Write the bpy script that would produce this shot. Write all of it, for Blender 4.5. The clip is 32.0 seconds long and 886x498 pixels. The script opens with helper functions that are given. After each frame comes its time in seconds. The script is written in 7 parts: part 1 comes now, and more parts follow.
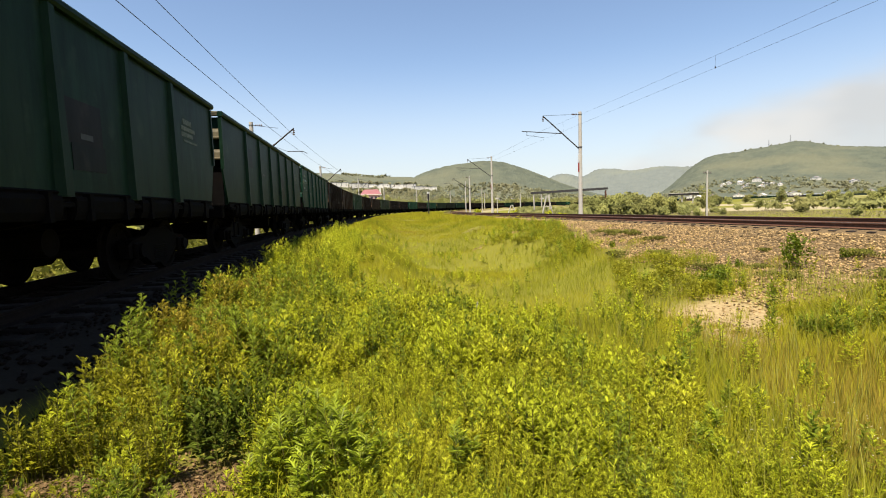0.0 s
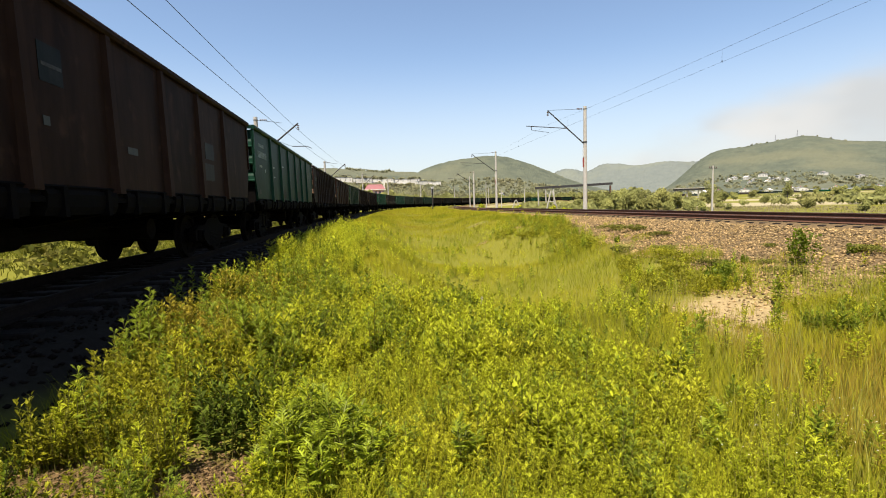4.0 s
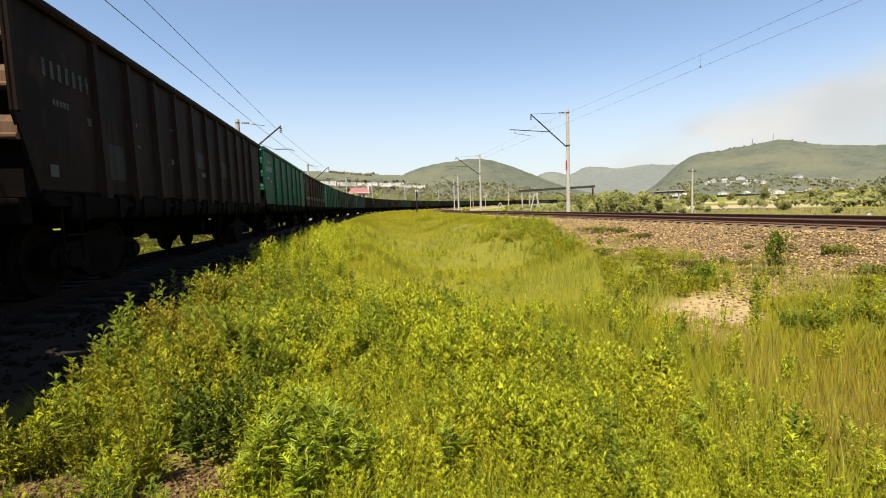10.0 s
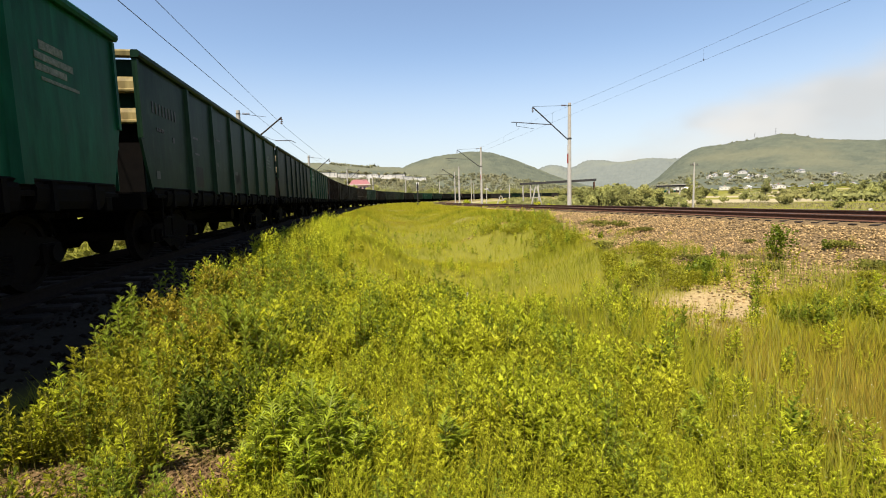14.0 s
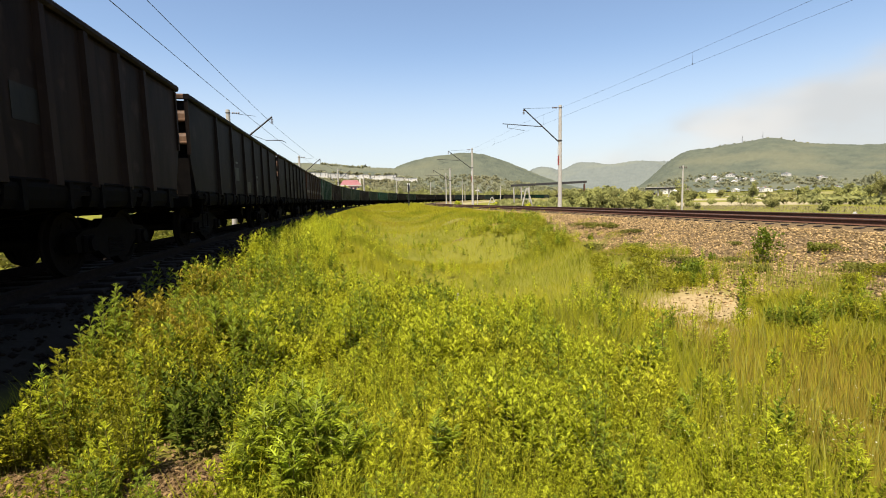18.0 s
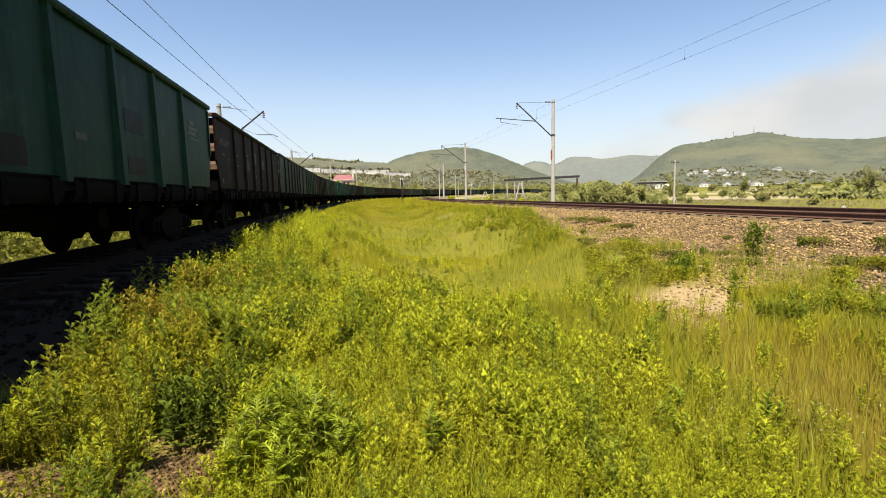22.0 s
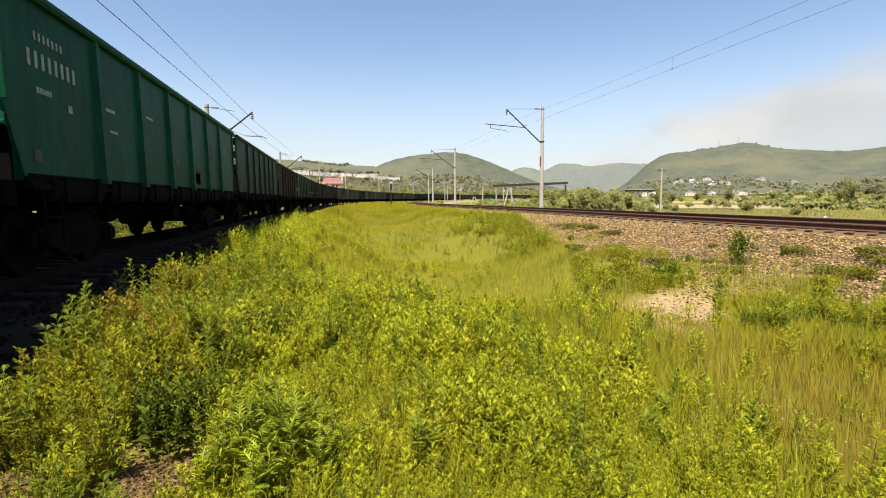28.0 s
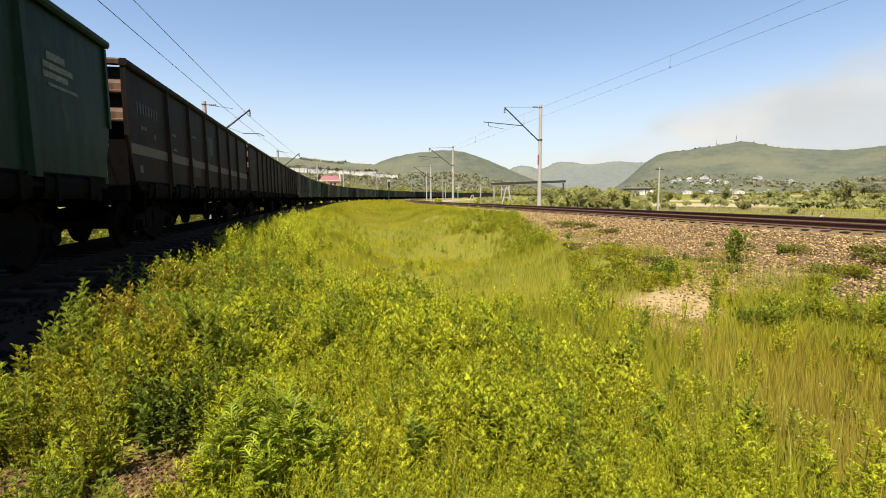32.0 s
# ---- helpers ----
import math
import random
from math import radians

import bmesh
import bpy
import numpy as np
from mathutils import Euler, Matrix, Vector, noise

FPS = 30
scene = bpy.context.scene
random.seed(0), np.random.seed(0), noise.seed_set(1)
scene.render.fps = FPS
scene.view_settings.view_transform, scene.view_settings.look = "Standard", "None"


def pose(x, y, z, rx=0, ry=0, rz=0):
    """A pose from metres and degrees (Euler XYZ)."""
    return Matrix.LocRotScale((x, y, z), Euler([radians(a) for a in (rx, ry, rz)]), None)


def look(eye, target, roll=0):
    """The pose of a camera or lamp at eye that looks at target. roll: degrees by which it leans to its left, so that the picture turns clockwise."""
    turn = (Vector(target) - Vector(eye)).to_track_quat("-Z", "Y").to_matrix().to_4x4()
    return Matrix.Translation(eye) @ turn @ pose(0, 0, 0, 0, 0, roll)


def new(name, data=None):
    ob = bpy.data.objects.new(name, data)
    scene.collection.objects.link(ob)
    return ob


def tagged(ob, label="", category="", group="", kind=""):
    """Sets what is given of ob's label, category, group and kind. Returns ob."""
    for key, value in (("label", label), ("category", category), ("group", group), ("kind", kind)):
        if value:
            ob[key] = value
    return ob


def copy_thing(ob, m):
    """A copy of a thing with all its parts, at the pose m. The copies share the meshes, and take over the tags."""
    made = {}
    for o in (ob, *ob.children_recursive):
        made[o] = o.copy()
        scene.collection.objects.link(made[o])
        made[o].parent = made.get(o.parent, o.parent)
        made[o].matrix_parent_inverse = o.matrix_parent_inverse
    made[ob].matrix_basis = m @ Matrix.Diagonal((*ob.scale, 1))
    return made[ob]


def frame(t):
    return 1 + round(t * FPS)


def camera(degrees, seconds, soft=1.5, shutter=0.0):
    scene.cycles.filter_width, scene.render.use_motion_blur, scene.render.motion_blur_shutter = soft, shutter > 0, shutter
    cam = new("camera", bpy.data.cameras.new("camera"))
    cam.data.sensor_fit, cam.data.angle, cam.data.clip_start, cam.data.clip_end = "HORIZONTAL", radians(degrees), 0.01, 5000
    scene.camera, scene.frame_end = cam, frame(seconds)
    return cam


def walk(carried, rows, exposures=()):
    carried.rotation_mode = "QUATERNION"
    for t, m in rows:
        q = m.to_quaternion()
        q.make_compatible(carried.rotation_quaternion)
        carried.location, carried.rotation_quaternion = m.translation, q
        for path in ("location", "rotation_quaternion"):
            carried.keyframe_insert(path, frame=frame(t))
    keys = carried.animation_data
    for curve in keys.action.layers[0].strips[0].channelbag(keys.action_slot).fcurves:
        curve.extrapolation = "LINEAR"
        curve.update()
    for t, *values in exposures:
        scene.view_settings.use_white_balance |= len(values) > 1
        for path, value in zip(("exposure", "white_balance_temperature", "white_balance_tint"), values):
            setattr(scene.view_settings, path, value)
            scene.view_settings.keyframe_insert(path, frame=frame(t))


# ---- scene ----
cam = camera(85.0, 32.0, soft=1.0)
# seconds, yaw, pitch, roll, sway to the right and ahead of the hand-held camera
PATH = [
    (0, -0.16, -4.74, 1.75, 0.027, 0.034), (0.5, 0.27, -4.94, 2.19, 0.026, 0.032), (1, 0.47, -4.85, 2.27, 0.023, 0.026),
    (1.5, 0.33, -5.12, 1.62, 0.015, 0.018), (2, 0.48, -5.16, 1.38, 0.006, 0.011), (2.5, 0.33, -5.36, 1.05, 0.002, 0.009),
    (3, 0.09, -5.56, 1.07, 0.003, 0.013), (3.5, 0.27, -5.44, 1.44, 0.010, 0.018), (5.5, 0.08, -4.59, 2.16, 0.020, 0.026),
    (6, 0.07, -4.22, 2.24, 0.030, 0.033), (6.5, -0.44, -4.23, 2.05, 0.034, 0.038), (7, -0.61, -4.44, 2.07, 0.032, 0.036),
    (7.5, -0.67, -4.52, 2.07, 0.027, 0.029), (8, -0.78, -4.46, 1.94, 0.022, 0.021), (8.5, -0.87, -4.75, 1.71, 0.018, 0.015),
    (9, -0.95, -4.86, 2.02, 0.015, 0.012), (9.5, -1.06, -4.83, 2.04, 0.013, 0.010), (10, -1.53, -5.01, 1.83, 0.010, 0.009),
    (10.5, -1.87, -5.00, 1.29, 0.007, 0.005), (11, -1.87, -4.71, 1.22, 0.003, 0.002),
    (11.5, -1.72, -5.04, 1.04, 0.001, -0.001), (12, -1.61, -4.85, 0.95, 0.000, -0.002),
    (12.5, -1.59, -4.94, 0.97, 0.001, -0.002), (13, -2.00, -5.35, 1.00, 0.001, -0.001),
    (13.5, -1.62, -5.72, 0.86, 0.003, 0.002), (14, -1.44, -5.88, 1.50, 0.005, 0.006), (14.5, -1.78, -5.92, 1.36, 0.008, 0.009),
    (16.5, -2.29, -5.98, 1.32, 0.009, 0.012), (17, -2.40, -5.65, 1.41, 0.010, 0.013), (17.5, -2.37, -5.63, 1.25, 0.010, 0.012),
    (18, -2.49, -5.78, 1.16, 0.010, 0.010), (18.5, -2.85, -5.86, 1.49, 0.011, 0.009), (19, -2.58, -6.05, 1.03, 0.011, 0.008),
    (19.5, -2.79, -6.49, 1.31, 0.007, 0.000), (20, -2.87, -6.71, 1.22, -0.001, -0.014),
    (20.5, -3.33, -6.50, 1.34, -0.010, -0.028), (21, -3.32, -6.26, 0.87, -0.011, -0.027),
    (21.5, -3.50, -6.50, 0.91, -0.003, -0.013), (22, -3.28, -6.42, 1.24, 0.009, 0.005),
    (22.5, -3.15, -6.13, 1.22, 0.015, 0.012), (23, -3.16, -5.26, 0.89, 0.016, 0.013), (23.5, -2.98, -5.26, 1.27, 0.016, 0.010),
    (24, -3.34, -5.49, 1.30, 0.016, 0.013), (24.5, -3.77, -5.51, 1.20, 0.018, 0.018), (25, -3.75, -5.47, 0.81, 0.019, 0.028),
    (25.5, -4.10, -5.78, 0.75, 0.021, 0.035), (27.5, -4.84, -6.05, -0.18, 0.020, 0.039),
    (28, -4.56, -5.90, 0.38, 0.019, 0.040), (28.5, -5.06, -5.88, 0.06, 0.018, 0.042), (29, -5.21, -5.92, -0.38, 0.019, 0.043),
    (29.5, -5.46, -6.12, -0.43, 0.020, 0.042), (30, -5.24, -6.41, -0.17, 0.022, 0.042),
    (30.5, -5.46, -6.21, 0.02, 0.021, 0.042), (31, -5.46, -6.21, 0.03, 0.019, 0.041), (31.5, -5.29, -6.42, 0.03, 0.018, 0.036),
    (32, -4.80, -6.13, 0.25, 0.021, 0.028),
]
walk(cam, [(t, pose(x, y, 1.01, 90 + p, r, w)) for t, w, p, r, x, y in PATH],
     exposures=[(0, 0.86, 6800, 12), (32, 0.86, 6800, 12)])

# ---- world and sun ----
SUN_ELEV, SUN_AZ = 64.0, 205.0   # degrees; azimuth clockwise from ahead (+y), so the sun stands behind and to the left


def build_world():
    w = bpy.data.worlds.new("world")
    scene.world = w
    w.use_nodes = True
    nt = w.node_tree
    nt.nodes.clear()
    out = nt.nodes.new("ShaderNodeOutputWorld")
    bg = nt.nodes.new("ShaderNodeBackground")
    sky = nt.nodes.new("ShaderNodeTexSky")
    sky.sky_type = "NISHITA"
    sky.sun_disc = False
    sky.sun_elevation = radians(SUN_ELEV)
    sky.sun_rotation = radians(SUN_AZ)
    sky.air_density, sky.dust_density, sky.ozone_density = 1.0, 0.25, 1.8
    # a bank of low cloud that lies along the horizon
    co = nt.nodes.new("ShaderNodeTexCoord")
    sep = nt.nodes.new("ShaderNodeSeparateXYZ")
    nt.links.new(co.outputs["Generated"], sep.inputs[0])
    mp = nt.nodes.new("ShaderNodeMapping")
    mp.inputs["Scale"].default_value = (2.2, 2.2, 4.6)
    mp.inputs["Location"].default_value = (0.35, 0.0, 0.1)
    nt.links.new(co.outputs["Generated"], mp.inputs[0])
    ns = nt.nodes.new("ShaderNodeTexNoise")
    ns.inputs["Scale"].default_value = 2.2
    ns.inputs["Detail"].default_value = 4.0
    nt.links.new(mp.outputs[0], ns.inputs["Vector"])

    def ramp(value, lo, hi, a=0.0, b=1.0):
        m = nt.nodes.new("ShaderNodeMapRange")
        m.interpolation_type = "SMOOTHSTEP"
        nt.links.new(value, m.inputs["Value"])
        for k, v in zip(("From Min", "From Max", "To Min", "To Max"), (lo, hi, a, b)):
            m.inputs[k].default_value = v
        return m.outputs[0]

    def mul(a, b):
        m = nt.nodes.new("ShaderNodeMath")
        m.operation = "MULTIPLY"
        nt.links.new(a, m.inputs[0])
        nt.links.new(b, m.inputs[1])
        return m.outputs[0]

    # the bank of cloud climbs towards the right, where the valley holds the mist
    def calc(op, a, v):
        m = nt.nodes.new("ShaderNodeMath")
        m.operation = op
        nt.links.new(a, m.inputs[0])
        if isinstance(v, float):
            m.inputs[1].default_value = v
        else:
            nt.links.new(v, m.inputs[1])
        return m.outputs[0]

    rise = calc("MULTIPLY", sep.outputs["X"], 0.34)
    ragged = calc("MULTIPLY", ns.outputs["Fac"], 0.16)
    depth = calc("SUBTRACT", calc("ADD", rise, ragged), sep.outputs["Z"])
    body = ramp(depth, 0.075, 0.165)
    side = ramp(sep.outputs["X"], 0.12, 0.50)
    puff = ramp(ns.outputs["Fac"], 0.25, 0.7, 0.45, 0.9)
    # pale blue haze low down, then the cloud bank with brighter heaps in it
    def blend(f, under, over):
        x = nt.nodes.new("ShaderNodeMix")
        x.data_type = "RGBA"
        nt.links.new(f, x.inputs[0])
        for slot, c in ((6, under), (7, over)):
            if isinstance(c, tuple):
                x.inputs[slot].default_value = (*c, 1)
            else:
                nt.links.new(c, x.inputs[slot])
        return x.outputs[2]

    hazy = blend(ramp(sep.outputs["Z"], 0.0, 0.30, 0.75, 0.0), sky.outputs[0], (3.75, 4.05, 4.35))
    heap = nt.nodes.new("ShaderNodeTexNoise")
    heap.inputs["Scale"].default_value = 1.5
    heap.inputs["Detail"].default_value = 3.0
    nt.links.new(mp.outputs[0], heap.inputs["Vector"])
    cloud = blend(ramp(heap.outputs["Fac"], 0.40, 0.70), (3.60, 3.78, 3.85), (4.55, 4.6, 4.5))
    nt.links.new(blend(mul(mul(side, body), puff), hazy, cloud), bg.inputs["Color"])
    bg.inputs["Strength"].default_value = 0.102
    nt.links.new(bg.outputs[0], out.inputs["Surface"])


build_world()
sun = new("sun", bpy.data.lights.new("sun", "SUN"))
sun.data.energy, sun.data.angle, sun.data.color = 5.0, radians(0.5), (1.0, 0.94, 0.82)
_e, _a = radians(SUN_ELEV), radians(SUN_AZ)
sun.matrix_world = look((math.cos(_e) * math.sin(_a) * 50, math.cos(_e) * math.cos(_a) * 50, math.sin(_e) * 50), (0, 0, 0))


# ---- materials ----
def surf(name, c1, c2, scale=4.0, rough=0.8, metal=0.0, bump=0.15, stretch=(1, 1, 1), c3=None, scale3=0.6, amount3=0.5,
         random_value=0.0, coords="Object", translucent=0.0, spec=0.5, island=0.0, upright=0.0):
    """A two-tone procedural surface: fine grain, a broad stain colour c3, fine relief, and some change from piece to piece."""
    m = bpy.data.materials.new(name)
    m.use_nodes = True
    nt = m.node_tree
    b = nt.nodes["Principled BSDF"]
    b.inputs["Roughness"].default_value = rough
    b.inputs["Metallic"].default_value = metal
    b.inputs["Specular IOR Level"].default_value = spec
    co = nt.nodes.new("ShaderNodeTexCoord")
    mp = nt.nodes.new("ShaderNodeMapping")
    mp.inputs["Scale"].default_value = stretch
    if coords == "World":
        geo = nt.nodes.new("ShaderNodeNewGeometry")
        nt.links.new(geo.outputs["Position"], mp.inputs[0])
    else:
        nt.links.new(co.outputs[coords], mp.inputs[0])
    n1 = nt.nodes.new("ShaderNodeTexNoise")
    n1.inputs["Scale"].default_value = scale
    n1.inputs["Detail"].default_value = 6
    n1.inputs["Roughness"].default_value = 0.65
    nt.links.new(mp.outputs[0], n1.inputs["Vector"])
    r1 = nt.nodes.new("ShaderNodeMapRange")
    r1.inputs["From Min"].default_value, r1.inputs["From Max"].default_value = 0.3, 0.7
    nt.links.new(n1.outputs["Fac"], r1.inputs[0])
    mix = nt.nodes.new("ShaderNodeMix")
    mix.data_type = "RGBA"
    nt.links.new(r1.outputs[0], mix.inputs[0])
    mix.inputs[6].default_value, mix.inputs[7].default_value = (*c1, 1), (*c2, 1)
    col = mix.outputs[2]
    if c3:
        n3 = nt.nodes.new("ShaderNodeTexNoise")
        n3.inputs["Scale"].default_value = scale3
        n3.inputs["Detail"].default_value = 5
        nt.links.new(mp.outputs[0], n3.inputs["Vector"])
        r3 = nt.nodes.new("ShaderNodeMapRange")
        r3.inputs["From Min"].default_value, r3.inputs["From Max"].default_value = 0.48, 0.66
        r3.inputs["To Max"].default_value = amount3
        nt.links.new(n3.outputs["Fac"], r3.inputs[0])
        mix3 = nt.nodes.new("ShaderNodeMix")
        mix3.data_type = "RGBA"
        nt.links.new(r3.outputs[0], mix3.inputs[0])
        nt.links.new(col, mix3.inputs[6])
        mix3.inputs[7].default_value = (*c3, 1)
        col = mix3.outputs[2]
    for amount, src in ((random_value, "object"), (island, "island")):
        if amount:
            if src == "object":
                value = nt.nodes.new("ShaderNodeObjectInfo").outputs["Random"]
            else:
                value = nt.nodes.new("ShaderNodeNewGeometry").outputs["Random Per Island"]
            rr = nt.nodes.new("ShaderNodeMapRange")
            rr.inputs["To Min"].default_value, rr.inputs["To Max"].default_value = 1 - amount, 1 + amount
            nt.links.new(value, rr.inputs[0])
            hs = nt.nodes.new("ShaderNodeHueSaturation")
            nt.links.new(rr.outputs[0], hs.inputs["Value"])
            nt.links.new(col, hs.inputs["Color"])
            col = hs.outputs[0]
    nt.links.new(col, b.inputs["Base Color"])
    if upright:
        nn = nt.nodes.new("ShaderNodeNewGeometry")
        vm = nt.nodes.new("ShaderNodeMix")
        vm.data_type = "VECTOR"
        vm.inputs[0].default_value = upright
        nt.links.new(nn.outputs["Normal"], vm.inputs[4])
        vm.inputs[5].default_value = (0, 0, 1)
        vn = nt.nodes.new("ShaderNodeVectorMath")
        vn.operation = "NORMALIZE"
        nt.links.new(vm.outputs[1], vn.inputs[0])
        nt.links.new(vn.outputs[0], b.inputs["Normal"])
    if bump:
        bp = nt.nodes.new("ShaderNodeBump")
        bp.inputs["Strength"].default_value = bump
        bp.inputs["Distance"].default_value = 0.02
        nt.links.new(n1.outputs["Fac"], bp.inputs["Height"])
        nt.links.new(bp.outputs[0], b.inputs["Normal"])
    if translucent:
        tr = nt.nodes.new("ShaderNodeBsdfTranslucent")
        nt.links.new(col, tr.inputs["Color"])
        ms = nt.nodes.new("ShaderNodeMixShader")
        ms.inputs[0].default_value = translucent
        nt.links.new(b.outputs[0], ms.inputs[1])
        nt.links.new(tr.outputs[0], ms.inputs[2])
        nt.links.new(ms.outputs[0], nt.nodes["Material Output"].inputs["Surface"])
    return m


M = {}


def paint(name, c, rust=(0.05, 0.022, 0.012), amount=0.5, rough=0.45, spec=0.035):
    d = tuple(v * 0.42 for v in c)
    m = M[name] = surf(name, c, d, 5.0, rough, 0.0, 0.12, (1, 1, 0.25), rust, 1.1, amount, 0.06, spec=spec)
    # long drips of dirty water, and scuffed flecks
    nt = m.node_tree
    b = nt.nodes["Principled BSDF"]
    col = b.inputs["Base Color"].links[0].from_socket
    co = nt.nodes.new("ShaderNodeTexCoord")
    for stretch, scale, lo, hi, tint in (((1, 1, 0.06), 7.0, 0.56, 0.72, tuple(0.45 * v for v in c)), ((1, 1, 0.7), 3.2, 0.60, 0.78, tuple(1.5 * v for v in rust))):
        mp = nt.nodes.new("ShaderNodeMapping")
        mp.inputs["Scale"].default_value = stretch
        nt.links.new(co.outputs["Object"], mp.inputs[0])
        n = nt.nodes.new("ShaderNodeTexNoise")
        n.inputs["Scale"].default_value, n.inputs["Detail"].default_value = scale, 6
        nt.links.new(mp.outputs[0], n.inputs["Vector"])
        rg = nt.nodes.new("ShaderNodeMapRange")
        rg.inputs["From Min"].default_value, rg.inputs["From Max"].default_value, rg.inputs["To Max"].default_value = lo, hi, 0.8
        nt.links.new(n.outputs["Fac"], rg.inputs[0])
        mx = nt.nodes.new("ShaderNodeMix")
        mx.data_type = "RGBA"
        nt.links.new(rg.outputs[0], mx.inputs[0])
        nt.links.new(col, mx.inputs[6])
        mx.inputs[7].default_value = (*tint, 1)
        col = mx.outputs[2]
    nt.links.new(col, b.inputs["Base Color"])


paint("paint_bright_green", (0.006, 0.086, 0.044), (0.009, 0.034, 0.022), 0.4)
# two paler paints with the haze over the far wagons mixed in
paint("paint_dusty_green", (0.045, 0.068, 0.056), (0.075, 0.08, 0.068), 0.5)
paint("paint_dusty_brown", (0.062, 0.050, 0.044), (0.085, 0.072, 0.06), 0.5)
paint("paint_rust_brown", (0.0265, 0.0135, 0.0095), (0.036, 0.0185, 0.012), 0.6, 0.6, 0.03)
paint("tan_end", (0.30, 0.235, 0.10), (0.16, 0.11, 0.05), 0.6)
paint("paint_green", (0.010, 0.041, 0.025), (0.016, 0.043, 0.027), 0.5)
paint("paint_dark_green", (0.0100, 0.0310, 0.0170), (0.016, 0.0295, 0.0165), 0.55)
paint("paint_black_green", (0.008, 0.0160, 0.0125), (0.014, 0.0185, 0.0145), 0.5)
paint("paint_brown", (0.027, 0.0150, 0.0110), (0.036, 0.021, 0.015), 0.6, 0.6, 0.03)
paint("paint_dark_brown", (0.0175, 0.0108, 0.0088), (0.025, 0.016, 0.0125), 0.55, 0.6, 0.03)
paint("paint_black_brown", (0.0105, 0.0074, 0.0066), (0.017, 0.0122, 0.010), 0.5, 0.6, 0.035)
paint("paint_grey_brown", (0.022, 0.0165, 0.0135), (0.020, 0.0135, 0.0095), 0.6, 0.6, 0.035)
paint("rust_end", (0.15, 0.090, 0.058), (0.07, 0.035, 0.02), 0.7)
paint("grey_end", (0.135, 0.115, 0.070), (0.07, 0.050, 0.032), 0.7)
paint("green_end", (0.130, 0.215, 0.085), (0.07, 0.11, 0.05), 0.5)
paint("patch_dark", (0.010, 0.013, 0.011), (0.02, 0.018, 0.014), 0.4)
paint("patch_dull", (0.0150, 0.0138, 0.0112), (0.021, 0.018, 0.014), 0.5)
M["marking"] = surf("marking", (0.30, 0.34, 0.31), (0.15, 0.19, 0.17), 14, 0.7, 0, 0)
M["faded_mark"] = surf("faded_mark", (0.075, 0.074, 0.068), (0.022, 0.021, 0.019), 16, 0.45, 0, 0, spec=0.035)
M["emblem_pale"] = surf("emblem_pale", (0.20, 0.21, 0.19), (0.055, 0.08, 0.066), 18, 0.7, 0, 0, spec=0.0)
M["tan_stripe"] = surf("tan_stripe", (0.125, 0.085, 0.044), (0.055, 0.036, 0.020), 8, 0.7, 0, 0.05)
M["dull_stripe"] = surf("dull_stripe", (0.072, 0.052, 0.032), (0.032, 0.023, 0.015), 8, 0.7, 0, 0.05)
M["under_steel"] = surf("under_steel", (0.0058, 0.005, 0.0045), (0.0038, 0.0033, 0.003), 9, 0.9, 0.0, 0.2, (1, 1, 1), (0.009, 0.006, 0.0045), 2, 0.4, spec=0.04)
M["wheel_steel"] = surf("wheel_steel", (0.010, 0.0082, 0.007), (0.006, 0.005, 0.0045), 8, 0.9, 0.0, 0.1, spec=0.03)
M["rail_rust"] = surf("rail_rust", (0.135, 0.066, 0.042), (0.075, 0.038, 0.026), 14, 0.9, 0.0, 0.15, spec=0.08)
M["rail_top"] = surf("rail_top", (0.20, 0.17, 0.15), (0.10, 0.075, 0.06), 10, 0.5, 0.9, 0.02)
M["sleeper_wood"] = surf("sleeper_wood", (0.030, 0.023, 0.019), (0.015, 0.012, 0.010), 9, 0.95, 0, 0.4, (1, 0.2, 1), None, 1, 0, 0.25, spec=0.1)
M["concrete"] = surf("concrete", (0.46, 0.42, 0.37), (0.36, 0.33, 0.29), 7, 0.85, 0, 0.2, (1, 1, 0.4), (0.27, 0.22, 0.18), 0.8, 0.5)
M["red_paint"] = surf("red_paint", (0.42, 0.07, 0.05), (0.3, 0.05, 0.04), 7, 0.6)
M["white_paint"] = surf("white_paint", (0.75, 0.74, 0.7), (0.6, 0.58, 0.54), 7, 0.7)
M["dark_metal"] = surf("dark_metal", (0.05, 0.045, 0.045), (0.03, 0.027, 0.027), 9, 0.6, 0.4, 0.1)
M["wire"] = surf("wire", (0.06, 0.055, 0.06), (0.04, 0.036, 0.04), 9, 0.5, 0.6, 0)
M["porcelain"] = surf("porcelain", (0.12, 0.07, 0.05), (0.08, 0.045, 0.035), 9, 0.25)
M["stone"] = surf("stone", (0.385, 0.265, 0.122), (0.200, 0.128, 0.056), 16, 0.9, 0, 0.4, (1, 1, 1), (0.17, 0.12, 0.065), 0.9, 0.6, 0, "World", 0, 0.08, 0.75)
M["litter"] = surf("litter", (0.25, 0.160, 0.072), (0.12, 0.074, 0.034), 9, 0.9, 0, 0, (1, 1, 1), None, 1, 0, 0, "World", 0.2, 0.2, 0.5)
M["petal"] = surf("petal", (0.75, 0.75, 0.62), (0.65, 0.62, 0.45), 9, 0.8, 0, 0, (1, 1, 1), None, 1, 0, 0, "World", 0.3, 0.2, 0.2)
# near-black stones: shade beside the train is put into their colour
M["shaded_stone"] = surf("shaded_stone", (0.019, 0.013, 0.0095), (0.011, 0.0078, 0.006), 16, 0.95, 0, 0.3, (1, 1, 1), None, 1, 0, 0, "World", 0, 0.04, 0.3)
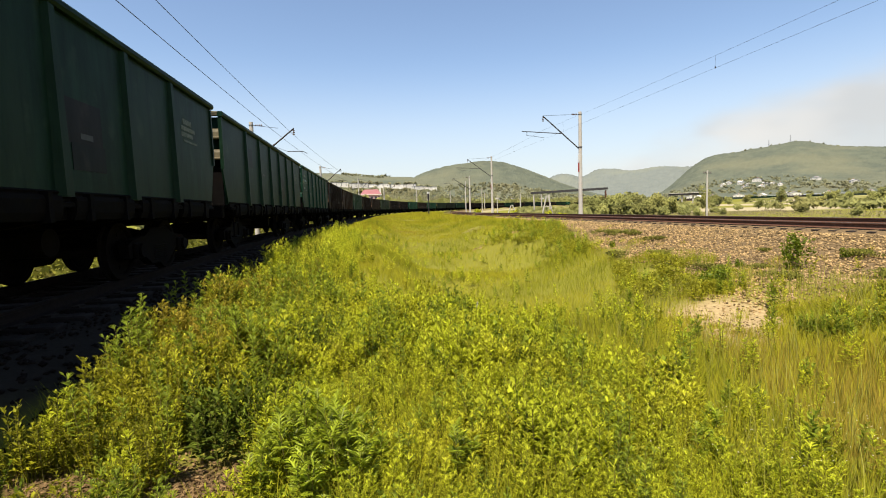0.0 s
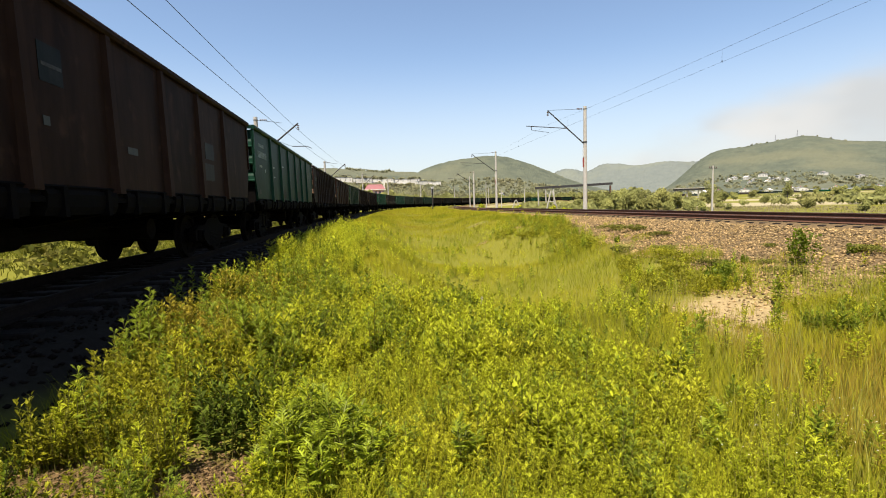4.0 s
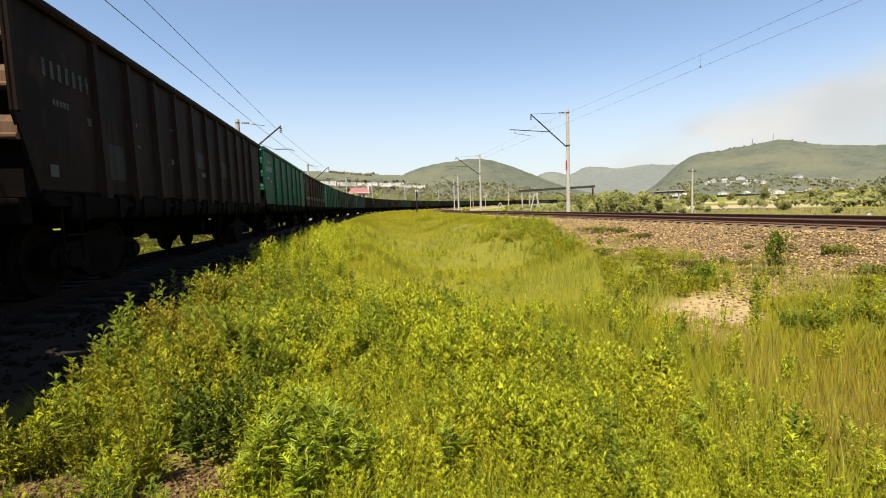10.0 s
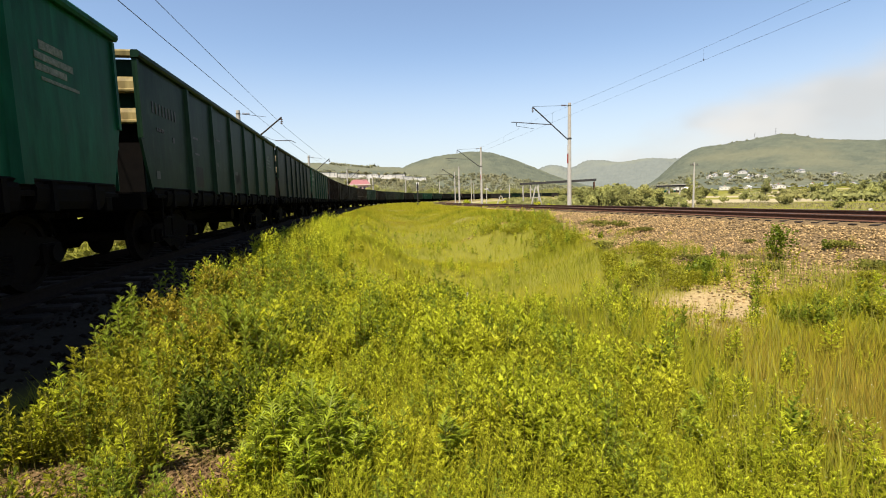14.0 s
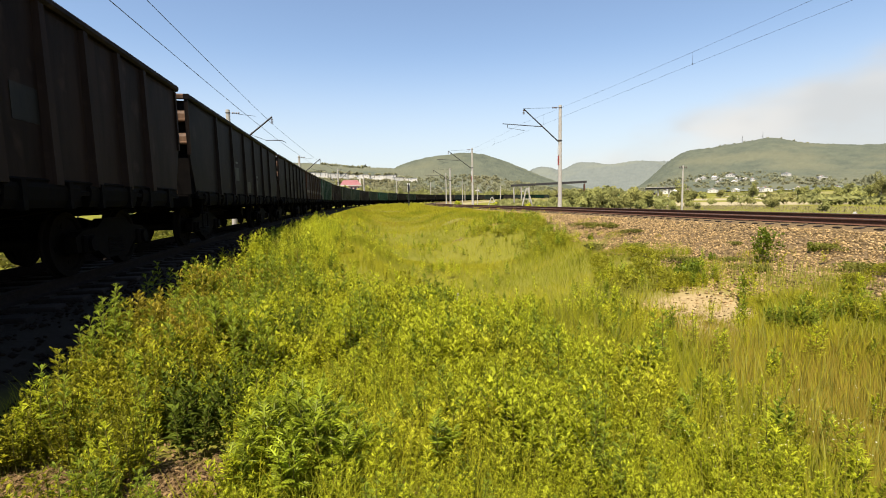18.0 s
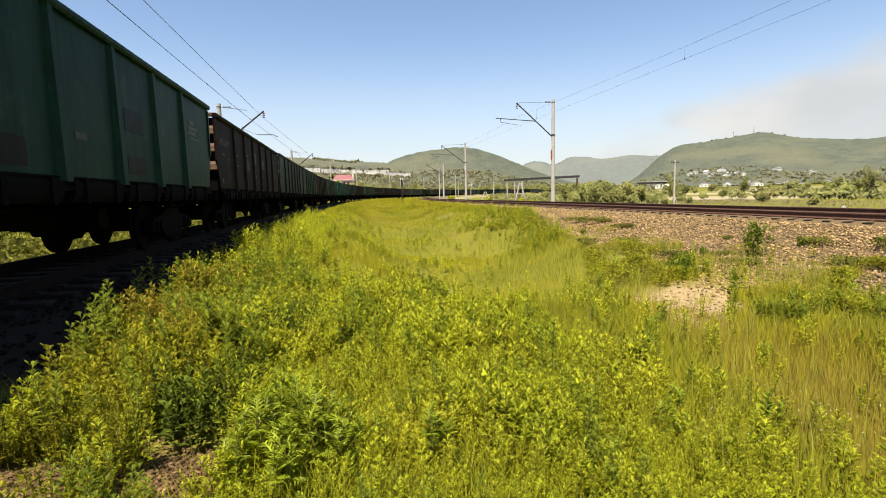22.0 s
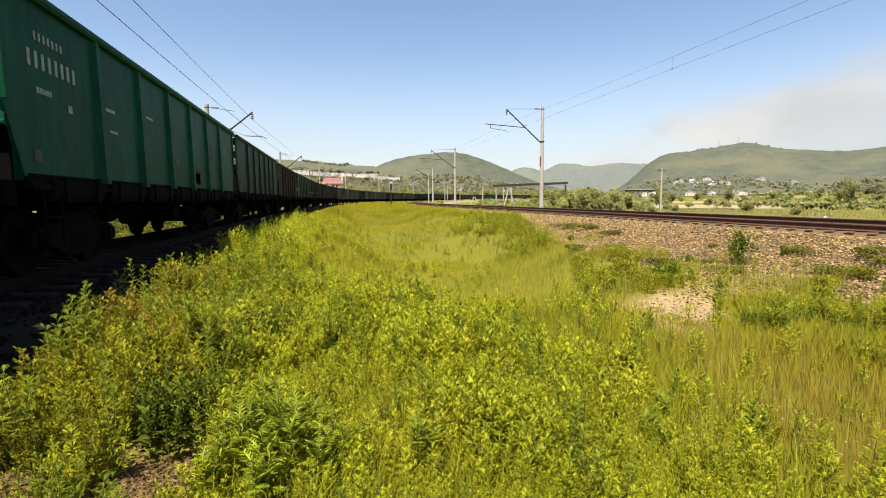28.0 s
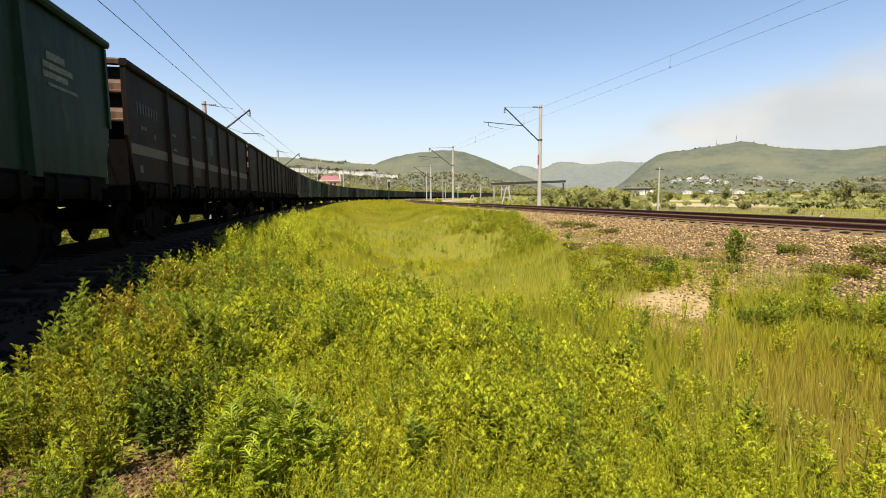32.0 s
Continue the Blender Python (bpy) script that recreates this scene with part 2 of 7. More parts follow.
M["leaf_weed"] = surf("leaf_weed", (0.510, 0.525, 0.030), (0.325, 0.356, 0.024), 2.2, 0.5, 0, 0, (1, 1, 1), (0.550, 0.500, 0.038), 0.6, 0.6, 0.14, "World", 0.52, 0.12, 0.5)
M["leaf_shrub"] = surf("leaf_shrub", (0.330, 0.308, 0.024), (0.210, 0.210, 0.018), 3, 0.5, 0, 0, (1, 1, 1), None, 1, 0, 0.15, "World", 0.45, 0.10, 0.4)
# olive-brown bank leaves, darkened further to carry the bank's shade
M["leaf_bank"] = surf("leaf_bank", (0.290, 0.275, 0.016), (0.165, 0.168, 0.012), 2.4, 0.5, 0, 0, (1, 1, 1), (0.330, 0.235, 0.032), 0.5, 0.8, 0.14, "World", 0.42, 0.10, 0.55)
# leaf green darkened to stand for the shade in a hollow
M["leaf_deep"] = surf("leaf_deep", (0.105, 0.135, 0.014), (0.055, 0.075, 0.009), 2, 0.7, 0, 0, (1, 1, 1), None, 1, 0, 0.2, "World", 0.3, 0.08, 0.7)
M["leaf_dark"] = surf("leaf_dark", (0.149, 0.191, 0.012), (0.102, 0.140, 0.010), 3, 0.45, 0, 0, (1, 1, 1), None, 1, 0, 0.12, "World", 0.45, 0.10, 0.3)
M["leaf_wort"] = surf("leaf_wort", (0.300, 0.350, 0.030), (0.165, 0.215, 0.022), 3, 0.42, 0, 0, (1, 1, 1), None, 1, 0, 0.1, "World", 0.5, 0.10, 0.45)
M["leaf_feather"] = surf("leaf_feather", (0.350, 0.405, 0.028), (0.160, 0.205, 0.017), 5, 0.36, 0, 0, (1, 1, 1), None, 1, 0, 0.12, "World", 0.45, 0.2, 0.5)
M["leaf_dull"] = surf("leaf_dull", (0.185, 0.180, 0.030), (0.120, 0.125, 0.022), 3, 0.7, 0, 0, (1, 1, 1), (0.20, 0.165, 0.04), 1.2, 0.7, 0.15, "World", 0.4, 0.1, 0.4)
M["stalk_pale"] = surf("stalk_pale", (0.36, 0.335, 0.070), (0.26, 0.245, 0.045), 1.5, 0.8, 0, 0, (1, 1, 1), None, 1, 0, 0, "World", 0.3, 0.02, 0.35)
M["stem"] = surf("stem", (0.17, 0.16, 0.03), (0.13, 0.10, 0.03), 9, 0.8, spec=0.2)
M["grass"] = surf("grass", (0.268, 0.246, 0.016), (0.196, 0.192, 0.013), 1.3, 0.8, 0, 0, (1, 1, 1), (0.305, 0.266, 0.020), 0.55, 0.6, 0, "World", 0.12, 0.01, 0.2, 0.65)
M["grass_dry"] = surf("grass_dry", (0.245, 0.180, 0.026), (0.172, 0.134, 0.018), 0.9, 0.8, 0, 0, (1, 1, 1), None, 1, 0, 0, "World", 0.12, 0.01, 0.2, 0.65)
M["leaf_tree"] = surf("leaf_tree", (0.315, 0.312, 0.095), (0.195, 0.205, 0.068), 0.3, 0.6, 0, 0, (1, 1, 1), (0.26, 0.235, 0.075), 0.06, 0.7, 0.25, "World", 0.3, 0.04, 0.3, 0.6)
M["leaf_far"] = surf("leaf_far", (0.300, 0.300, 0.105), (0.205, 0.215, 0.078), 0.3, 0.7, 0, 0, (1, 1, 1), (0.26, 0.235, 0.085), 0.06, 0.7, 0.2, "World", 0.4, 0.03, 0.2, 0.85)
# greyed leaf colour that includes the haze over distant woods
M["leaf_wood_hazed"] = surf("leaf_wood_hazed", (0.245, 0.245, 0.140), (0.175, 0.180, 0.105), 0.05, 0.8, 0, 0, (1, 1, 1), (0.20, 0.185, 0.10), 0.01, 0.7, 0, "World", 0.15, 0.02, 0.3, 0.7)
M["bark"] = surf("bark", (0.12, 0.095, 0.07), (0.07, 0.055, 0.045), 12, 0.9, 0, 0.5, (1, 1, 0.3))
M["wall_white"] = surf("wall_white", (0.66, 0.62, 0.55), (0.54, 0.50, 0.44), 0.8, 0.85, 0, 0.05, (1, 1, 1), None, 1, 0, 0.2)
M["wall_red"] = surf("wall_red", (0.55, 0.16, 0.17), (0.46, 0.13, 0.14), 0.8, 0.8, 0, 0.05)
M["wall_pink"] = surf("wall_pink", (0.60, 0.36, 0.35), (0.52, 0.28, 0.28), 0.8, 0.8, 0, 0.05)
M["roof_pink"] = surf("roof_pink", (0.58, 0.20, 0.22), (0.52, 0.26, 0.27), 0.8, 0.7, 0, 0.05)
M["roof_grey"] = surf("roof_grey", (0.34, 0.33, 0.32), (0.24, 0.23, 0.22), 1.5, 0.8, 0, 0.1, (1, 1, 1), None, 1, 0, 0.35)
M["window_dark"] = surf("window_dark", (0.05, 0.06, 0.07), (0.03, 0.035, 0.04), 1, 0.15)
M["grass_lush"] = surf("grass_lush", (0.205, 0.205, 0.014), (0.138, 0.150, 0.011), 1.3, 0.7, 0, 0, (1, 1, 1), (0.185, 0.19, 0.014), 0.8, 0.6, 0, "World", 0.12, 0.01, 0.2, 0.65)
M["grass_pale"] = surf("grass_pale", (0.275, 0.225, 0.120), (0.195, 0.168, 0.085), 0.5, 0.85, 0, 0, (1, 1, 1), (0.205, 0.185, 0.085), 0.25, 0.6, 0, "World", 0.15, 0.01, 0.2, 0.7)
M["grass_rank"] = surf("grass_rank", (0.185, 0.185, 0.022), (0.120, 0.128, 0.016), 1.3, 0.8, 0, 0, (1, 1, 1), None, 1, 0, 0, "World", 0.3, 0.02, 0.35)
# dark copy of the rail steel: the train's shade is in its colour
M["rail_shaded"] = surf("rail_shaded", (0.018, 0.013, 0.011), (0.010, 0.008, 0.007), 14, 0.9, 0.0, 0.15, spec=0.05)


# ---- building helpers ----
def mesh_from(name, verts, tris, mats):
    """A mesh from arrays of vertices and triangles."""
    verts, tris = np.asarray(verts, np.float32), np.asarray(tris, np.int32)
    me = bpy.data.meshes.new(name)
    me.vertices.add(len(verts))
    me.vertices.foreach_set("co", verts.ravel())
    me.loops.add(tris.size)
    me.loops.foreach_set("vertex_index", tris.ravel())
    me.polygons.add(len(tris))
    me.polygons.foreach_set("loop_start", np.arange(0, tris.size, 3, dtype=np.int32))
    me.polygons.foreach_set("loop_total", np.full(len(tris), 3, np.int32))
    me.update(calc_edges=True)
    for m in mats if isinstance(mats, (list, tuple)) else [mats]:
        me.materials.append(m)
    return me


def finish(bm, name, material, smooth=False):
    bmesh.ops.recalc_face_normals(bm, faces=bm.faces)
    me = bpy.data.meshes.new(name)
    bm.to_mesh(me)
    bm.free()
    for m in material if isinstance(material, (list, tuple)) else [material]:
        me.materials.append(m)
    if smooth:
        for p in me.polygons:
            p.use_smooth = True
    return me


def part(name, bm, material, parent, label="", m=None, smooth=False):
    """Links a bmesh (or a mesh) as one object under a thing or under a part."""
    me = bm if isinstance(bm, bpy.types.Mesh) else finish(bm, name, material, smooth)
    ob = new(name, me)
    ob.parent = parent
    if m is not None:
        ob.matrix_basis = m
    if label:
        ob["label"] = label
    return ob


def box(bm, x0, x1, y0, y1, z0, z1, bevel=0.0):
    r = bmesh.ops.create_cube(bm, size=1.0)
    vs = r["verts"]
    for v in vs:
        v.co = Vector((x0 + (v.co.x + 0.5) * (x1 - x0), y0 + (v.co.y + 0.5) * (y1 - y0), z0 + (v.co.z + 0.5) * (z1 - z0)))
    if bevel:
        es = list({e for v in vs for e in v.link_edges})
        bmesh.ops.bevel(bm, geom=es, offset=bevel, segments=1, affect="EDGES")
    return bm


def bar(bm, a, b, r, n=8, r2=None):
    """A round bar from a to b."""
    a, b = Vector(a), Vector(b)
    d = b - a
    m = Matrix.Translation((a + b) / 2) @ d.to_track_quat("Z", "Y").to_matrix().to_4x4()
    bmesh.ops.create_cone(bm, cap_ends=True, segments=n, radius1=r, radius2=r if r2 is None else r2, depth=d.length, matrix=m)
    return bm


def prism(bm, outline, axis, lo, hi):
    """An outline of (u, v) drawn out along an axis: x takes (y, z), y takes (x, z), z takes (x, y)."""
    def at(u, v, w):
        return {"x": (w, u, v), "y": (u, w, v), "z": (u, v, w)}[axis]
    a = [bm.verts.new(at(u, v, lo)) for u, v in outline]
    b = [bm.verts.new(at(u, v, hi)) for u, v in outline]
    n = len(a)
    bm.faces.new(a[::-1])
    bm.faces.new(b)
    for i in range(n):
        bm.faces.new((a[i], a[(i + 1) % n], b[(i + 1) % n], b[i]))
    return bm


def B():
    return bmesh.new()


# ---- the two tracks in plan ----
def line_of(x, y, heading, pieces, step=0.5, back=520.0):
    """A track's axis: from a start point onward through (length, curvature) pieces, and straight back behind it."""
    h = heading
    pts, ss = [], []
    n = int(back / step)
    for i in range(n, 0, -1):
        pts.append((x - math.sin(h) * i * step, y - math.cos(h) * i * step))
        ss.append(-i * step)
    s = 0.0
    px, py = x, y
    pts.append((px, py))
    ss.append(0.0)
    for length, k0, k1 in pieces:
        m = int(length / step)
        for i in range(m):
            h += (k0 + (k1 - k0) * (i + 0.5) / m) * step
            px += math.sin(h) * step
            py += math.cos(h) * step
            s += step
            pts.append((px, py))
            ss.append(s)
    return np.array(pts), np.array(ss)


def on_line(line, s, off=0.0):
    pts, ss = line
    x, y = np.interp(s, ss, pts[:, 0]), np.interp(s, ss, pts[:, 1])
    x2, y2 = np.interp(s + 0.6, ss, pts[:, 0]), np.interp(s + 0.6, ss, pts[:, 1])
    x1, y1 = np.interp(s - 0.6, ss, pts[:, 0]), np.interp(s - 0.6, ss, pts[:, 1])
    h = math.atan2(x2 - x1, y2 - y1)
    return x + off * math.cos(h), y - off * math.sin(h), h


LEFT = line_of(-6.03, 7.15, -0.155, [(42, 0.0009, 0.0010), (30, 0.0010, 0.0027), (140, 0.0027, 0.0030), (720, 0.0030, 0.0030)])
RIGHT = line_of(13.0, 16.0, -0.150, [(40, 0.0, 0.0008), (40, 0.0008, 0.0018), (60, 0.0024, 0.0032), (560, 0.0034, 0.0034)], back=260.0)
Z_RIGHT = 0.26       # rail top of the right-hand track; the left-hand one is at 0


def signed(line, x, y):
    """Distance to a track's axis, plus on its right."""
    pts, ss = line
    k = slice(None, None, 4)
    p = pts[k]
    d = np.gradient(p, axis=0)
    d /= np.linalg.norm(d, axis=1)[:, None]
    out = np.empty(x.shape)
    fx, fy, fo = x.ravel(), y.ravel(), out.ravel()
    for i in range(0, len(fx), 4000):
        dx = fx[i:i + 4000, None] - p[None, :, 0]
        dy = fy[i:i + 4000, None] - p[None, :, 1]
        j = np.argmin(dx * dx + dy * dy, axis=1)
        a = np.arange(len(j))
        dxx, dyy = dx[a, j], dy[a, j]
        cross = dxx * d[j, 1] - dyy * d[j, 0]
        along = dxx * d[j, 0] + dyy * d[j, 1]
        dist = np.where(abs(along) > 3, np.hypot(dxx, dyy), abs(cross))
        fo[i:i + 4000] = np.where(cross >= 0, dist, -dist)
    return fo.reshape(x.shape)


def wave(x, y, s, seed=0.0):
    """Cheap smooth unevenness, -1 to 1."""
    return (np.sin(x / s + 1.3 * np.sin(y / (s * 1.7) + seed) + seed) * np.cos(y / s * 0.9 + 1.1 * np.sin(x / (s * 1.3) - seed)))


def bare_patch(x, y):
    """Below 1 on the bare stony patch at the foot of the right-hand bank."""
    u, v = (x - 5.2) * 0.5 + (y - 8.7) * 0.866, (x - 5.2) * 0.866 - (y - 8.7) * 0.5
    return np.hypot(u / 1.9 + 0.12 * np.sin(3.1 * x), v / (1.0 + 0.25 * np.sin(1.7 * u + 1.0)))


def ground_z(x, y, dl=None, dr=None):
    x, y = np.asarray(x, float), np.asarray(y, float)
    if dl is None:
        dl, dr = signed(LEFT, x, y), signed(RIGHT, x, y)
    a = abs(dl)
    zl = np.interp(a, [0, 1.65, 2.3, 3.2, 5.5, 8.5, 14, 40], [-0.24, -0.25, -0.56, -0.62, -0.66, -0.98, -1.08, -1.1])
    zl = np.where(dl < 0, np.interp(a, [0, 1.75, 2.7, 5, 12, 30], [-0.24, -0.25, -0.75, -0.85, -0.4, -0.2]), zl)
    b = abs(dr)
    zr = Z_RIGHT + np.interp(b, [0, 1.22, 1.45, 1.75, 2.4, 5.0, 7.5, 12, 40], [-0.24, -0.24, -0.35, -0.38, -0.50, -1.05, -1.25, -1.4, -1.4])
    z = np.maximum(zl, zr)
    field = np.clip((np.minimum(a, b) - 2.8) / 2.5, 0, 1)
    r = np.hypot(x, y)
    z = z + field * (0.05 * wave(x, y, 1.1) + (0.06 + 0.09 * np.clip((y - 8) / 4, 0, 1) * np.clip((45 - y) / 15, 0, 1)) * wave(x, y, 2.6, 2.0)) * np.clip(60 / (r + 1), 0.3, 1)
    # a ditch between the two banks, and the strip rises again where the tracks draw together
    mid = np.clip((dl - 4.7) / 2.8, 0, 1) * np.clip((-dr - 5.5) / 4.0, 0, 1)
    mid = mid * mid * (3 - 2 * mid)
    z = z - 0.95 * mid * np.clip((y - 7) / 9, 0, 1) * np.clip((62 - y) / 30, 0, 1)
    between = np.clip((dl - 2) / 3, 0, 1) * np.clip((-dr - 2) / 3, 0, 1)
    z = z + between * 0.66 * np.clip((y - 22) / 40, 0, 1)
    # the bare patch lies on a small scarp
    z = z + 0.20 * np.exp(-((x - 5.75) / 1.2) ** 2 - ((y - 10.3) / 1.1) ** 2)
    # wide valley floor beyond
    z = z + np.clip((r - 150) / 1500, 0, 1) * 10
    return z


def bank_edge(y):
    """How far from the right-hand track the growth on its bank begins."""
    return np.interp(y, [0, 9, 12, 20, 23, 28, 32, 36, 60], [6.4, 6.6, 6.2, 5.6, 5.1, 3.7, 2.4, 1.9, 1.7])


def build_ground():
    def axis(lo, hi, step, ends):
        c = list(np.arange(lo, hi + 1e-6, step))
        g, up, dn = step, [c[-1]], [c[0]]
        while up[-1] < ends[1]:
            g *= 1.09
            up.append(up[-1] + g)
        g = step
        while dn[-1] > ends[0]:
            g *= 1.09
            dn.append(dn[-1] - g)
        return np.array(dn[:0:-1] + c + up[1:])
    xs = axis(-16, 24, 0.22, (-4300, 4300))
    ys = axis(-4, 60, 0.3, (-4300, 4300))
    X, Y = np.meshgrid(xs, ys)
    Z = ground_z(X, Y)
    nx, ny = len(xs), len(ys)
    v = np.stack([X.ravel(), Y.ravel(), Z.ravel()], 1)
    i = np.arange(nx * ny).reshape(ny, nx)
    a, b, c, d = i[:-1, :-1].ravel(), i[:-1, 1:].ravel(), i[1:, 1:].ravel(), i[1:, :-1].ravel()
    tris = np.concatenate([np.stack([a, b, c], 1), np.stack([a, c, d], 1)])
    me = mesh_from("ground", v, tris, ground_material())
    # how much of each surface lies at each point: ballast of either track, bare soil, sandy strips
    dl, dr = signed(LEFT, X, Y).ravel(), signed(RIGHT, X, Y).ravel()
    R = np.hypot(X, Y).ravel()
    x, y = X.ravel(), Y.ravel()
    ragged = 0.35 * wave(x, y, 0.5) + 0.45 * wave(x, y, 1.6, 1.0)
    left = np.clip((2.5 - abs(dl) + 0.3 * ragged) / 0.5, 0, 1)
    right = np.clip((np.where(dr < 0, bank_edge(y), 4.6) - abs(dr) + np.where(dr < 0, np.interp(y, [22, 34], [1.9, 0.5]), 1.9) * ragged) / 1.0, 0, 1)
    soil = np.exp(-bare_patch(x, y) ** 2 * 0.9) * 1.4
    humus = np.exp(-(((x + 1.38) / 0.42) ** 2 + ((y - 2.72) / 0.30) ** 2)) * 1.3
    humus += np.exp(-(((x + 2.5) / 0.8) ** 2 + ((y - 2.65) / 0.36) ** 2)) * 0.9
    humus = np.clip(humus + 0.35 * ragged * (humus > 0.15), 0, 1)
    soil = np.clip(soil + 0.35 * ragged * (soil > 0.15), 0, 1)
    sand = 0.8 * np.clip((wave(x, y, 26, 3.0) - 0.2) * 3, 0, 1) * np.clip((dr - 12) / 10, 0, 1) * np.clip((R - 40) / 40, 0, 1)
    sand = np.clip(sand + np.clip(1 - abs(dr - 7.0 - 0.6 * ragged) / 5.5, 0, 1) * 0.8, 0, 1)
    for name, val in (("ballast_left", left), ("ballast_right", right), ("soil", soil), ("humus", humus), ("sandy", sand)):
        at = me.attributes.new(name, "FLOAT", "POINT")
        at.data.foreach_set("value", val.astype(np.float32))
    for p in me.polygons:
        p.use_smooth = True
    ob = new("ground", me)
    tagged(ob, "grassy ground with bare soil, gravel banks and sandy strips", "ground", kind="structure")
    return ob


def ground_material():
    m = bpy.data.materials.new("ground_cover")
    m.use_nodes = True
    nt = m.node_tree
    b = nt.nodes["Principled BSDF"]
    b.inputs["Roughness"].default_value = 0.95
    b.inputs["Specular IOR Level"].default_value = 0.03
    geo = nt.nodes.new("ShaderNodeNewGeometry")

    def tone(c1, c2, scale, detail=8):
        n = nt.nodes.new("ShaderNodeTexNoise")
        n.inputs["Scale"].default_value = scale
        n.inputs["Detail"].default_value = detail
        n.inputs["Roughness"].default_value = 0.7
        nt.links.new(geo.outputs["Position"], n.inputs["Vector"])
        r = nt.nodes.new("ShaderNodeMapRange")
        r.inputs["From Min"].default_value, r.inputs["From Max"].default_value = 0.32, 0.68
        nt.links.new(n.outputs["Fac"], r.inputs[0])
        x = nt.nodes.new("ShaderNodeMix")
        x.data_type = "RGBA"
        nt.links.new(r.outputs[0], x.inputs[0])
        x.inputs[6].default_value, x.inputs[7].default_value = (*c1, 1), (*c2, 1)
        return x.outputs[2], n.outputs["Fac"]

    def over(base, top, name):
        a = nt.nodes.new("ShaderNodeAttribute")
        a.attribute_name = name
        x = nt.nodes.new("ShaderNodeMix")
        x.data_type = "RGBA"
        nt.links.new(a.outputs["Fac"], x.inputs[0])
        nt.links.new(base, x.inputs[6])
        nt.links.new(top, x.inputs[7])
        return x.outputs[2]

    green, _ = tone((0.165, 0.165, 0.022), (0.205, 0.188, 0.040), 0.05, 9)
    fine, relief = tone((0.110, 0.115, 0.014), (0.185, 0.170, 0.028), 6.0)
    g = nt.nodes.new("ShaderNodeMix")
    g.data_type = "RGBA"
    g.inputs[0].default_value = 0.5
    nt.links.new(green, g.inputs[6])
    nt.links.new(fine, g.inputs[7])
    col = g.outputs[2]
    col = over(col, tone((0.42, 0.35, 0.24), (0.33, 0.27, 0.17), 1.2)[0], "sandy")
    col = over(col, tone((0.40, 0.300, 0.150), (0.23, 0.165, 0.080), 7.0)[0], "soil")
    col = over(col, tone((0.120, 0.076, 0.036), (0.052, 0.033, 0.018), 11.0)[0], "humus")
    col = over(col, tone((0.20, 0.138, 0.072), (0.08, 0.054, 0.029), 15.0)[0], "ballast_right")
    # left ballast tone is darkened to hold the train's shade
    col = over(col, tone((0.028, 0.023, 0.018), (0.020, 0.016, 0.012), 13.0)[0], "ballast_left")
    nt.links.new(col, b.inputs["Base Color"])
    bp = nt.nodes.new("ShaderNodeBump")
    bp.inputs["Strength"].default_value = 0.5
    bp.inputs["Distance"].default_value = 0.04
    nt.links.new(relief, bp.inputs["Height"])
    nt.links.new(bp.outputs[0], b.inputs["Normal"])
    return m


ground = build_ground()


# ---- rails, sleepers ----
RAIL = [(-0.075, -0.18), (0.075, -0.18), (0.075, -0.165), (0.012, -0.14), (0.012, -0.045), (0.036, -0.035), (0.036, -0.006),
        (0.028, 0.0), (-0.028, 0.0), (-0.036, -0.006), (-0.036, -0.035), (-0.012, -0.045), (-0.012, -0.14), (-0.075, -0.165)]


def rail_mesh(name, line, off, s0, s1, z, tilt, steel):
    ss, s = [], s0
    while s < s1:
        ss.append(s)
        s += 1.5 if abs(s) < 70 else 4.0
    verts, faces = [], []
    n = len(RAIL)
    for s in ss:
        x, y, h = on_line(line, s, off)
        for u, w in RAIL:
            verts.append((x + u * math.cos(h), y - u * math.sin(h), z + w + tilt * off))
    for i in range(len(ss) - 1):
        for j in range(n):
            a, b = i * n + j, i * n + (j + 1) % n
            faces.append((a, b, b + n, a + n))
    me = bpy.data.meshes.new(name)
    me.from_pydata(verts, [], faces)
    me.materials.append(M[steel])
    me.materials.append(M["rail_top" if steel == "rail_rust" else "rail_shaded"])
    for k, p in enumerate(me.polygons):
        if k % n in (6, 7, 8):
            p.material_index = 1
    return me


def build_track(label, line, z, s0, s1, tilt, near, steel):
    top = tagged(new("railway_track"), label, "railway track", kind="structure")
    for off in (-0.78, 0.78):
        part("rail", rail_mesh("rail", line, off, s0, s1, z, tilt, steel), None, top)
    bm = B()
    box(bm, -1.35, 1.35, -0.12, 0.12, -0.36, -0.19, 0.015)
    for sx in (-0.78, 0.78):
        box(bm, sx - 0.17, sx + 0.17, -0.085, 0.085, -0.19, -0.165)
    sleeper = finish(bm, "sleeper", M["sleeper_wood"])
    n = 0
    s = max(s0, near[0])
    while s < near[1]:
        x, y, h = on_line(line, s)
        ob = part("sleeper", sleeper, None, top)
        ob.matrix_basis = Matrix.Translation((x, y, z)) @ pose(0, 0, 0, 0, -math.degrees(math.atan(tilt)), -math.degrees(h))
        s += 0.58 + 0.03 * math.sin(n * 2.1)
        n += 1
    return top


track_left = build_track("main line track with worn rails on dark ballast", LEFT, 0.0, -300, 640, 0.0, (-14, 60), "rail_shaded")
track_right = build_track("curved rusty track on a pinkish gravel bank", RIGHT, Z_RIGHT, -120, 520, 0.05, (-22, 75), "rail_rust")


# ---- the goods train ----
HALF, W, TOP, BOT = 6.57, 1.47, 3.46, 1.16
PITCH = 13.92
BOGIE = 4.325
POSTS = [-4.25, -2.55, -0.85, 0.85, 2.55, 4.25]
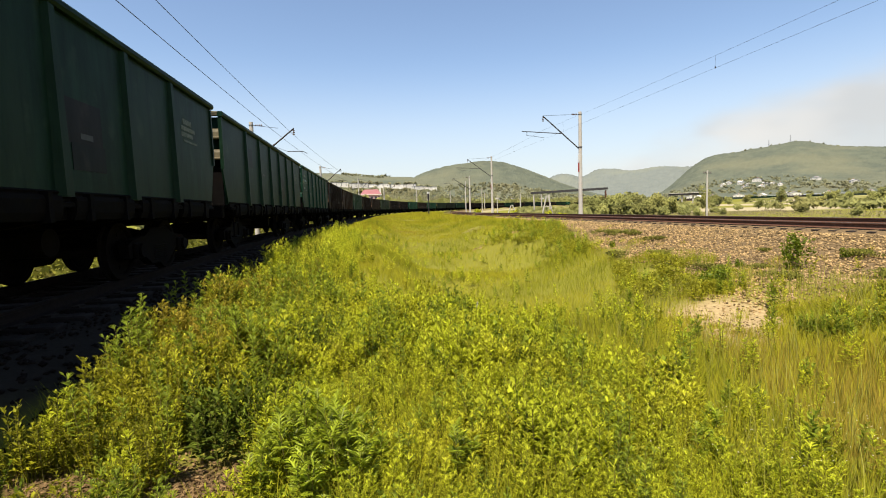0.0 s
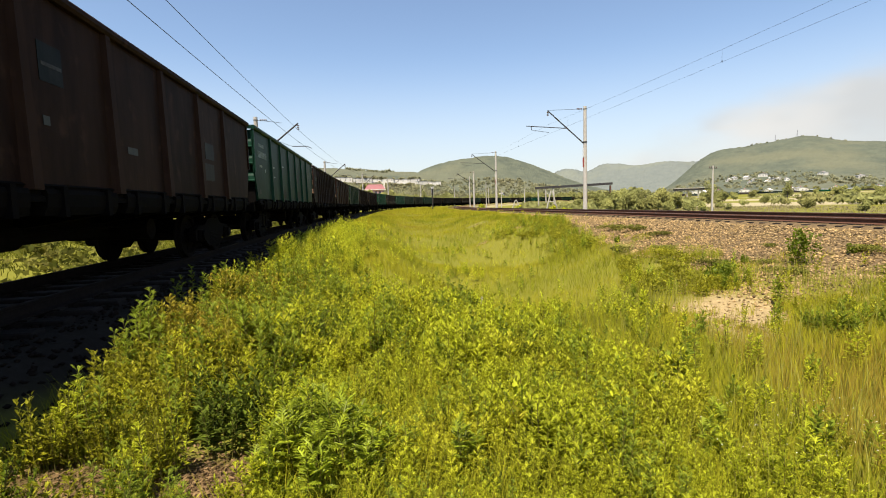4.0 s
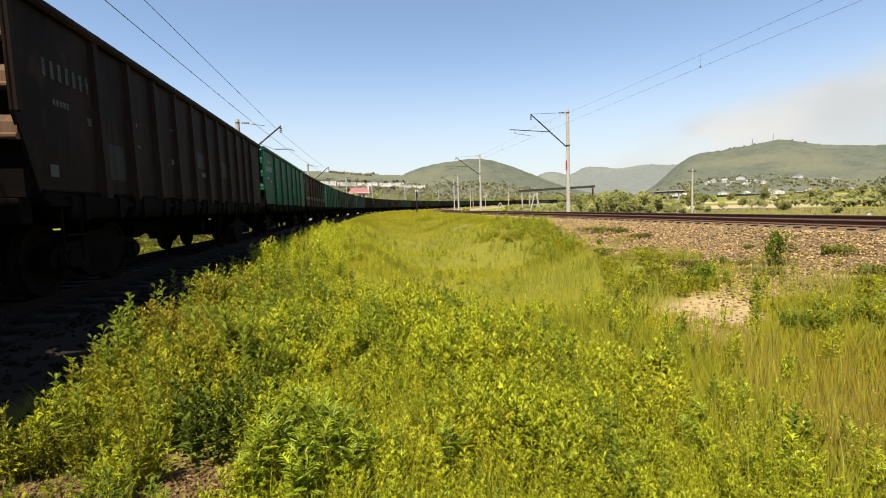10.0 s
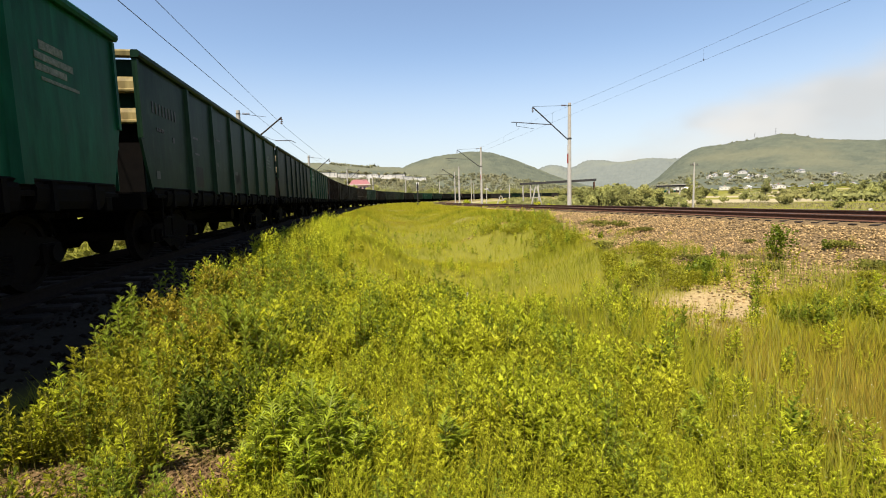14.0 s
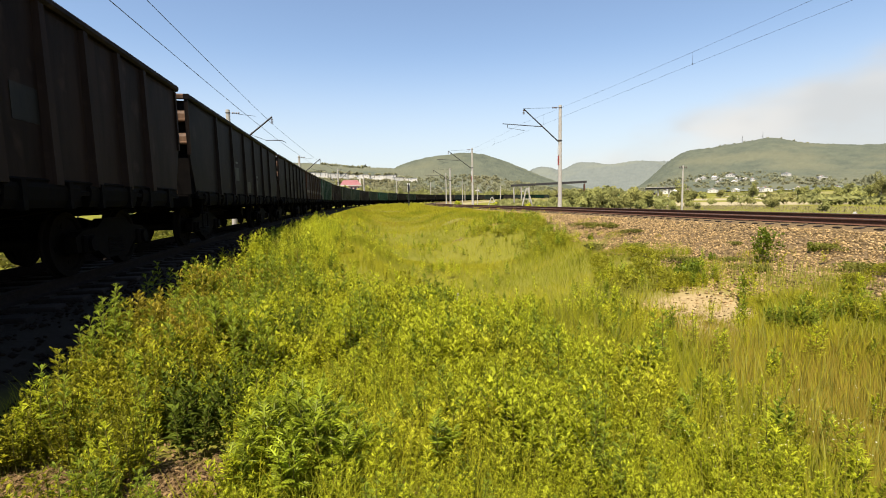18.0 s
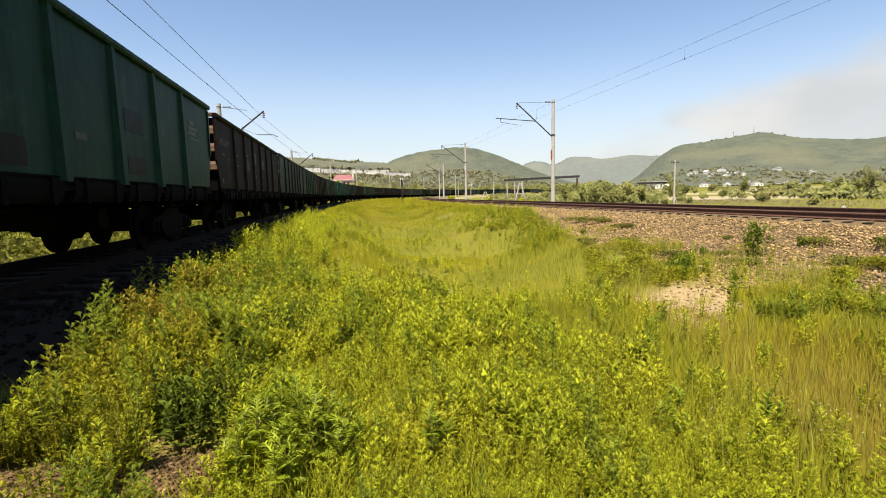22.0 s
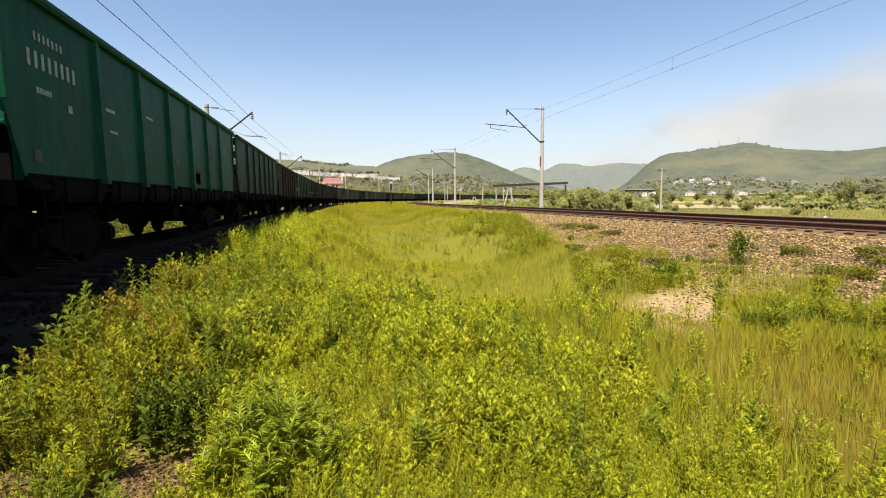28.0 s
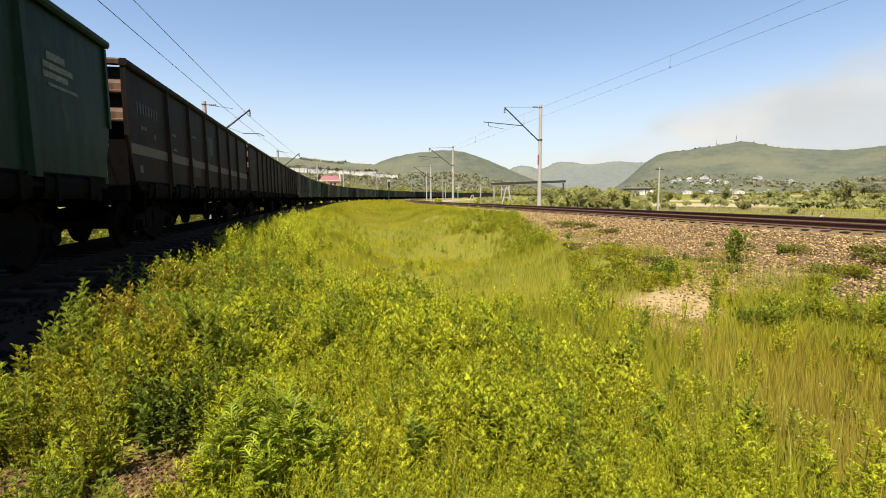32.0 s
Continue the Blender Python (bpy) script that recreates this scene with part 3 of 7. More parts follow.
POSTS_CLOSE = [-4.9, -3.92, -2.94, -1.96, -0.98, 0.0, 0.98, 1.96, 2.94, 3.92, 4.9]
AXLE = 0.925
WHEEL_R = 0.475


def lathe(bm, profile, n=28):
    """A turned shape about the x axis from (x, radius) pairs."""
    rings = []
    for x, r in profile:
        rings.append([bm.verts.new((x, r * math.cos(2 * math.pi * i / n), r * math.sin(2 * math.pi * i / n))) for i in range(n)])
    for a, b in zip(rings, rings[1:]):
        for i in range(n):
            bm.faces.new((a[i], a[(i + 1) % n], b[(i + 1) % n], b[i]))
    bm.faces.new(rings[0][::-1])
    bm.faces.new(rings[-1])
    return bm


def shared_parts():
    """Meshes that every wagon uses."""
    S = {}
    # wheels: flange, tread, web, hub
    w = B()
    lathe(w, [(0.0, 0.10), (-0.02, 0.16), (-0.045, 0.17), (-0.05, 0.37), (-0.03, 0.41), (-0.035, 0.46), (-0.005, 0.505), (0.02, 0.50),
              (0.035, 0.478), (0.11, 0.470), (0.115, 0.40), (0.075, 0.38), (0.07, 0.18), (0.12, 0.16), (0.13, 0.10)])
    # four pressed holes' rims mark the turning of the wheel
    for k in range(4):
        a = math.pi / 2 * k
        bar(w, (0.06, 0.27 * math.cos(a), 0.27 * math.sin(a)), (0.088, 0.27 * math.cos(a), 0.27 * math.sin(a)), 0.045, 8)
    S["wheel"] = finish(w, "wheel", M["wheel_steel"])
    ax = B()
    lathe(ax, [(-1.16, 0.065), (-0.98, 0.065), (-0.95, 0.09), (-0.70, 0.095), (-0.4, 0.083), (0.4, 0.083), (0.70, 0.095), (0.95, 0.09), (0.98, 0.065), (1.16, 0.065)], 12)
    S["axle"] = finish(ax, "axle", M["wheel_steel"])
    # cast side frame with two windows and a spring opening
    sf = B()
    prism(sf, [(-1.20, 0.36), (-1.22, 0.58), (-1.05, 0.66), (-0.60, 0.70), (-0.35, 0.83), (0.35, 0.83), (0.60, 0.70), (1.05, 0.66), (1.22, 0.58),
               (1.20, 0.36), (1.08, 0.36), (1.06, 0.50), (0.78, 0.50), (0.74, 0.42), (0.36, 0.20), (-0.36, 0.20), (-0.74, 0.42), (-0.78, 0.50), (-1.06, 0.50), (-1.08, 0.36)], "x", -0.075, 0.075)
    for y in (-AXLE, AXLE):
        box(sf, -0.11, 0.14, y - 0.16, y + 0.16, 0.335, 0.60, 0.03)
        bar(sf, (0.14, y, WHEEL_R), (0.19, y, WHEEL_R), 0.115, 14)
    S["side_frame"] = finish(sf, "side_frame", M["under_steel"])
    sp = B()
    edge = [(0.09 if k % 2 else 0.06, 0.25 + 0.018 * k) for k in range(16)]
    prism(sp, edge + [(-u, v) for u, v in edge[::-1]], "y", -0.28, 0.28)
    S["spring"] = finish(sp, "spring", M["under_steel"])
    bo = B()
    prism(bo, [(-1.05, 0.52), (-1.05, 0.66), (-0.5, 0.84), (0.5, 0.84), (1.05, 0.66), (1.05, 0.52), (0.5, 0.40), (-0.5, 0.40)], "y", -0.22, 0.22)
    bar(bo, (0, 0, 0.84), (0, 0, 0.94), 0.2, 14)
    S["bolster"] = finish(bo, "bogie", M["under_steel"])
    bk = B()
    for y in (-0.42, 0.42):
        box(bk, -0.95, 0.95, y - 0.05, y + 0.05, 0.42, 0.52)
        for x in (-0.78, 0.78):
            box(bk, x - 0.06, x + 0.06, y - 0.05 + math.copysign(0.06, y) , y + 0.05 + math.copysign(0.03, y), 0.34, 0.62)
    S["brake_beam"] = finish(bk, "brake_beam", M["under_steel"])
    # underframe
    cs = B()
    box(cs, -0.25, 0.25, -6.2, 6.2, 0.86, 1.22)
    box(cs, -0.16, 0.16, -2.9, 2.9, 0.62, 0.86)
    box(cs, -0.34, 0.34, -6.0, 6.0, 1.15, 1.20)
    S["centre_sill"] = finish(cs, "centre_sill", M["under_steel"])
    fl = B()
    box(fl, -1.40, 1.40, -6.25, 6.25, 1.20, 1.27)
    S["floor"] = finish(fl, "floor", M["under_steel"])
    cb = B()
    prism(cb, [(-1.42, 1.02), (-1.42, 1.2), (1.42, 1.2), (1.42, 1.02), (0.4, 0.86), (-0.4, 0.86)], "y", -0.08, 0.08)
    S["cross_bearer"] = finish(cb, "cross_bearer", M["under_steel"])
    co = B()
    box(co, -0.12, 0.12, 0, 0.42, 0.93, 1.13, 0.03)
    prism(co, [(-0.17, 0.40), (-0.19, 0.62), (-0.06, 0.70), (-0.02, 0.58), (0.06, 0.58), (0.12, 0.72), (0.22, 0.66), (0.18, 0.42)], "z", 0.88, 1.20)
    box(co, -0.22, 0.22, -0.02, 0.05, 0.86, 1.22, 0.02)
    S["coupler"] = finish(co, "coupler", M["under_steel"])
    ho = B()
    pts = [(0.30, 0.0, 1.0), (0.32, 0.25, 0.85), (0.28, 0.45, 0.62), (0.2, 0.56, 0.60)]
    for a, b in zip(pts, pts[1:]):
        bar(ho, a, b, 0.024, 8)
    S["brake_hose"] = finish(ho, "brake_hose", M["under_steel"])
    rs = B()
    bar(rs, (-0.7, 0, 0), (0.7, 0, 0), 0.19, 16)
    for x in (-0.4, 0.4):
        box(rs, x - 0.03, x + 0.03, -0.04, 0.04, 0.15, 0.45)
    S["air_tank"] = finish(rs, "air_tank", M["under_steel"])
    bc = B()
    bar(bc, (0, -0.25, 0), (0, 0.25, 0), 0.17, 16)
    bar(bc, (0, 0.25, 0), (0, 0.75, 0), 0.03, 8)
    box(bc, -0.05, 0.05, -0.2, 0.2, 0.1, 0.42)
    S["brake_cylinder"] = finish(bc, "brake_cylinder", M["under_steel"])
    br = B()
    bar(br, (0, -3.4, 0), (0, 3.4, 0), 0.018, 6)
    S["brake_rod"] = finish(br, "brake_rod", M["under_steel"])
    return S


SHARED = shared_parts()


def build_far_wagon(paint_name, end_name, label, stripe=0.0, marks=0, close=False, three=True, seed=0):
    """A wagon of the train's far part, in fewer pieces."""
    top = tagged(new("gondola_wagon"), label, "freight wagon", "wagons of the goods train")
    p, e = M[paint_name], M[end_name]
    side = B()
    prism(side, [(-HALF, 2.15), (-HALF, TOP), (HALF, TOP), (HALF, 2.15), (HALF - 0.34, BOT), (-HALF + 0.34, BOT)], "x", W - 0.045, W)
    side = finish(side, "side_sheet", p)
    post = B()
    prism(post, [(W, -0.11), (W + 0.1, -0.06), (W + 0.1, 0.06), (W, 0.11)], "z", BOT, TOP - 0.12)
    post = finish(post, "post", p)
    rail = B()
    prism(rail, [(W, TOP - 0.12), (W + 0.1, TOP - 0.12), (W + 0.1, TOP + 0.02), (W, TOP + 0.02)], "y", -HALF, HALF)
    rail = finish(rail, "top_rail", p)
    end = B()
    box(end, -W + 0.05, W - 0.05, -0.03, 0.03, BOT, TOP)
    for z in (2.0, 2.5, 3.0):
        box(end, -W + 0.05, W - 0.05, 0.03, 0.15, z - 0.1, z + 0.1)
    box(end, -0.2, 0.2, 0.0, 0.55, 0.93, 1.15)
    end = finish(end, "end_wall", e)
    bog = B()
    for x in (-1.02, 1.02):
        box(bog, x - 0.08, x + 0.08, -1.2, 1.2, 0.35, 0.7)
    for y in (-AXLE, AXLE):
        for x in (-0.78, 0.78):
            bar(bog, (x - 0.06, y, WHEEL_R), (x + 0.06, y, WHEEL_R), 0.48, 18)
        bar(bog, (-1, y, WHEEL_R), (1, y, WHEEL_R), 0.08, 8)
    box(bog, -1, 1, -0.2, 0.2, 0.5, 0.95)
    bog = finish(bog, "bogie", M["under_steel"])
    for r in (0, 180):
        turn = pose(0, 0, 0, 0, 0, r)
        part("side_sheet", side, None, top, m=turn)
        part("top_rail", rail, None, top, m=turn)
        for y in POSTS_CLOSE if close else POSTS:
            part("post", post, None, top, m=turn @ pose(0, y, 0))
        part("end_wall", end, None, top, m=turn @ pose(0, HALF - 0.17, 0))
        part("bogie", bog, None, top, m=turn @ pose(0, BOGIE, 0))
    part("floor", SHARED["floor"], None, top)
    part("centre_sill", SHARED["centre_sill"], None, top)
    return top


def build_wagon(paint_name, end_name, label, stripe=0.0, marks=0, close=False, three=True, seed=0):
    rnd = random.Random(seed)
    posts = POSTS_CLOSE if close else POSTS
    crest = TOP + (0.06 if "green" in paint_name else 0.0)
    top = tagged(new("gondola_wagon"), label, "freight wagon", "wagons of the goods train")
    p, e = M[paint_name], M[end_name]
    # side sheets: the lower corners are cut back towards the bogies
    for sx in (-1, 1):
        bm = B()
        prism(bm, [(-HALF, 2.15), (-HALF, crest - 0.1), (HALF, crest - 0.1), (HALF, 2.15), (HALF - 0.29, BOT + 0.15), (-HALF + 0.29, BOT + 0.15)], "x", W - 0.045, W)
        ob = part("side_sheet", bm, p, top, m=pose(0, 0, 0, 0, 0, 0 if sx > 0 else 180))
    rail = B()
    prism(rail, [(W - 0.05, crest - 0.10), (W + 0.06, crest - 0.10), (W + 0.085, crest - 0.06), (W + 0.085, crest - 0.01), (W + 0.06, crest + 0.02), (W - 0.03, crest + 0.02), (W - 0.05, crest - 0.01)], "y", -HALF - 0.02, HALF + 0.02)
    rail = finish(rail, "top_rail", p)
    sill = B()
    prism(sill, [(W - 0.04, BOT), (W + 0.05, BOT), (W + 0.05, BOT + 0.05), (W + 0.012, BOT + 0.07), (W + 0.012, BOT + 0.15), (W + 0.03, BOT + 0.17), (W + 0.002, BOT + 0.19), (W - 0.04, BOT + 0.15)], "y", -HALF + 0.34, HALF - 0.34)
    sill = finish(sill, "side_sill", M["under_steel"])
    post = B()
    # pressed post: wide at the foot, slimmer at the top
    lo = [(-0.13, W), (-0.075, W + 0.085), (0.075, W + 0.085), (0.13, W)]
    hi = [(-0.10, W), (-0.055, W + 0.055), (0.055, W + 0.055), (0.10, W)]
    a = [post.verts.new((x, y, BOT + 0.12)) for y, x in lo]
    b = [post.verts.new((x, y, crest - 0.10)) for y, x in hi]
    for i in range(4):
        post.faces.new((a[i], a[(i + 1) % 4], b[(i + 1) % 4], b[i]))
    post.faces.new(a[::-1])
    post.faces.new(b)
    post = finish(post, "post", p)
    corner = B()
    prism(corner, [(W - 0.02, 2.15), (W + 0.035, 2.15), (W + 0.035, crest - 0.12), (W - 0.02, crest - 0.12)], "y", -0.07, 0.0)
    corner = finish(corner, "corner_post", p)
    hatch = B()
    prism(hatch, [(W + 0.055, BOT + 0.13), (W + 0.075, BOT + 0.08), (W + 0.06, BOT - 0.06), (W + 0.02, BOT - 0.15), (W - 0.28, BOT - 0.12), (W - 0.02, BOT + 0.1)], "y", -0.72, 0.72)
    for y in (-0.45, 0.45):
        box(hatch, W - 0.02, W + 0.10, y - 0.04, y + 0.04, BOT - 0.17, BOT + 0.16)
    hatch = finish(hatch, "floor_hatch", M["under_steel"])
    step = B()
    for z in (0.45, 0.80):
        box(step, W - 0.06, W + 0.06, -0.2, 0.2, z, z + 0.025)
    for y in (-0.2, 0.2):
        box(step, W - 0.01, W + 0.02, y - 0.012, y + 0.012, 0.45, 1.2)
    step = finish(step, "step_ladder", M["under_steel"])
    for r in (0, 180):
        turn = pose(0, 0, 0, 0, 0, r)
        part("top_rail", rail, None, top, m=turn)
        part("side_sill", sill, None, top, m=turn)
        for y in posts:
            part("post", post, None, top, m=turn @ pose(0, y, 0))
        for y in (-HALF + 0.0, HALF):
            part("corner_post", corner, None, top, m=turn @ (pose(0, y, 0) if y > 0 else pose(0, y + 0.07, 0)))
        for k in range(7):
            part("floor_hatch", hatch, None, top, m=turn @ pose(0, -5.1 + 1.7 * k, 0))
        part("step_ladder", step, None, top, m=turn @ pose(0, -5.75, 0))
        part("brake_rod", SHARED["brake_rod"], None, top, m=turn @ pose(0.32, 0, 0.78))
    # ends: wall, ribs, top rail, ladder
    wall = B()
    ledge = 1.92 if three else 2.38
    box(wall, -W + 0.05, W - 0.05, -0.03, 0.03, ledge, crest - 0.1)
    wall = finish(wall, "end_wall", p)
    low = B()
    box(low, -W + 0.06, W - 0.06, -0.03, 0.026, BOT + 0.1, ledge)
    for x in (-0.9, 0.0, 0.9):
        box(low, x - 0.05, x + 0.05, 0.026, 0.07, BOT + 0.1, ledge - 0.02)
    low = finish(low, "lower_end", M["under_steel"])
    rib = B()
    prism(rib, [(0.02, -0.12), (0.13, -0.12), (0.145, -0.10), (0.145, -0.075), (0.12, -0.055), (0.105, 0.06), (0.07, 0.12), (0.02, 0.15)], "x", -W + 0.02, W - 0.02)
    rib = finish(rib, "end_rib", e)
    erail = B()
    prism(erail, [(-0.02, crest - 0.07), (0.13, crest - 0.07), (0.14, crest), (0.11, crest + 0.03), (-0.02, crest + 0.03)], "x", -W + 0.05, W - 0.05)
    erail = finish(erail, "end_rail", e)
    lad = B()
    for x in (W - 0.50, W - 0.12):
        box(lad, x - 0.02, x + 0.02, 0.22, 0.24, BOT + 0.1, crest - 0.1)
    for k in range(6):
        bar(lad, (W - 0.5, 0.23, BOT + 0.3 + 0.36 * k), (W - 0.12, 0.23, BOT + 0.3 + 0.36 * k), 0.012, 6)
    lad = finish(lad, "end_ladder", e)
    beam = B()
    box(beam, -1.35, 1.35, -0.20, 0.0, 0.96, 1.26, 0.02)
    beam = finish(beam, "buffer_beam", M["under_steel"])
    for r in (0, 180):
        turn = pose(0, 0, 0, 0, 0, r)
        part("end_wall", wall, None, top, m=turn @ pose(0, HALF - 0.17, 0))
        part("lower_end", low, None, top, "dark lower end sheet", m=turn @ pose(0, HALF - 0.17, 0))
        for z in (1.98, 2.50, 3.0) if three else (2.50, 3.0):
            part("end_rib", rib, None, top, m=turn @ pose(0, HALF - 0.16, z))
        part("end_rail", erail, None, top, m=turn @ pose(0, HALF - 0.14, 0))
        part("end_ladder", lad, None, top, m=turn @ pose(0, HALF - 0.17, 0))
        part("buffer_beam", beam, None, top, m=turn @ pose(0, HALF - 0.14, 0))
        part("coupler", SHARED["coupler"], None, top, m=turn @ pose(0, HALF - 0.15, 0))
        part("brake_hose", SHARED["brake_hose"], None, top, m=turn @ pose(0, HALF - 0.1, 0))
    part("floor", SHARED["floor"], None, top)
    part("centre_sill", SHARED["centre_sill"], None, top)
    for y in (-BOGIE, -2.6, -0.9, 0.9, 2.6, BOGIE):
        part("cross_bearer", SHARED["cross_bearer"], None, top, m=pose(0, y, 0))
    part("air_tank", SHARED["air_tank"], None, top, m=pose(0.1, 1.7, 0.72))
    part("brake_cylinder", SHARED["brake_cylinder"], None, top, m=pose(0.3, -1.4, 0.74))
    # bogies
    for y in (-BOGIE, BOGIE):
        bogie = part("bogie", SHARED["bolster"], None, top, m=pose(0, y, 0))
        part("brake_beam", SHARED["brake_beam"], None, bogie)
        for sx in (-1, 1):
            turn = pose(0, 0, 0, 0, 0, 0 if sx > 0 else 180)
            part("side_frame", SHARED["side_frame"], None, bogie, m=turn @ pose(1.02, 0, 0))
            part("spring", SHARED["spring"], None, bogie, m=turn @ pose(1.02, 0, 0))
        for k, ya in enumerate((-AXLE, AXLE)):
            w = part("wheelset", WHEELSET, None, bogie, m=pose(0, ya, WHEEL_R))
            w["axle_index"] = k
    # painted marks on the outward side, as plain bars where they cannot be read
    def mark(name, y0, y1, z0, z1, material="marking", x=W + 0.004):
        bm = B()
        box(bm, x - 0.004, x + 0.004, y0, y1, z0, z1)
        part(name, bm, M[material], top)
    band = "tan_stripe" if stripe < 1.82 else "dull_stripe"
    if stripe:
        for y0, y1 in zip([-HALF] + posts, posts + [HALF]):
            mark("painted_stripe", y0 + 0.13, y1 - 0.13, stripe, stripe + 0.19, band)
        for y in posts:
            mark("painted_stripe", y - 0.055, y + 0.055, stripe, stripe + 0.19, band, W + 0.085 - 0.0147 * (stripe - BOT - 0.12) + 0.003)
    tone = "marking" if marks > 1 else "faded_mark"
    if marks:
        y = -HALF + 0.55
        if marks > 1:
            for k in range(7):
                mark("name_bar", y + 0.15 + 0.10 * k, y + 0.155 + 0.10 * k + 0.035, 2.98, 3.08)
        for k in range(8):
            w0 = y - 0.02 + 0.15 * k
            mark("number_bar", w0, w0 + 0.06, 2.64, 2.84, tone)
        for k in range(5):
            mark("small_mark", y + 0.12 + 0.07 * k, y + 0.17 + 0.07 * k, 2.34, 2.41, tone)
        mark("small_mark", y + 0.85, y + 0.95, 2.22, 2.32, tone)
        mark("notice", -4.0, -3.65, 2.45, 2.50, tone)
        mark("notice", -3.9, -3.6, 2.12, 2.16, tone)
        mark("notice", -2.2, -1.85, 2.62, 2.66, tone)
        mark("notice", -2.25, -2.14, 1.98, 2.08, "notice_grey")
        mark("notice", -0.45, -0.15, 1.86, 1.96, "notice_grey")
        mark("notice", -HALF + 0.50, -HALF + 0.66, 1.50, 1.64, "notice_grey")
    else:
        mark("notice", -2.0 - 0.2 * rnd.random(), -1.8, 2.3, 2.36, "notice_grey")
        mark("notice", 1.3, 1.5 + rnd.random() * 0.1, 2.0, 2.07, "notice_grey")
    if "green" in paint_name and "black" not in paint_name:
        # the owner's worn emblem, as plain bars
        for z, z1, y0, y1 in ((2.80, 2.90, 4.80, 5.25), (2.68, 2.76, 4.70, 5.45), (2.56, 2.64, 4.70, 5.30), (2.46, 2.50, 4.80, 5.55)):
            mark("emblem_bar", y0, y1, z, z1, "emblem_pale")
    # squares where the paint was renewed or scoured
    for k in range(3):
        i = rnd.randrange(len(posts) - 1)
        y0 = posts[i] + 0.16 + rnd.random() * 0.25
        y1 = min(y0 + 0.35 + 0.45 * rnd.random(), posts[i + 1] - 0.15)
        z0 = 1.35 + 1.2 * rnd.random()
        mark("paint_patch", y0, y1, z0, z0 + 0.3 + 0.25 * rnd.random(), rnd.choice(("patch_dark", "patch_dull")), W + 0.0015)
    return top


M["notice_grey"] = surf("notice_grey", (0.034, 0.038, 0.034), (0.018, 0.021, 0.019), 12, 0.7, 0, 0.03)


def wheelset_mesh():
    bm = B()
    bm.from_mesh(SHARED["axle"])
    for sx in (-1, 1):
        t = B()
        t.from_mesh(SHARED["wheel"])
        t.transform(pose(0.74 * sx, 0, 0, 0, 0, 0 if sx > 0 else 180))
        tmp = bpy.data.meshes.new("tmp")
        t.to_mesh(tmp)
        t.free()
        bm.from_mesh(tmp)
        bpy.data.meshes.remove(tmp)
    return finish(bm, "wheelset", M["wheel_steel"])


WHEELSET = wheelset_mesh()

KINDS = {
    "b": ("paint_bright_green", "paint_bright_green", "bright green steel gondola wagon with white marks and ribbed ends", 0.0, 2, False),
    "g": ("paint_green", "paint_green", "green steel gondola wagon with pale marks and ribbed ends", 0.0, 2, False),
    "d": ("paint_dark_green", "grey_end", "dull dark green gondola wagon with dusty grey ends", 0.0, 0, False, False),
    "e": ("paint_dark_green", "green_end", "dark green gondola wagon with bright green end ribs", 0.0, 1, False),
    "h": ("paint_dark_green", "tan_end", "dull green gondola wagon with tan painted end ribs", 0.0, 1, False, False),
    "p": ("paint_dusty_green", "grey_end", "grey-green gondola wagon pale with dust", 0.0, 0, False, False),
    "q": ("paint_dusty_brown", "grey_end", "grey-brown gondola wagon pale with dust", 0.0, 0, False, False),
    "k": ("paint_black_green", "grey_end", "sooty blackish green gondola wagon with ribbed sides", 0.0, 0, False, False),
    "r": ("paint_rust_brown", "rust_end", "reddish brown rusty gondola wagon with pressed side posts", 0.0, 1, False),
    "w": ("paint_dark_brown", "rust_end", "dark brown gondola wagon with close-set posts and rusty ends", 0.0, 1, True),
    "u": ("paint_dark_brown", "rust_end", "dark brown worn gondola wagon with faded marks", 0.0, 1, False),
    "n": ("paint_black_brown", "rust_end", "blackish brown sooty gondola wagon with rusty ends", 0.0, 0, False, False),
    "s": ("paint_brown", "rust_end", "dark brown gondola wagon with a faded tan stripe", 1.80, 1, False, False),
    "z": ("paint_brown", "rust_end", "brown gondola wagon with a faded pale band along its side", 1.84, 1, False, False),
    "v": ("paint_grey_brown", "rust_end", "grey-brown gondola wagon with a faint tan band", 1.84, 1, False, False),
    "y": ("paint_grey_brown", "grey_end", "grey-brown dusty gondola wagon with faded marks", 0.0, 1, False, False),
}
# the order of the wagons from the one beside the camera at the start
# p, q: paint paled to carry distance haze, at the rear of the train
ORDER = "ddgwrgwrewwbsbhkgwnnzgukdydbdyev" + "yyqpdqpkqpdgpqkpqpbqpq"
WAGONS, PROTOS = [], {}
for _k, _c in enumerate(ORDER):
    _make = build_wagon if _k < 34 else build_far_wagon
    if (_c, _make) in PROTOS:
        WAGONS.append(copy_thing(PROTOS[_c, _make], Matrix.Identity(4)))
    else:
        PROTOS[_c, _make] = _make(*KINDS[_c], seed=len(PROTOS))
        WAGONS.append(PROTOS[_c, _make])


def wagon_s(k, t):
    """Place of wagon k's middle along the left track; the train loses a little speed on the way."""
    gap = 3.10 - 13.135 * t - 0.40 + 0.0037 * (t - 16) ** 2 + PITCH * k
    return gap - 6.28


def wagon_pose(k, t):
    s = wagon_s(k, t)
    xa, ya, _ = on_line(LEFT, s - BOGIE)
    xb, yb, _ = on_line(LEFT, s + BOGIE)
    return pose((xa + xb) / 2, (ya + yb) / 2, 0, 0, 0, -math.degrees(math.atan2(xb - xa, yb - ya)))


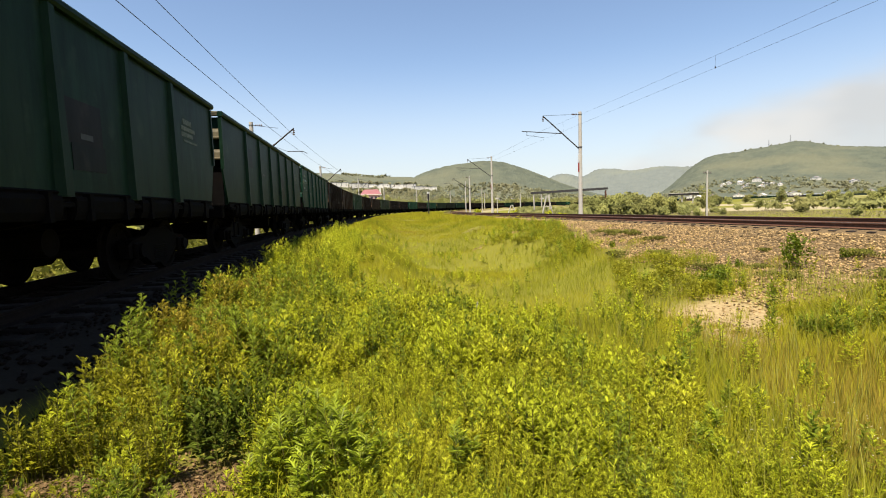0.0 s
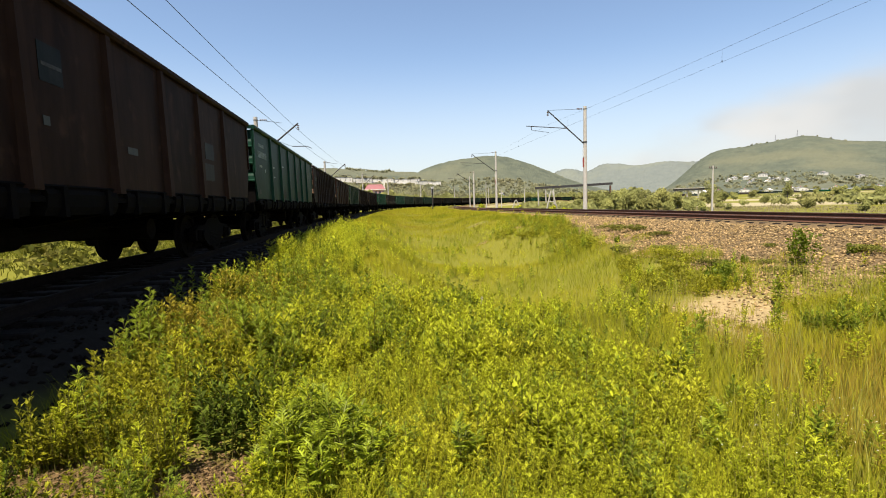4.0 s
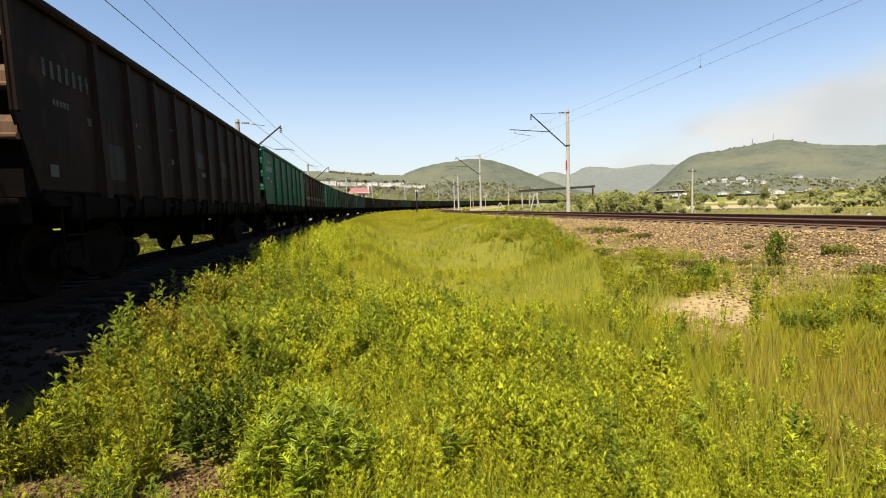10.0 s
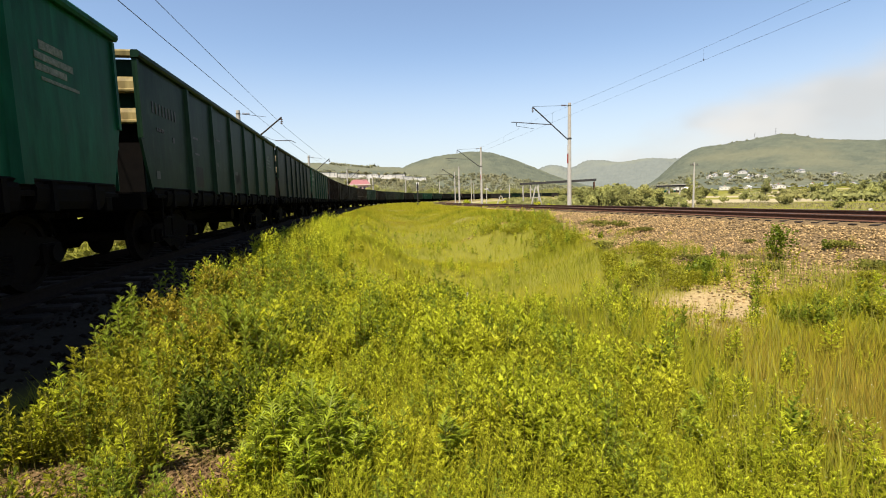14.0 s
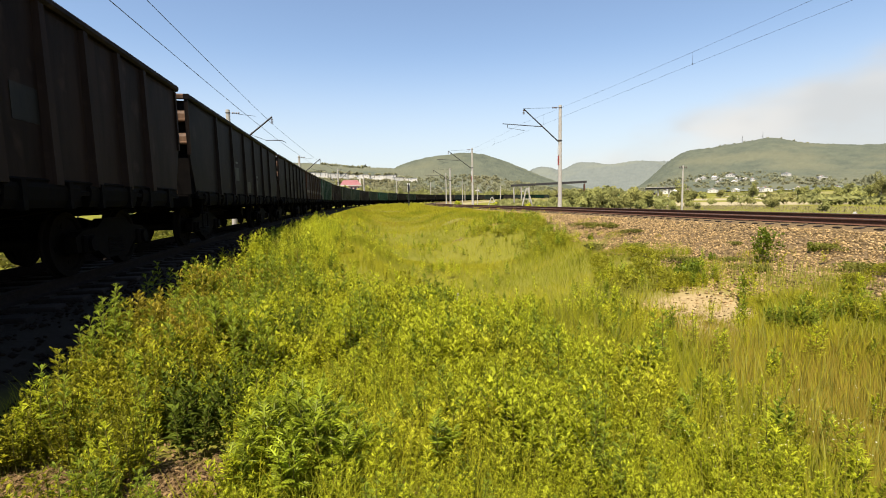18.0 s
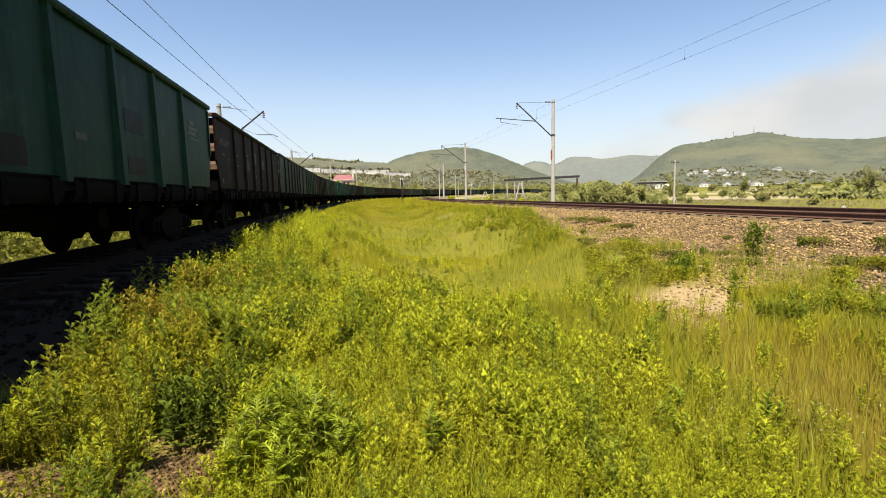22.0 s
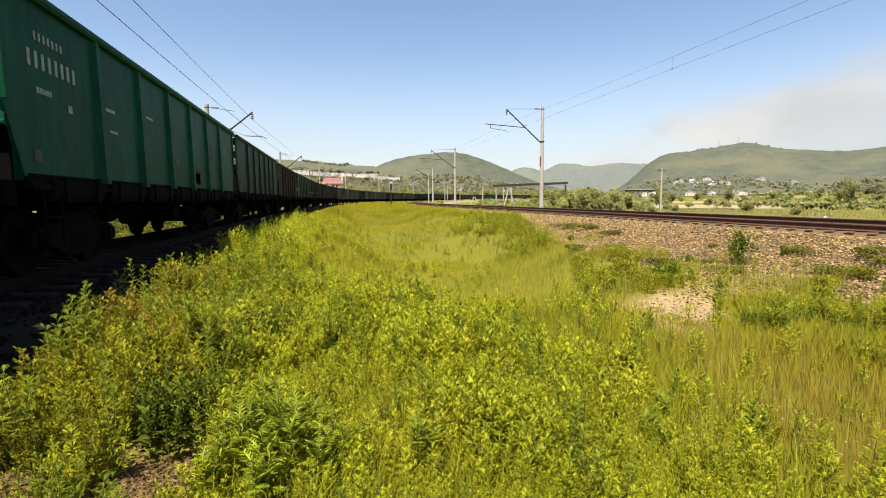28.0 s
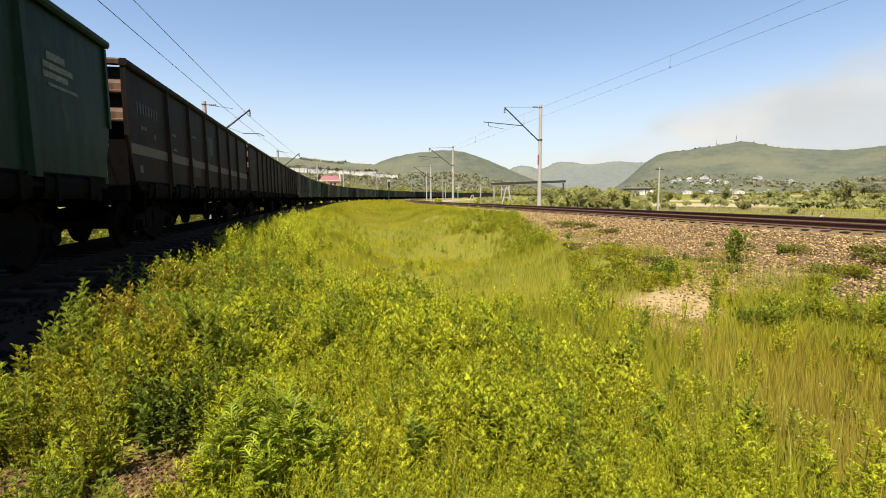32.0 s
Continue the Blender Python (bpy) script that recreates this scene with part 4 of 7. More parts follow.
def motions():
    # wagons roll along the rails
    times = [i * 1.0 for i in range(33)]
    for k, w in enumerate(WAGONS):
        walk(w, [(t, wagon_pose(k, t)) for t in times])
    # wheels turn as the train rolls; all the wheelsets turn alike
    actions = {}
    for w in WAGONS:
        for o in w.children_recursive:
            k = o.get("axle_index")
            if k is None:
                continue
            if k not in actions:
                rows = []
                for f in range(961):
                    t = f / FPS
                    turn = (wagon_s(0, 0) - wagon_s(0, t)) / WHEEL_R
                    rows.append((t, pose(0, (-AXLE, AXLE)[k], WHEEL_R, math.degrees(turn))))
                walk(o, rows)
                actions[k] = o.animation_data
            else:
                o.rotation_mode = "QUATERNION"
                ad = o.animation_data_create()
                ad.action = actions[k].action
                ad.action_slot = actions[k].action_slot
    # the herbs nearest to the train's draught nod a little
    for top, x, y, s, j in SWAY:
        rows = []
        for i in range(65):
            t = i * 0.5
            gust = 1.0 + 0.6 * math.sin(0.7 * t + j)
            rows.append((t, pose(x, y, gz(x, y), 1.6 * gust * math.sin(5.1 * t + 1.7 * j), 1.9 * gust * math.sin(4.3 * t + 2.3 * j), 77 * j)))
        walk(top, rows)




# ---- masts and overhead wires ----
def catenary_mast(line, x, y, z0, height, arm, side, label, long_arm=True):
    """A concrete mast with a slanting bracket towards its track, a stay rod, insulators and a registration arm."""
    d = signed(line, np.array([x]), np.array([y]))[0]
    pts, ss = line
    j = int(np.argmin((pts[:, 0] - x) ** 2 + (pts[:, 1] - y) ** 2))
    h = math.atan2(*(pts[min(j + 1, len(pts) - 1)] - pts[j - 1]))
    top = tagged(new("catenary_mast"), label, "catenary mast", "masts along the tracks")
    # local x points from the mast to its track
    ang = -h if d < 0 else -h + math.pi
    top.matrix_basis = Matrix.Translation((x, y, z0)) @ pose(0, 0, 0, 0, 0, math.degrees(ang))
    reach = abs(d) if long_arm else abs(d) - 0.3
    H = height
    bm = B()
    bar(bm, (0, 0, -0.6), (0, 0, H), 0.19, 14, 0.135)
    part("mast_pole", bm, M["concrete"], top, smooth=False)
    bm = B()
    bar(bm, (0, 0, H * 0.655), (0, 0, H * 0.665), 0.19, 14)
    bar(bm, (0, 0, H - 0.24), (0, 0, H - 0.2), 0.16, 14)
    part("clamp", bm, M["dark_metal"], top)
    zt, za = arm
    bm = B()
    bar(bm, (0.16, 0, za), (reach, 0, zt), 0.055, 8)
    part("bracket", bm, M["dark_metal"], top)
    bm = B()
    bar(bm, (0.14, 0, H - 0.22), (reach - 0.05 if long_arm else reach * 0.62, 0, zt + 0.02), 0.014, 6)
    part("stay_rod", bm, M["dark_metal"], top)
    ins = B()
    for k in range(4):
        bar(ins, (0.30 + 0.13 * k, 0, H - 0.22), (0.36 + 0.13 * k, 0, H - 0.22), 0.065, 10)
    part("insulator", ins, M["porcelain"], top)
    ins = B()
    bar(ins, (reach - 0.02, 0, zt), (reach - 0.02, 0, zt - 0.5), 0.016, 6)
    for k in range(3):
        bar(ins, (reach - 0.02, 0, zt - 0.14 - 0.13 * k), (reach - 0.02, 0, zt - 0.19 - 0.13 * k), 0.085, 12)
    part("insulator", ins, M["porcelain"], top)
    # registration arm below the bracket
    f = 0.5
    xb, zb = 0.16 + (reach - 0.16) * f, za + (zt - za) * f
    zr = zb - 0.12
    bm = B()
    if long_arm:
        bar(bm, (xb - 0.1, 0, zr), (reach + 1.9, 0, zr + 0.22), 0.035, 8)
        bar(bm, (reach + 1.45, 0, zr + 0.2), (reach + 1.45, 0, zr - 0.14), 0.024, 6)
        bar(bm, (reach + 1.45, 0, zr - 0.12), (reach - 0.1, 0, zr - 0.34), 0.016, 6)
    else:
        bar(bm, (xb - 0.1, 0, zr), (reach - 0.5, 0, zt - 1.62), 0.012, 6)
        bar(bm, (reach - 0.5, 0, zt - 1.62), (reach + 0.55, 0, zt - 1.62), 0.028, 8)
        bar(bm, (reach + 0.55, 0, zt - 1.62), (reach + 0.85, 0, zt - 1.78), 0.02, 8)
    part("registration_arm", bm, M["dark_metal"], top)
    bm = B()
    bar(bm, (xb - 0.05, 0, zr + 0.16), (xb - 0.1, 0, zr - 0.02), 0.05, 8)
    part("insulator", bm, M["porcelain"], top)
    if side:
        bm = B()
        box(bm, 0.15, 0.17, -0.12, 0.12, H * 0.52, H * 0.60)
        part("number_plate", bm, M["white_paint"], top, "white plate")
        bm = B()
        box(bm, 0.152, 0.168, -0.13, 0.13, H * 0.42, H * 0.51)
        part("warning_plate", bm, M["red_paint"], top, "faded red plate")
        bm = B()
        box(bm, -0.45, 0.45, -0.45, 0.45, -0.75, -0.05, 0.04)
        part("footing", bm, M["concrete"], top)
    return top


GRAY = "weathered concrete catenary mast with a dark steel bracket beside the track"
catenary_mast(RIGHT, 12.4, 43.2, 0.12, 9.0, (8.65, 5.85), True, GRAY)
catenary_mast(RIGHT, 8.3, 79.0, 0.12, 9.1, (8.7, 5.9), True, GRAY)
catenary_mast(RIGHT, 5.9, 99.8, 0.1, 7.4, (7.0, 4.9), False, GRAY)
for _s in (-24.0, -64.0):
    _x, _y, _h = on_line(RIGHT, _s, 3.3)
    catenary_mast(RIGHT, _x, _y, -0.1, 9.2, (8.8, 6.0), True, GRAY)
for _x, _y, _t in ((-13.2, 34.7, 7.5), (-16.9, 69.0, 7.55), (-17.9, 106.0, 8.2), (-16.4, 140.0, 8.6), (-9.0, 178.0, 8.6), (4.0, 214.0, 8.8),
                   (22.0, 247.0, 8.8), (45.0, 276.0, 8.8)):
    catenary_mast(LEFT, _x, _y, -0.6, _t + 0.6, (_t + 0.15, _t - 2.1), False, "grey concrete catenary mast behind the goods train", False)
for _s in (-7.5, -43.0, -80.0):
    _x, _y, _h = on_line(LEFT, _s, -3.3)
    catenary_mast(LEFT, _x, _y, -0.6, 8.1, (7.65, 5.4), False, "grey concrete catenary mast behind the goods train", False)


def wire(name, pts, r, label):
    cu = bpy.data.curves.new(name, "CURVE")
    cu.dimensions = "3D"
    cu.bevel_depth = r
    cu.bevel_resolution = 1
    sp = cu.splines.new("POLY")
    sp.points.add(len(pts) - 1)
    for p, q in zip(sp.points, pts):
        p.co = (*q, 1)
    cu.materials.append(M["wire"])
    return tagged(new(name, cu), label, "overhead wire", kind="structure")


def overhead(line, z_contact, z_carrier, z_mid, spans, zig, off, thick):
    """Contact wire, sagging carrier and droppers between the masts at the stations in spans."""
    contact, carrier = [], []
    for i in range(len(spans) - 1):
        a, b = spans[i], spans[i + 1]
        za, zb = (zig, -zig) if i % 2 else (-zig, zig)
        n = 12
        for k in range(n):
            f = k / n
            s = a + (b - a) * f
            x, y, h = on_line(line, s, off + za + (zb - za) * f)
            contact.append((x, y, z_contact))
            sag = 1 - 4 * f * (1 - f)
            carrier.append((x, y, z_mid + (z_carrier - z_mid) * sag))
    wire("contact_wire", contact, thick, "dark copper contact wire strung above the rails")
    wire("carrier_wire", carrier, thick, "dark carrier wire above the contact wire")
    if off:
        return
    bm = B()
    for k in range(3, len(contact), 4):
        bar(bm, contact[k], carrier[k], 0.004, 4)
        bar(bm, (contact[k][0], contact[k][1], contact[k][2] - 0.02), (contact[k][0], contact[k][1], contact[k][2] + 0.06), 0.02, 6)
    ob = new("dropper_wire", finish(bm, "dropper_wire", M["wire"]))
    tagged(ob, "thin droppers between carrier and contact wire", "overhead wire", kind="structure")


def station(line, x, y):
    pts, ss = line
    return float(ss[int(np.argmin((pts[:, 0] - x) ** 2 + (pts[:, 1] - y) ** 2))])


overhead(RIGHT, 6.78, 7.6, 7.3, [-104, -64, -24, station(RIGHT, 12.4, 43.2), station(RIGHT, 8.3, 79), station(RIGHT, 5.9, 99.8), 165, 205], 0.1, 0.0, 0.0045)
overhead(LEFT, 5.72, 6.55, 6.62, [-117, -80, -43, -7.5] + [station(LEFT, x, y) for x, y in ((-13.2, 34.7), (-16.9, 69), (-17.9, 106), (-16.4, 140), (-9, 178), (4, 214), (22, 247))], 0.04, -0.27, 0.010)


# ---- posts, signals and structures beyond the right-hand track ----
def pole(name, x, y, z0, z1, r0, r1, label, category, arms=(), mat="concrete"):
    top = tagged(new(name), label, category)
    top.matrix_basis = pose(x, y, z0)
    bm = B()
    bar(bm, (0, 0, -0.4), (0, 0, z1 - z0), r0, 10, r1)
    part("pole_shaft", bm, M[mat], top)
    for za, half, ang in arms:
        bm = B()
        c, s = math.cos(ang), math.sin(ang)
        bar(bm, (-half * c, -half * s, za), (half * c, half * s, za), 0.05, 6)
        part("cross_arm", bm, M["dark_metal"], top)
        for f in (-0.85, -0.4, 0.4, 0.85):
            bm = B()
            bar(bm, (f * half * c, f * half * s, za), (f * half * c, f * half * s, za + 0.22), 0.05, 8, 0.03)
            part("insulator", bm, M["porcelain"], top)
    return top


def gz(x, y):
    return float(ground_z(np.array([x]), np.array([y]))[0])


pole("power_pole", 37.0, 67.6, gz(37, 67.6), 5.2, 0.14, 0.1, "slim pale concrete power pole with a short cross arm", "power pole", ((5.9, 0.8, 0.4),))
pole("line_pole", 5.65, 112.0, gz(5.65, 112), 7.15, 0.13, 0.1, "slim pale concrete pole near the track", "pole")
pole("line_pole", 13.0, 155.0, gz(13, 155), 7.2, 0.13, 0.1, "slim pale concrete pole near the track", "pole")
pole("line_pole", 19.0, 165.0, gz(19, 165), 5.2, 0.13, 0.1, "short pale concrete pole by the bend", "pole")
pole("line_pole", 26.0, 160.0, gz(26, 160), 5.0, 0.13, 0.1, "short pale concrete pole by the bend", "pole")


def signal_post(x, y, h):
    z = gz(x, y)
    top = tagged(new("signal_post"), "dark slender railway signal with a lamp head by the track", "railway signal")
    top.matrix_basis = pose(x, y, z)
    bm = B()
    bar(bm, (0, 0, -0.3), (0, 0, h), 0.09, 10, 0.07)
    part("signal_mast", bm, M["dark_metal"], top)
    bm = B()
    box(bm, -0.2, 0.2, -0.1, 0.12, h - 1.6, h - 0.3, 0.05)
    part("lamp_head", bm, M["dark_metal"], top)
    for k in range(3):
        bm = B()
        bar(bm, (0, -0.12, h - 0.55 - 0.38 * k), (0, -0.28, h - 0.55 - 0.38 * k), 0.11, 12)
        part("lamp_hood", bm, M["dark_metal"], top)
    bm = B()
    box(bm, -0.25, 0.25, 0.1, 0.14, h - 1.65, h + 0.05)
    part("lamp_board", bm, M["white_paint"], top)
    bm = B()
    for k in range(9):
        bar(bm, (-0.16, 0.2, 0.5 + 0.35 * k), (0.16, 0.2, 0.5 + 0.35 * k), 0.012, 6)
    for sx in (-0.16, 0.16):
        bar(bm, (sx, 0.2, 0.2), (sx, 0.2, h - 1.0), 0.015, 6)
    part("ladder", bm, M["dark_metal"], top)
    return top


signal_post(-2.6, 98.0, 4.6)


def marker_stone(x, y, h):
    top = tagged(new("marker_post"), "short pale concrete marker post beside the track", "marker post")
    top.matrix_basis = pose(x, y, gz(x, y) - 0.1)
    bm = B()
    box(bm, -0.09, 0.09, -0.09, 0.09, 0, h, 0.02)
    part("post_shaft", bm, M["concrete"], top)
    bm = B()
    prism(bm, [(-0.09, h), (0.09, h), (0.0, h + 0.1)], "y", -0.09, 0.09)
    part("post_cap", bm, M["concrete"], top)


marker_stone(25.5, 27.5, 0.95)
marker_stone(6.2, 88.0, 0.7)


def gantry():
    """A long dark girder bridge on trestles beyond the track."""
    top = tagged(new("pipe_bridge"), "dark rusty girder bridge on trestle legs behind bushes", "pipe bridge")
    xa, ya, xb, yb = 22.6, 119.0, 39.5, 115.0
    ang = math.atan2(yb - ya, xb - xa)
    L = math.hypot(xb - xa, yb - ya)
    top.matrix_basis = Matrix.Translation((xa, ya, -0.6)) @ pose(0, 0, 0, 0, -1.5, math.degrees(ang))
    bm = B()
    box(bm, -0.5, L, -0.9, 0.9, 4.55, 4.9)
    part("deck", bm, M["dark_metal"], top)
    bm = B()
    box(bm, -0.5, L, -1.0, -0.88, 4.55, 5.05)
    part("girder", bm, M["dark_metal"], top)
    bm = B()
    box(bm, -0.5, L, 0.88, 1.0, 4.55, 5.05)
    part("girder", bm, M["dark_metal"], top)
    for k in range(12):
        bm = B()
        x = -0.3 + k * (L / 11.3)
        box(bm, x - 0.05, x + 0.05, -1.07, -1.0, 4.55, 5.05)
        part("stiffener", bm, M["dark_metal"], top)
    for x in (0.2, 2.0, 3.9, 11.5, 16.9):
        for y in (-0.75, 0.75):
            bm = B()
            bar(bm, (x, y * 1.3, -0.4), (x, y, 4.4), 0.14, 8)
            part("leg", bm, M["concrete"] if x < 5 else M["rail_rust"], top)
        bm = B()
        bar(bm, (x, -0.9, 0.8), (x, 0.8, 3.6), 0.06, 6)
        part("brace", bm, M["dark_metal"], top)


gantry()


def a_frame(x, y, h, spread):
    top = tagged(new("anchor_trestle"), "pale concrete two-legged anchor trestle beside the line", "trestle")
    top.matrix_basis = pose(x, y, gz(x, y), 0, 0, -10)
    for sx in (-1, 1):
        bm = B()
        bar(bm, (sx * spread, 0, -0.3), (sx * 0.12, 0, h), 0.15, 10, 0.11)
        part("leg", bm, M["concrete"], top)
    bm = B()
    bar(bm, (-spread * 0.55, 0, h * 0.5), (spread * 0.55, 0, h * 0.5), 0.06, 8)
    part("cross_bar", bm, M["concrete"], top)


a_frame(19.0, 87.0, 3.9, 1.1)
a_frame(17.4, 120.0, 2.6, 1.2)


def road_bridge():
    top = tagged(new("road_bridge"), "grey concrete road bridge with a railing on round piers", "road bridge")
    ang = -18
    top.matrix_basis = pose(140, 292, gz(140, 292), 0, 0, ang)
    # concrete deck coloured dark to give the shade under the slab
    bm = B()
    box(bm, -3, 17, -3, 3, 4.7, 5.75)
    part("deck", bm, M["dark_metal"], top)
    bm = B()
    box(bm, -3, 17, -3.3, -3.0, 5.78, 6.1)
    part("parapet", bm, M["concrete"], top)
    for k in range(4):
        bm = B()
        bar(bm, (-2 + 6 * k, -1.6, -1.5), (-2 + 6 * k, -1.6, 5.0), 0.45, 12)
        part("pier", bm, M["concrete"], top)


road_bridge()


def stake(x, y, h):
    top = tagged(new("stake"), "short pale wooden stake standing in the grass", "stake")
    top.matrix_basis = pose(x, y, gz(x, y), 4, 3, 0)
    bm = B()
    bar(bm, (0, 0, -0.1), (0, 0, h), 0.03, 8, 0.02)
    part("stake_shaft", bm, M["concrete"], top)
    bm = B()
    bar(bm, (0, 0, h), (0.01, 0, h + 0.05), 0.03, 8, 0.008)
    part("stake_tip", bm, M["concrete"], top)


stake(0.62, 8.9, 0.24)


# ---- hills round the valley ----
def hill(name, label, bumps, az0, az1, r0, r1, na, nr, rough, mats, seed):
    """A sheet of high ground in polar steps about the valley; bumps are (azimuth, distance, height, width across, width along, power)."""
    az = np.radians(np.linspace(az0, az1, na))
    rr = np.linspace(r0, r1, nr)
    A, Rr = np.meshgrid(az, rr)
    X, Y = Rr * np.sin(A), Rr * np.cos(A)
    Z = np.zeros_like(X)
    for a, r, h, wa, wr, pw in bumps:
        ca, sa = math.cos(math.radians(a)), math.sin(math.radians(a))
        cx, cy = r * sa, r * ca
        u, v = (X - cx) * ca - (Y - cy) * sa, (X - cx) * sa + (Y - cy) * ca
        Z = Z + (h * np.exp(-(np.abs(u) / wa) ** pw - (np.abs(v) / wr) ** 2.0)) ** 3
    Z = Z ** (1 / 3)
    base = Z / max(Z.max(), 1)
    Z = Z + base * rough * (2.2 * wave(X, Y, 90, seed) + 1.2 * wave(X, Y, 31, seed + 1))
    rs = np.random.RandomState(int(seed * 10) + 3)
    Z = Z + np.clip(base * 4, 0, 1) * rough * (0.8 * wave(X, Y, 7, seed + 2) + 1.6 * rs.rand(*X.shape))
    Z = Z - 3.0 + np.clip((Rr - 150) / 1500, 0, 1) * 10
    v = np.stack([X.ravel(), Y.ravel(), Z.ravel()], 1)
    i = np.arange(na * nr).reshape(nr, na)
    a, b, c, d = i[:-1, :-1].ravel(), i[:-1, 1:].ravel(), i[1:, 1:].ravel(), i[1:, :-1].ravel()
    tris = np.concatenate([np.stack([a, b, c], 1), np.stack([a, c, d], 1)])
    ob = new(name, mesh_from(name, v, tris, mats))
    return tagged(ob, label, "hill", kind="structure")


# valley haze is mixed into both hill colours, more for the farther one
M["wood_far"] = surf("wood_far", (0.112, 0.122, 0.084), (0.068, 0.078, 0.060), 0.05, 0.95, 0, 0.6, (1, 1, 1), (0.140, 0.137, 0.086), 0.008, 0.6, 0, "World", 0, 0.05)
M["wood_farther_hazed"] = surf("wood_farther_hazed", (0.150, 0.163, 0.142), (0.124, 0.138, 0.124), 0.03, 0.95, 0, 0.3, (1, 1, 1), (0.16, 0.17, 0.135), 0.006, 0.8, 0, "World", 0, 0.05)

hill("hill_centre", "rounded green wooded hill rising behind the town",
     [(5.1, 900, 84, 150, 170, 1.9), (-1.2, 880, 52, 75, 160, 2.6)], -12, 20, 560, 1150, 420, 170, 1.0, M["wood_far"], 1.0)
hill("hill_town", "low wooded ridge with blocks of flats on its slope",
     [(-8.5, 860, 56, 165, 190, 4.0), (-20, 900, 62, 200, 190, 3.0), (-34, 820, 70, 260, 220, 3.0)], -52, 2, 520, 1100, 460, 120, 0.9, M["wood_far"], 2.0)
hill("hill_range", "distant wooded range along the horizon, haze in its pale colour",
     [(14.1, 2500, 146, 150, 400, 2.0), (18.4, 2600, 167, 150, 400, 2.2), (23.0, 2500, 144, 200, 400, 3.0), (28, 2600, 150, 260, 400, 3.0)], 7, 36, 1800, 3100, 260, 60, 2.6, M["wood_farther_hazed"], 3.0)
hill("hill_right", "broad green hill with clearings and scattered houses at its foot",
     [(36.2, 1400, 74, 75, 330, 1.8), (35.0, 1400, 107, 130, 330, 2.0), (30.9, 1400, 100, 120, 320, 2.4), (28.6, 1400, 74, 75, 320, 2.4), (39.5, 1400, 92, 150, 330, 2.2), (46, 1450, 90, 220, 330, 2.2), (56, 1400, 110, 300, 330, 2.2)],
     22, 72, 800, 1900, 480, 170, 1.3, M["wood_far"], 4.0)
hill("hill_behind", "green hills closing the valley behind the viewer",
     [(110, 1500, 110, 500, 300, 2.4), (180, 1500, 100, 700, 300, 2.4), (250, 1400, 110, 600, 300, 2.4)], 75, 305, 950, 1900, 160, 30, 2.0, M["wood_far"], 5.0)


def hill_z(x, y):
    """Height of the lower slopes where houses stand, found by a ray from above."""
    bpy.context.view_layer.update()
    hit, place, *_ = scene.ray_cast(bpy.context.evaluated_depsgraph_get(), Vector((x, y, 900)), Vector((0, 0, -1)))
    return place.z if hit else 0.0


def polar(az, r):
    return r * math.sin(math.radians(az)), r * math.cos(math.radians(az))


def radio_mast(az, r, h):
    top = tagged(new("radio_mast"), "thin grey lattice mast on the crest of the hill", "radio mast")
    x, y = polar(az, r)
    top.matrix_basis = pose(x, y, hill_z(x, y) - 1, 0, 0, 20)
    for k in range(3):
        a = 2.094 * k
        bm = B()
        bar(bm, (1.3 * math.cos(a), 1.3 * math.sin(a), 0), (0.25 * math.cos(a), 0.25 * math.sin(a), h), 0.15, 6)
        part("leg", bm, M["dark_metal"], top)
    for k in range(6):
        z = h * (k + 0.5) / 6
        q = 1.3 - 1.05 * (k + 0.5) / 6
        bm = B()
        for j in range(3):
            a, b = 2.094 * j, 2.094 * (j + 1)
            bar(bm, (q * math.cos(a), q * math.sin(a), z), (q * math.cos(b), q * math.sin(b), z), 0.12, 5)
        part("brace", bm, M["dark_metal"], top)


radio_mast(33.9, 1395, 17)
radio_mast(35.6, 1400, 20)


# ---- houses and flats across the valley ----
def build_house(w, d, h, roof_h, wall, roof, label, category):
    top = tagged(new("house"), label, category, "houses across the valley")
    bm = B()
    prism(bm, [(-w / 2, -2.5), (w / 2, -2.5), (w / 2, h), (0, h + roof_h * 0.96), (-w / 2, h)], "y", -d / 2, d / 2)
    part("wall", bm, M[wall], top)
    rf = B()
    e = 0.5
    prism(rf, [(-w / 2 - e, h - 0.3), (0, h + roof_h), (w / 2 + e, h - 0.3), (w / 2 + e, h - 0.05), (0, h + roof_h + 0.28), (-w / 2 - e, h - 0.05)], "y", -d / 2 - e, d / 2 + e)
    part("roof", rf, M[roof], top)
    win = B()
    box(win, -0.55, 0.55, -0.06, 0.06, -0.7, 0.7)
    win = finish(win, "window", M["window_dark"])
    for x in (-w * 0.28, w * 0.05, w * 0.3):
        part("window", win, None, top, m=pose(x, -d / 2, h * 0.55))
    for y in (-d * 0.25, d * 0.25):
        part("window", win, None, top, m=pose(-w / 2, y, h * 0.55, 0, 0, 90))
    bm = B()
    box(bm, -0.4, 0.4, 0.2, 1.0, h + roof_h * 0.4, h + roof_h + 1.2)
    part("chimney", bm, M["wall_red"], top)
    return top


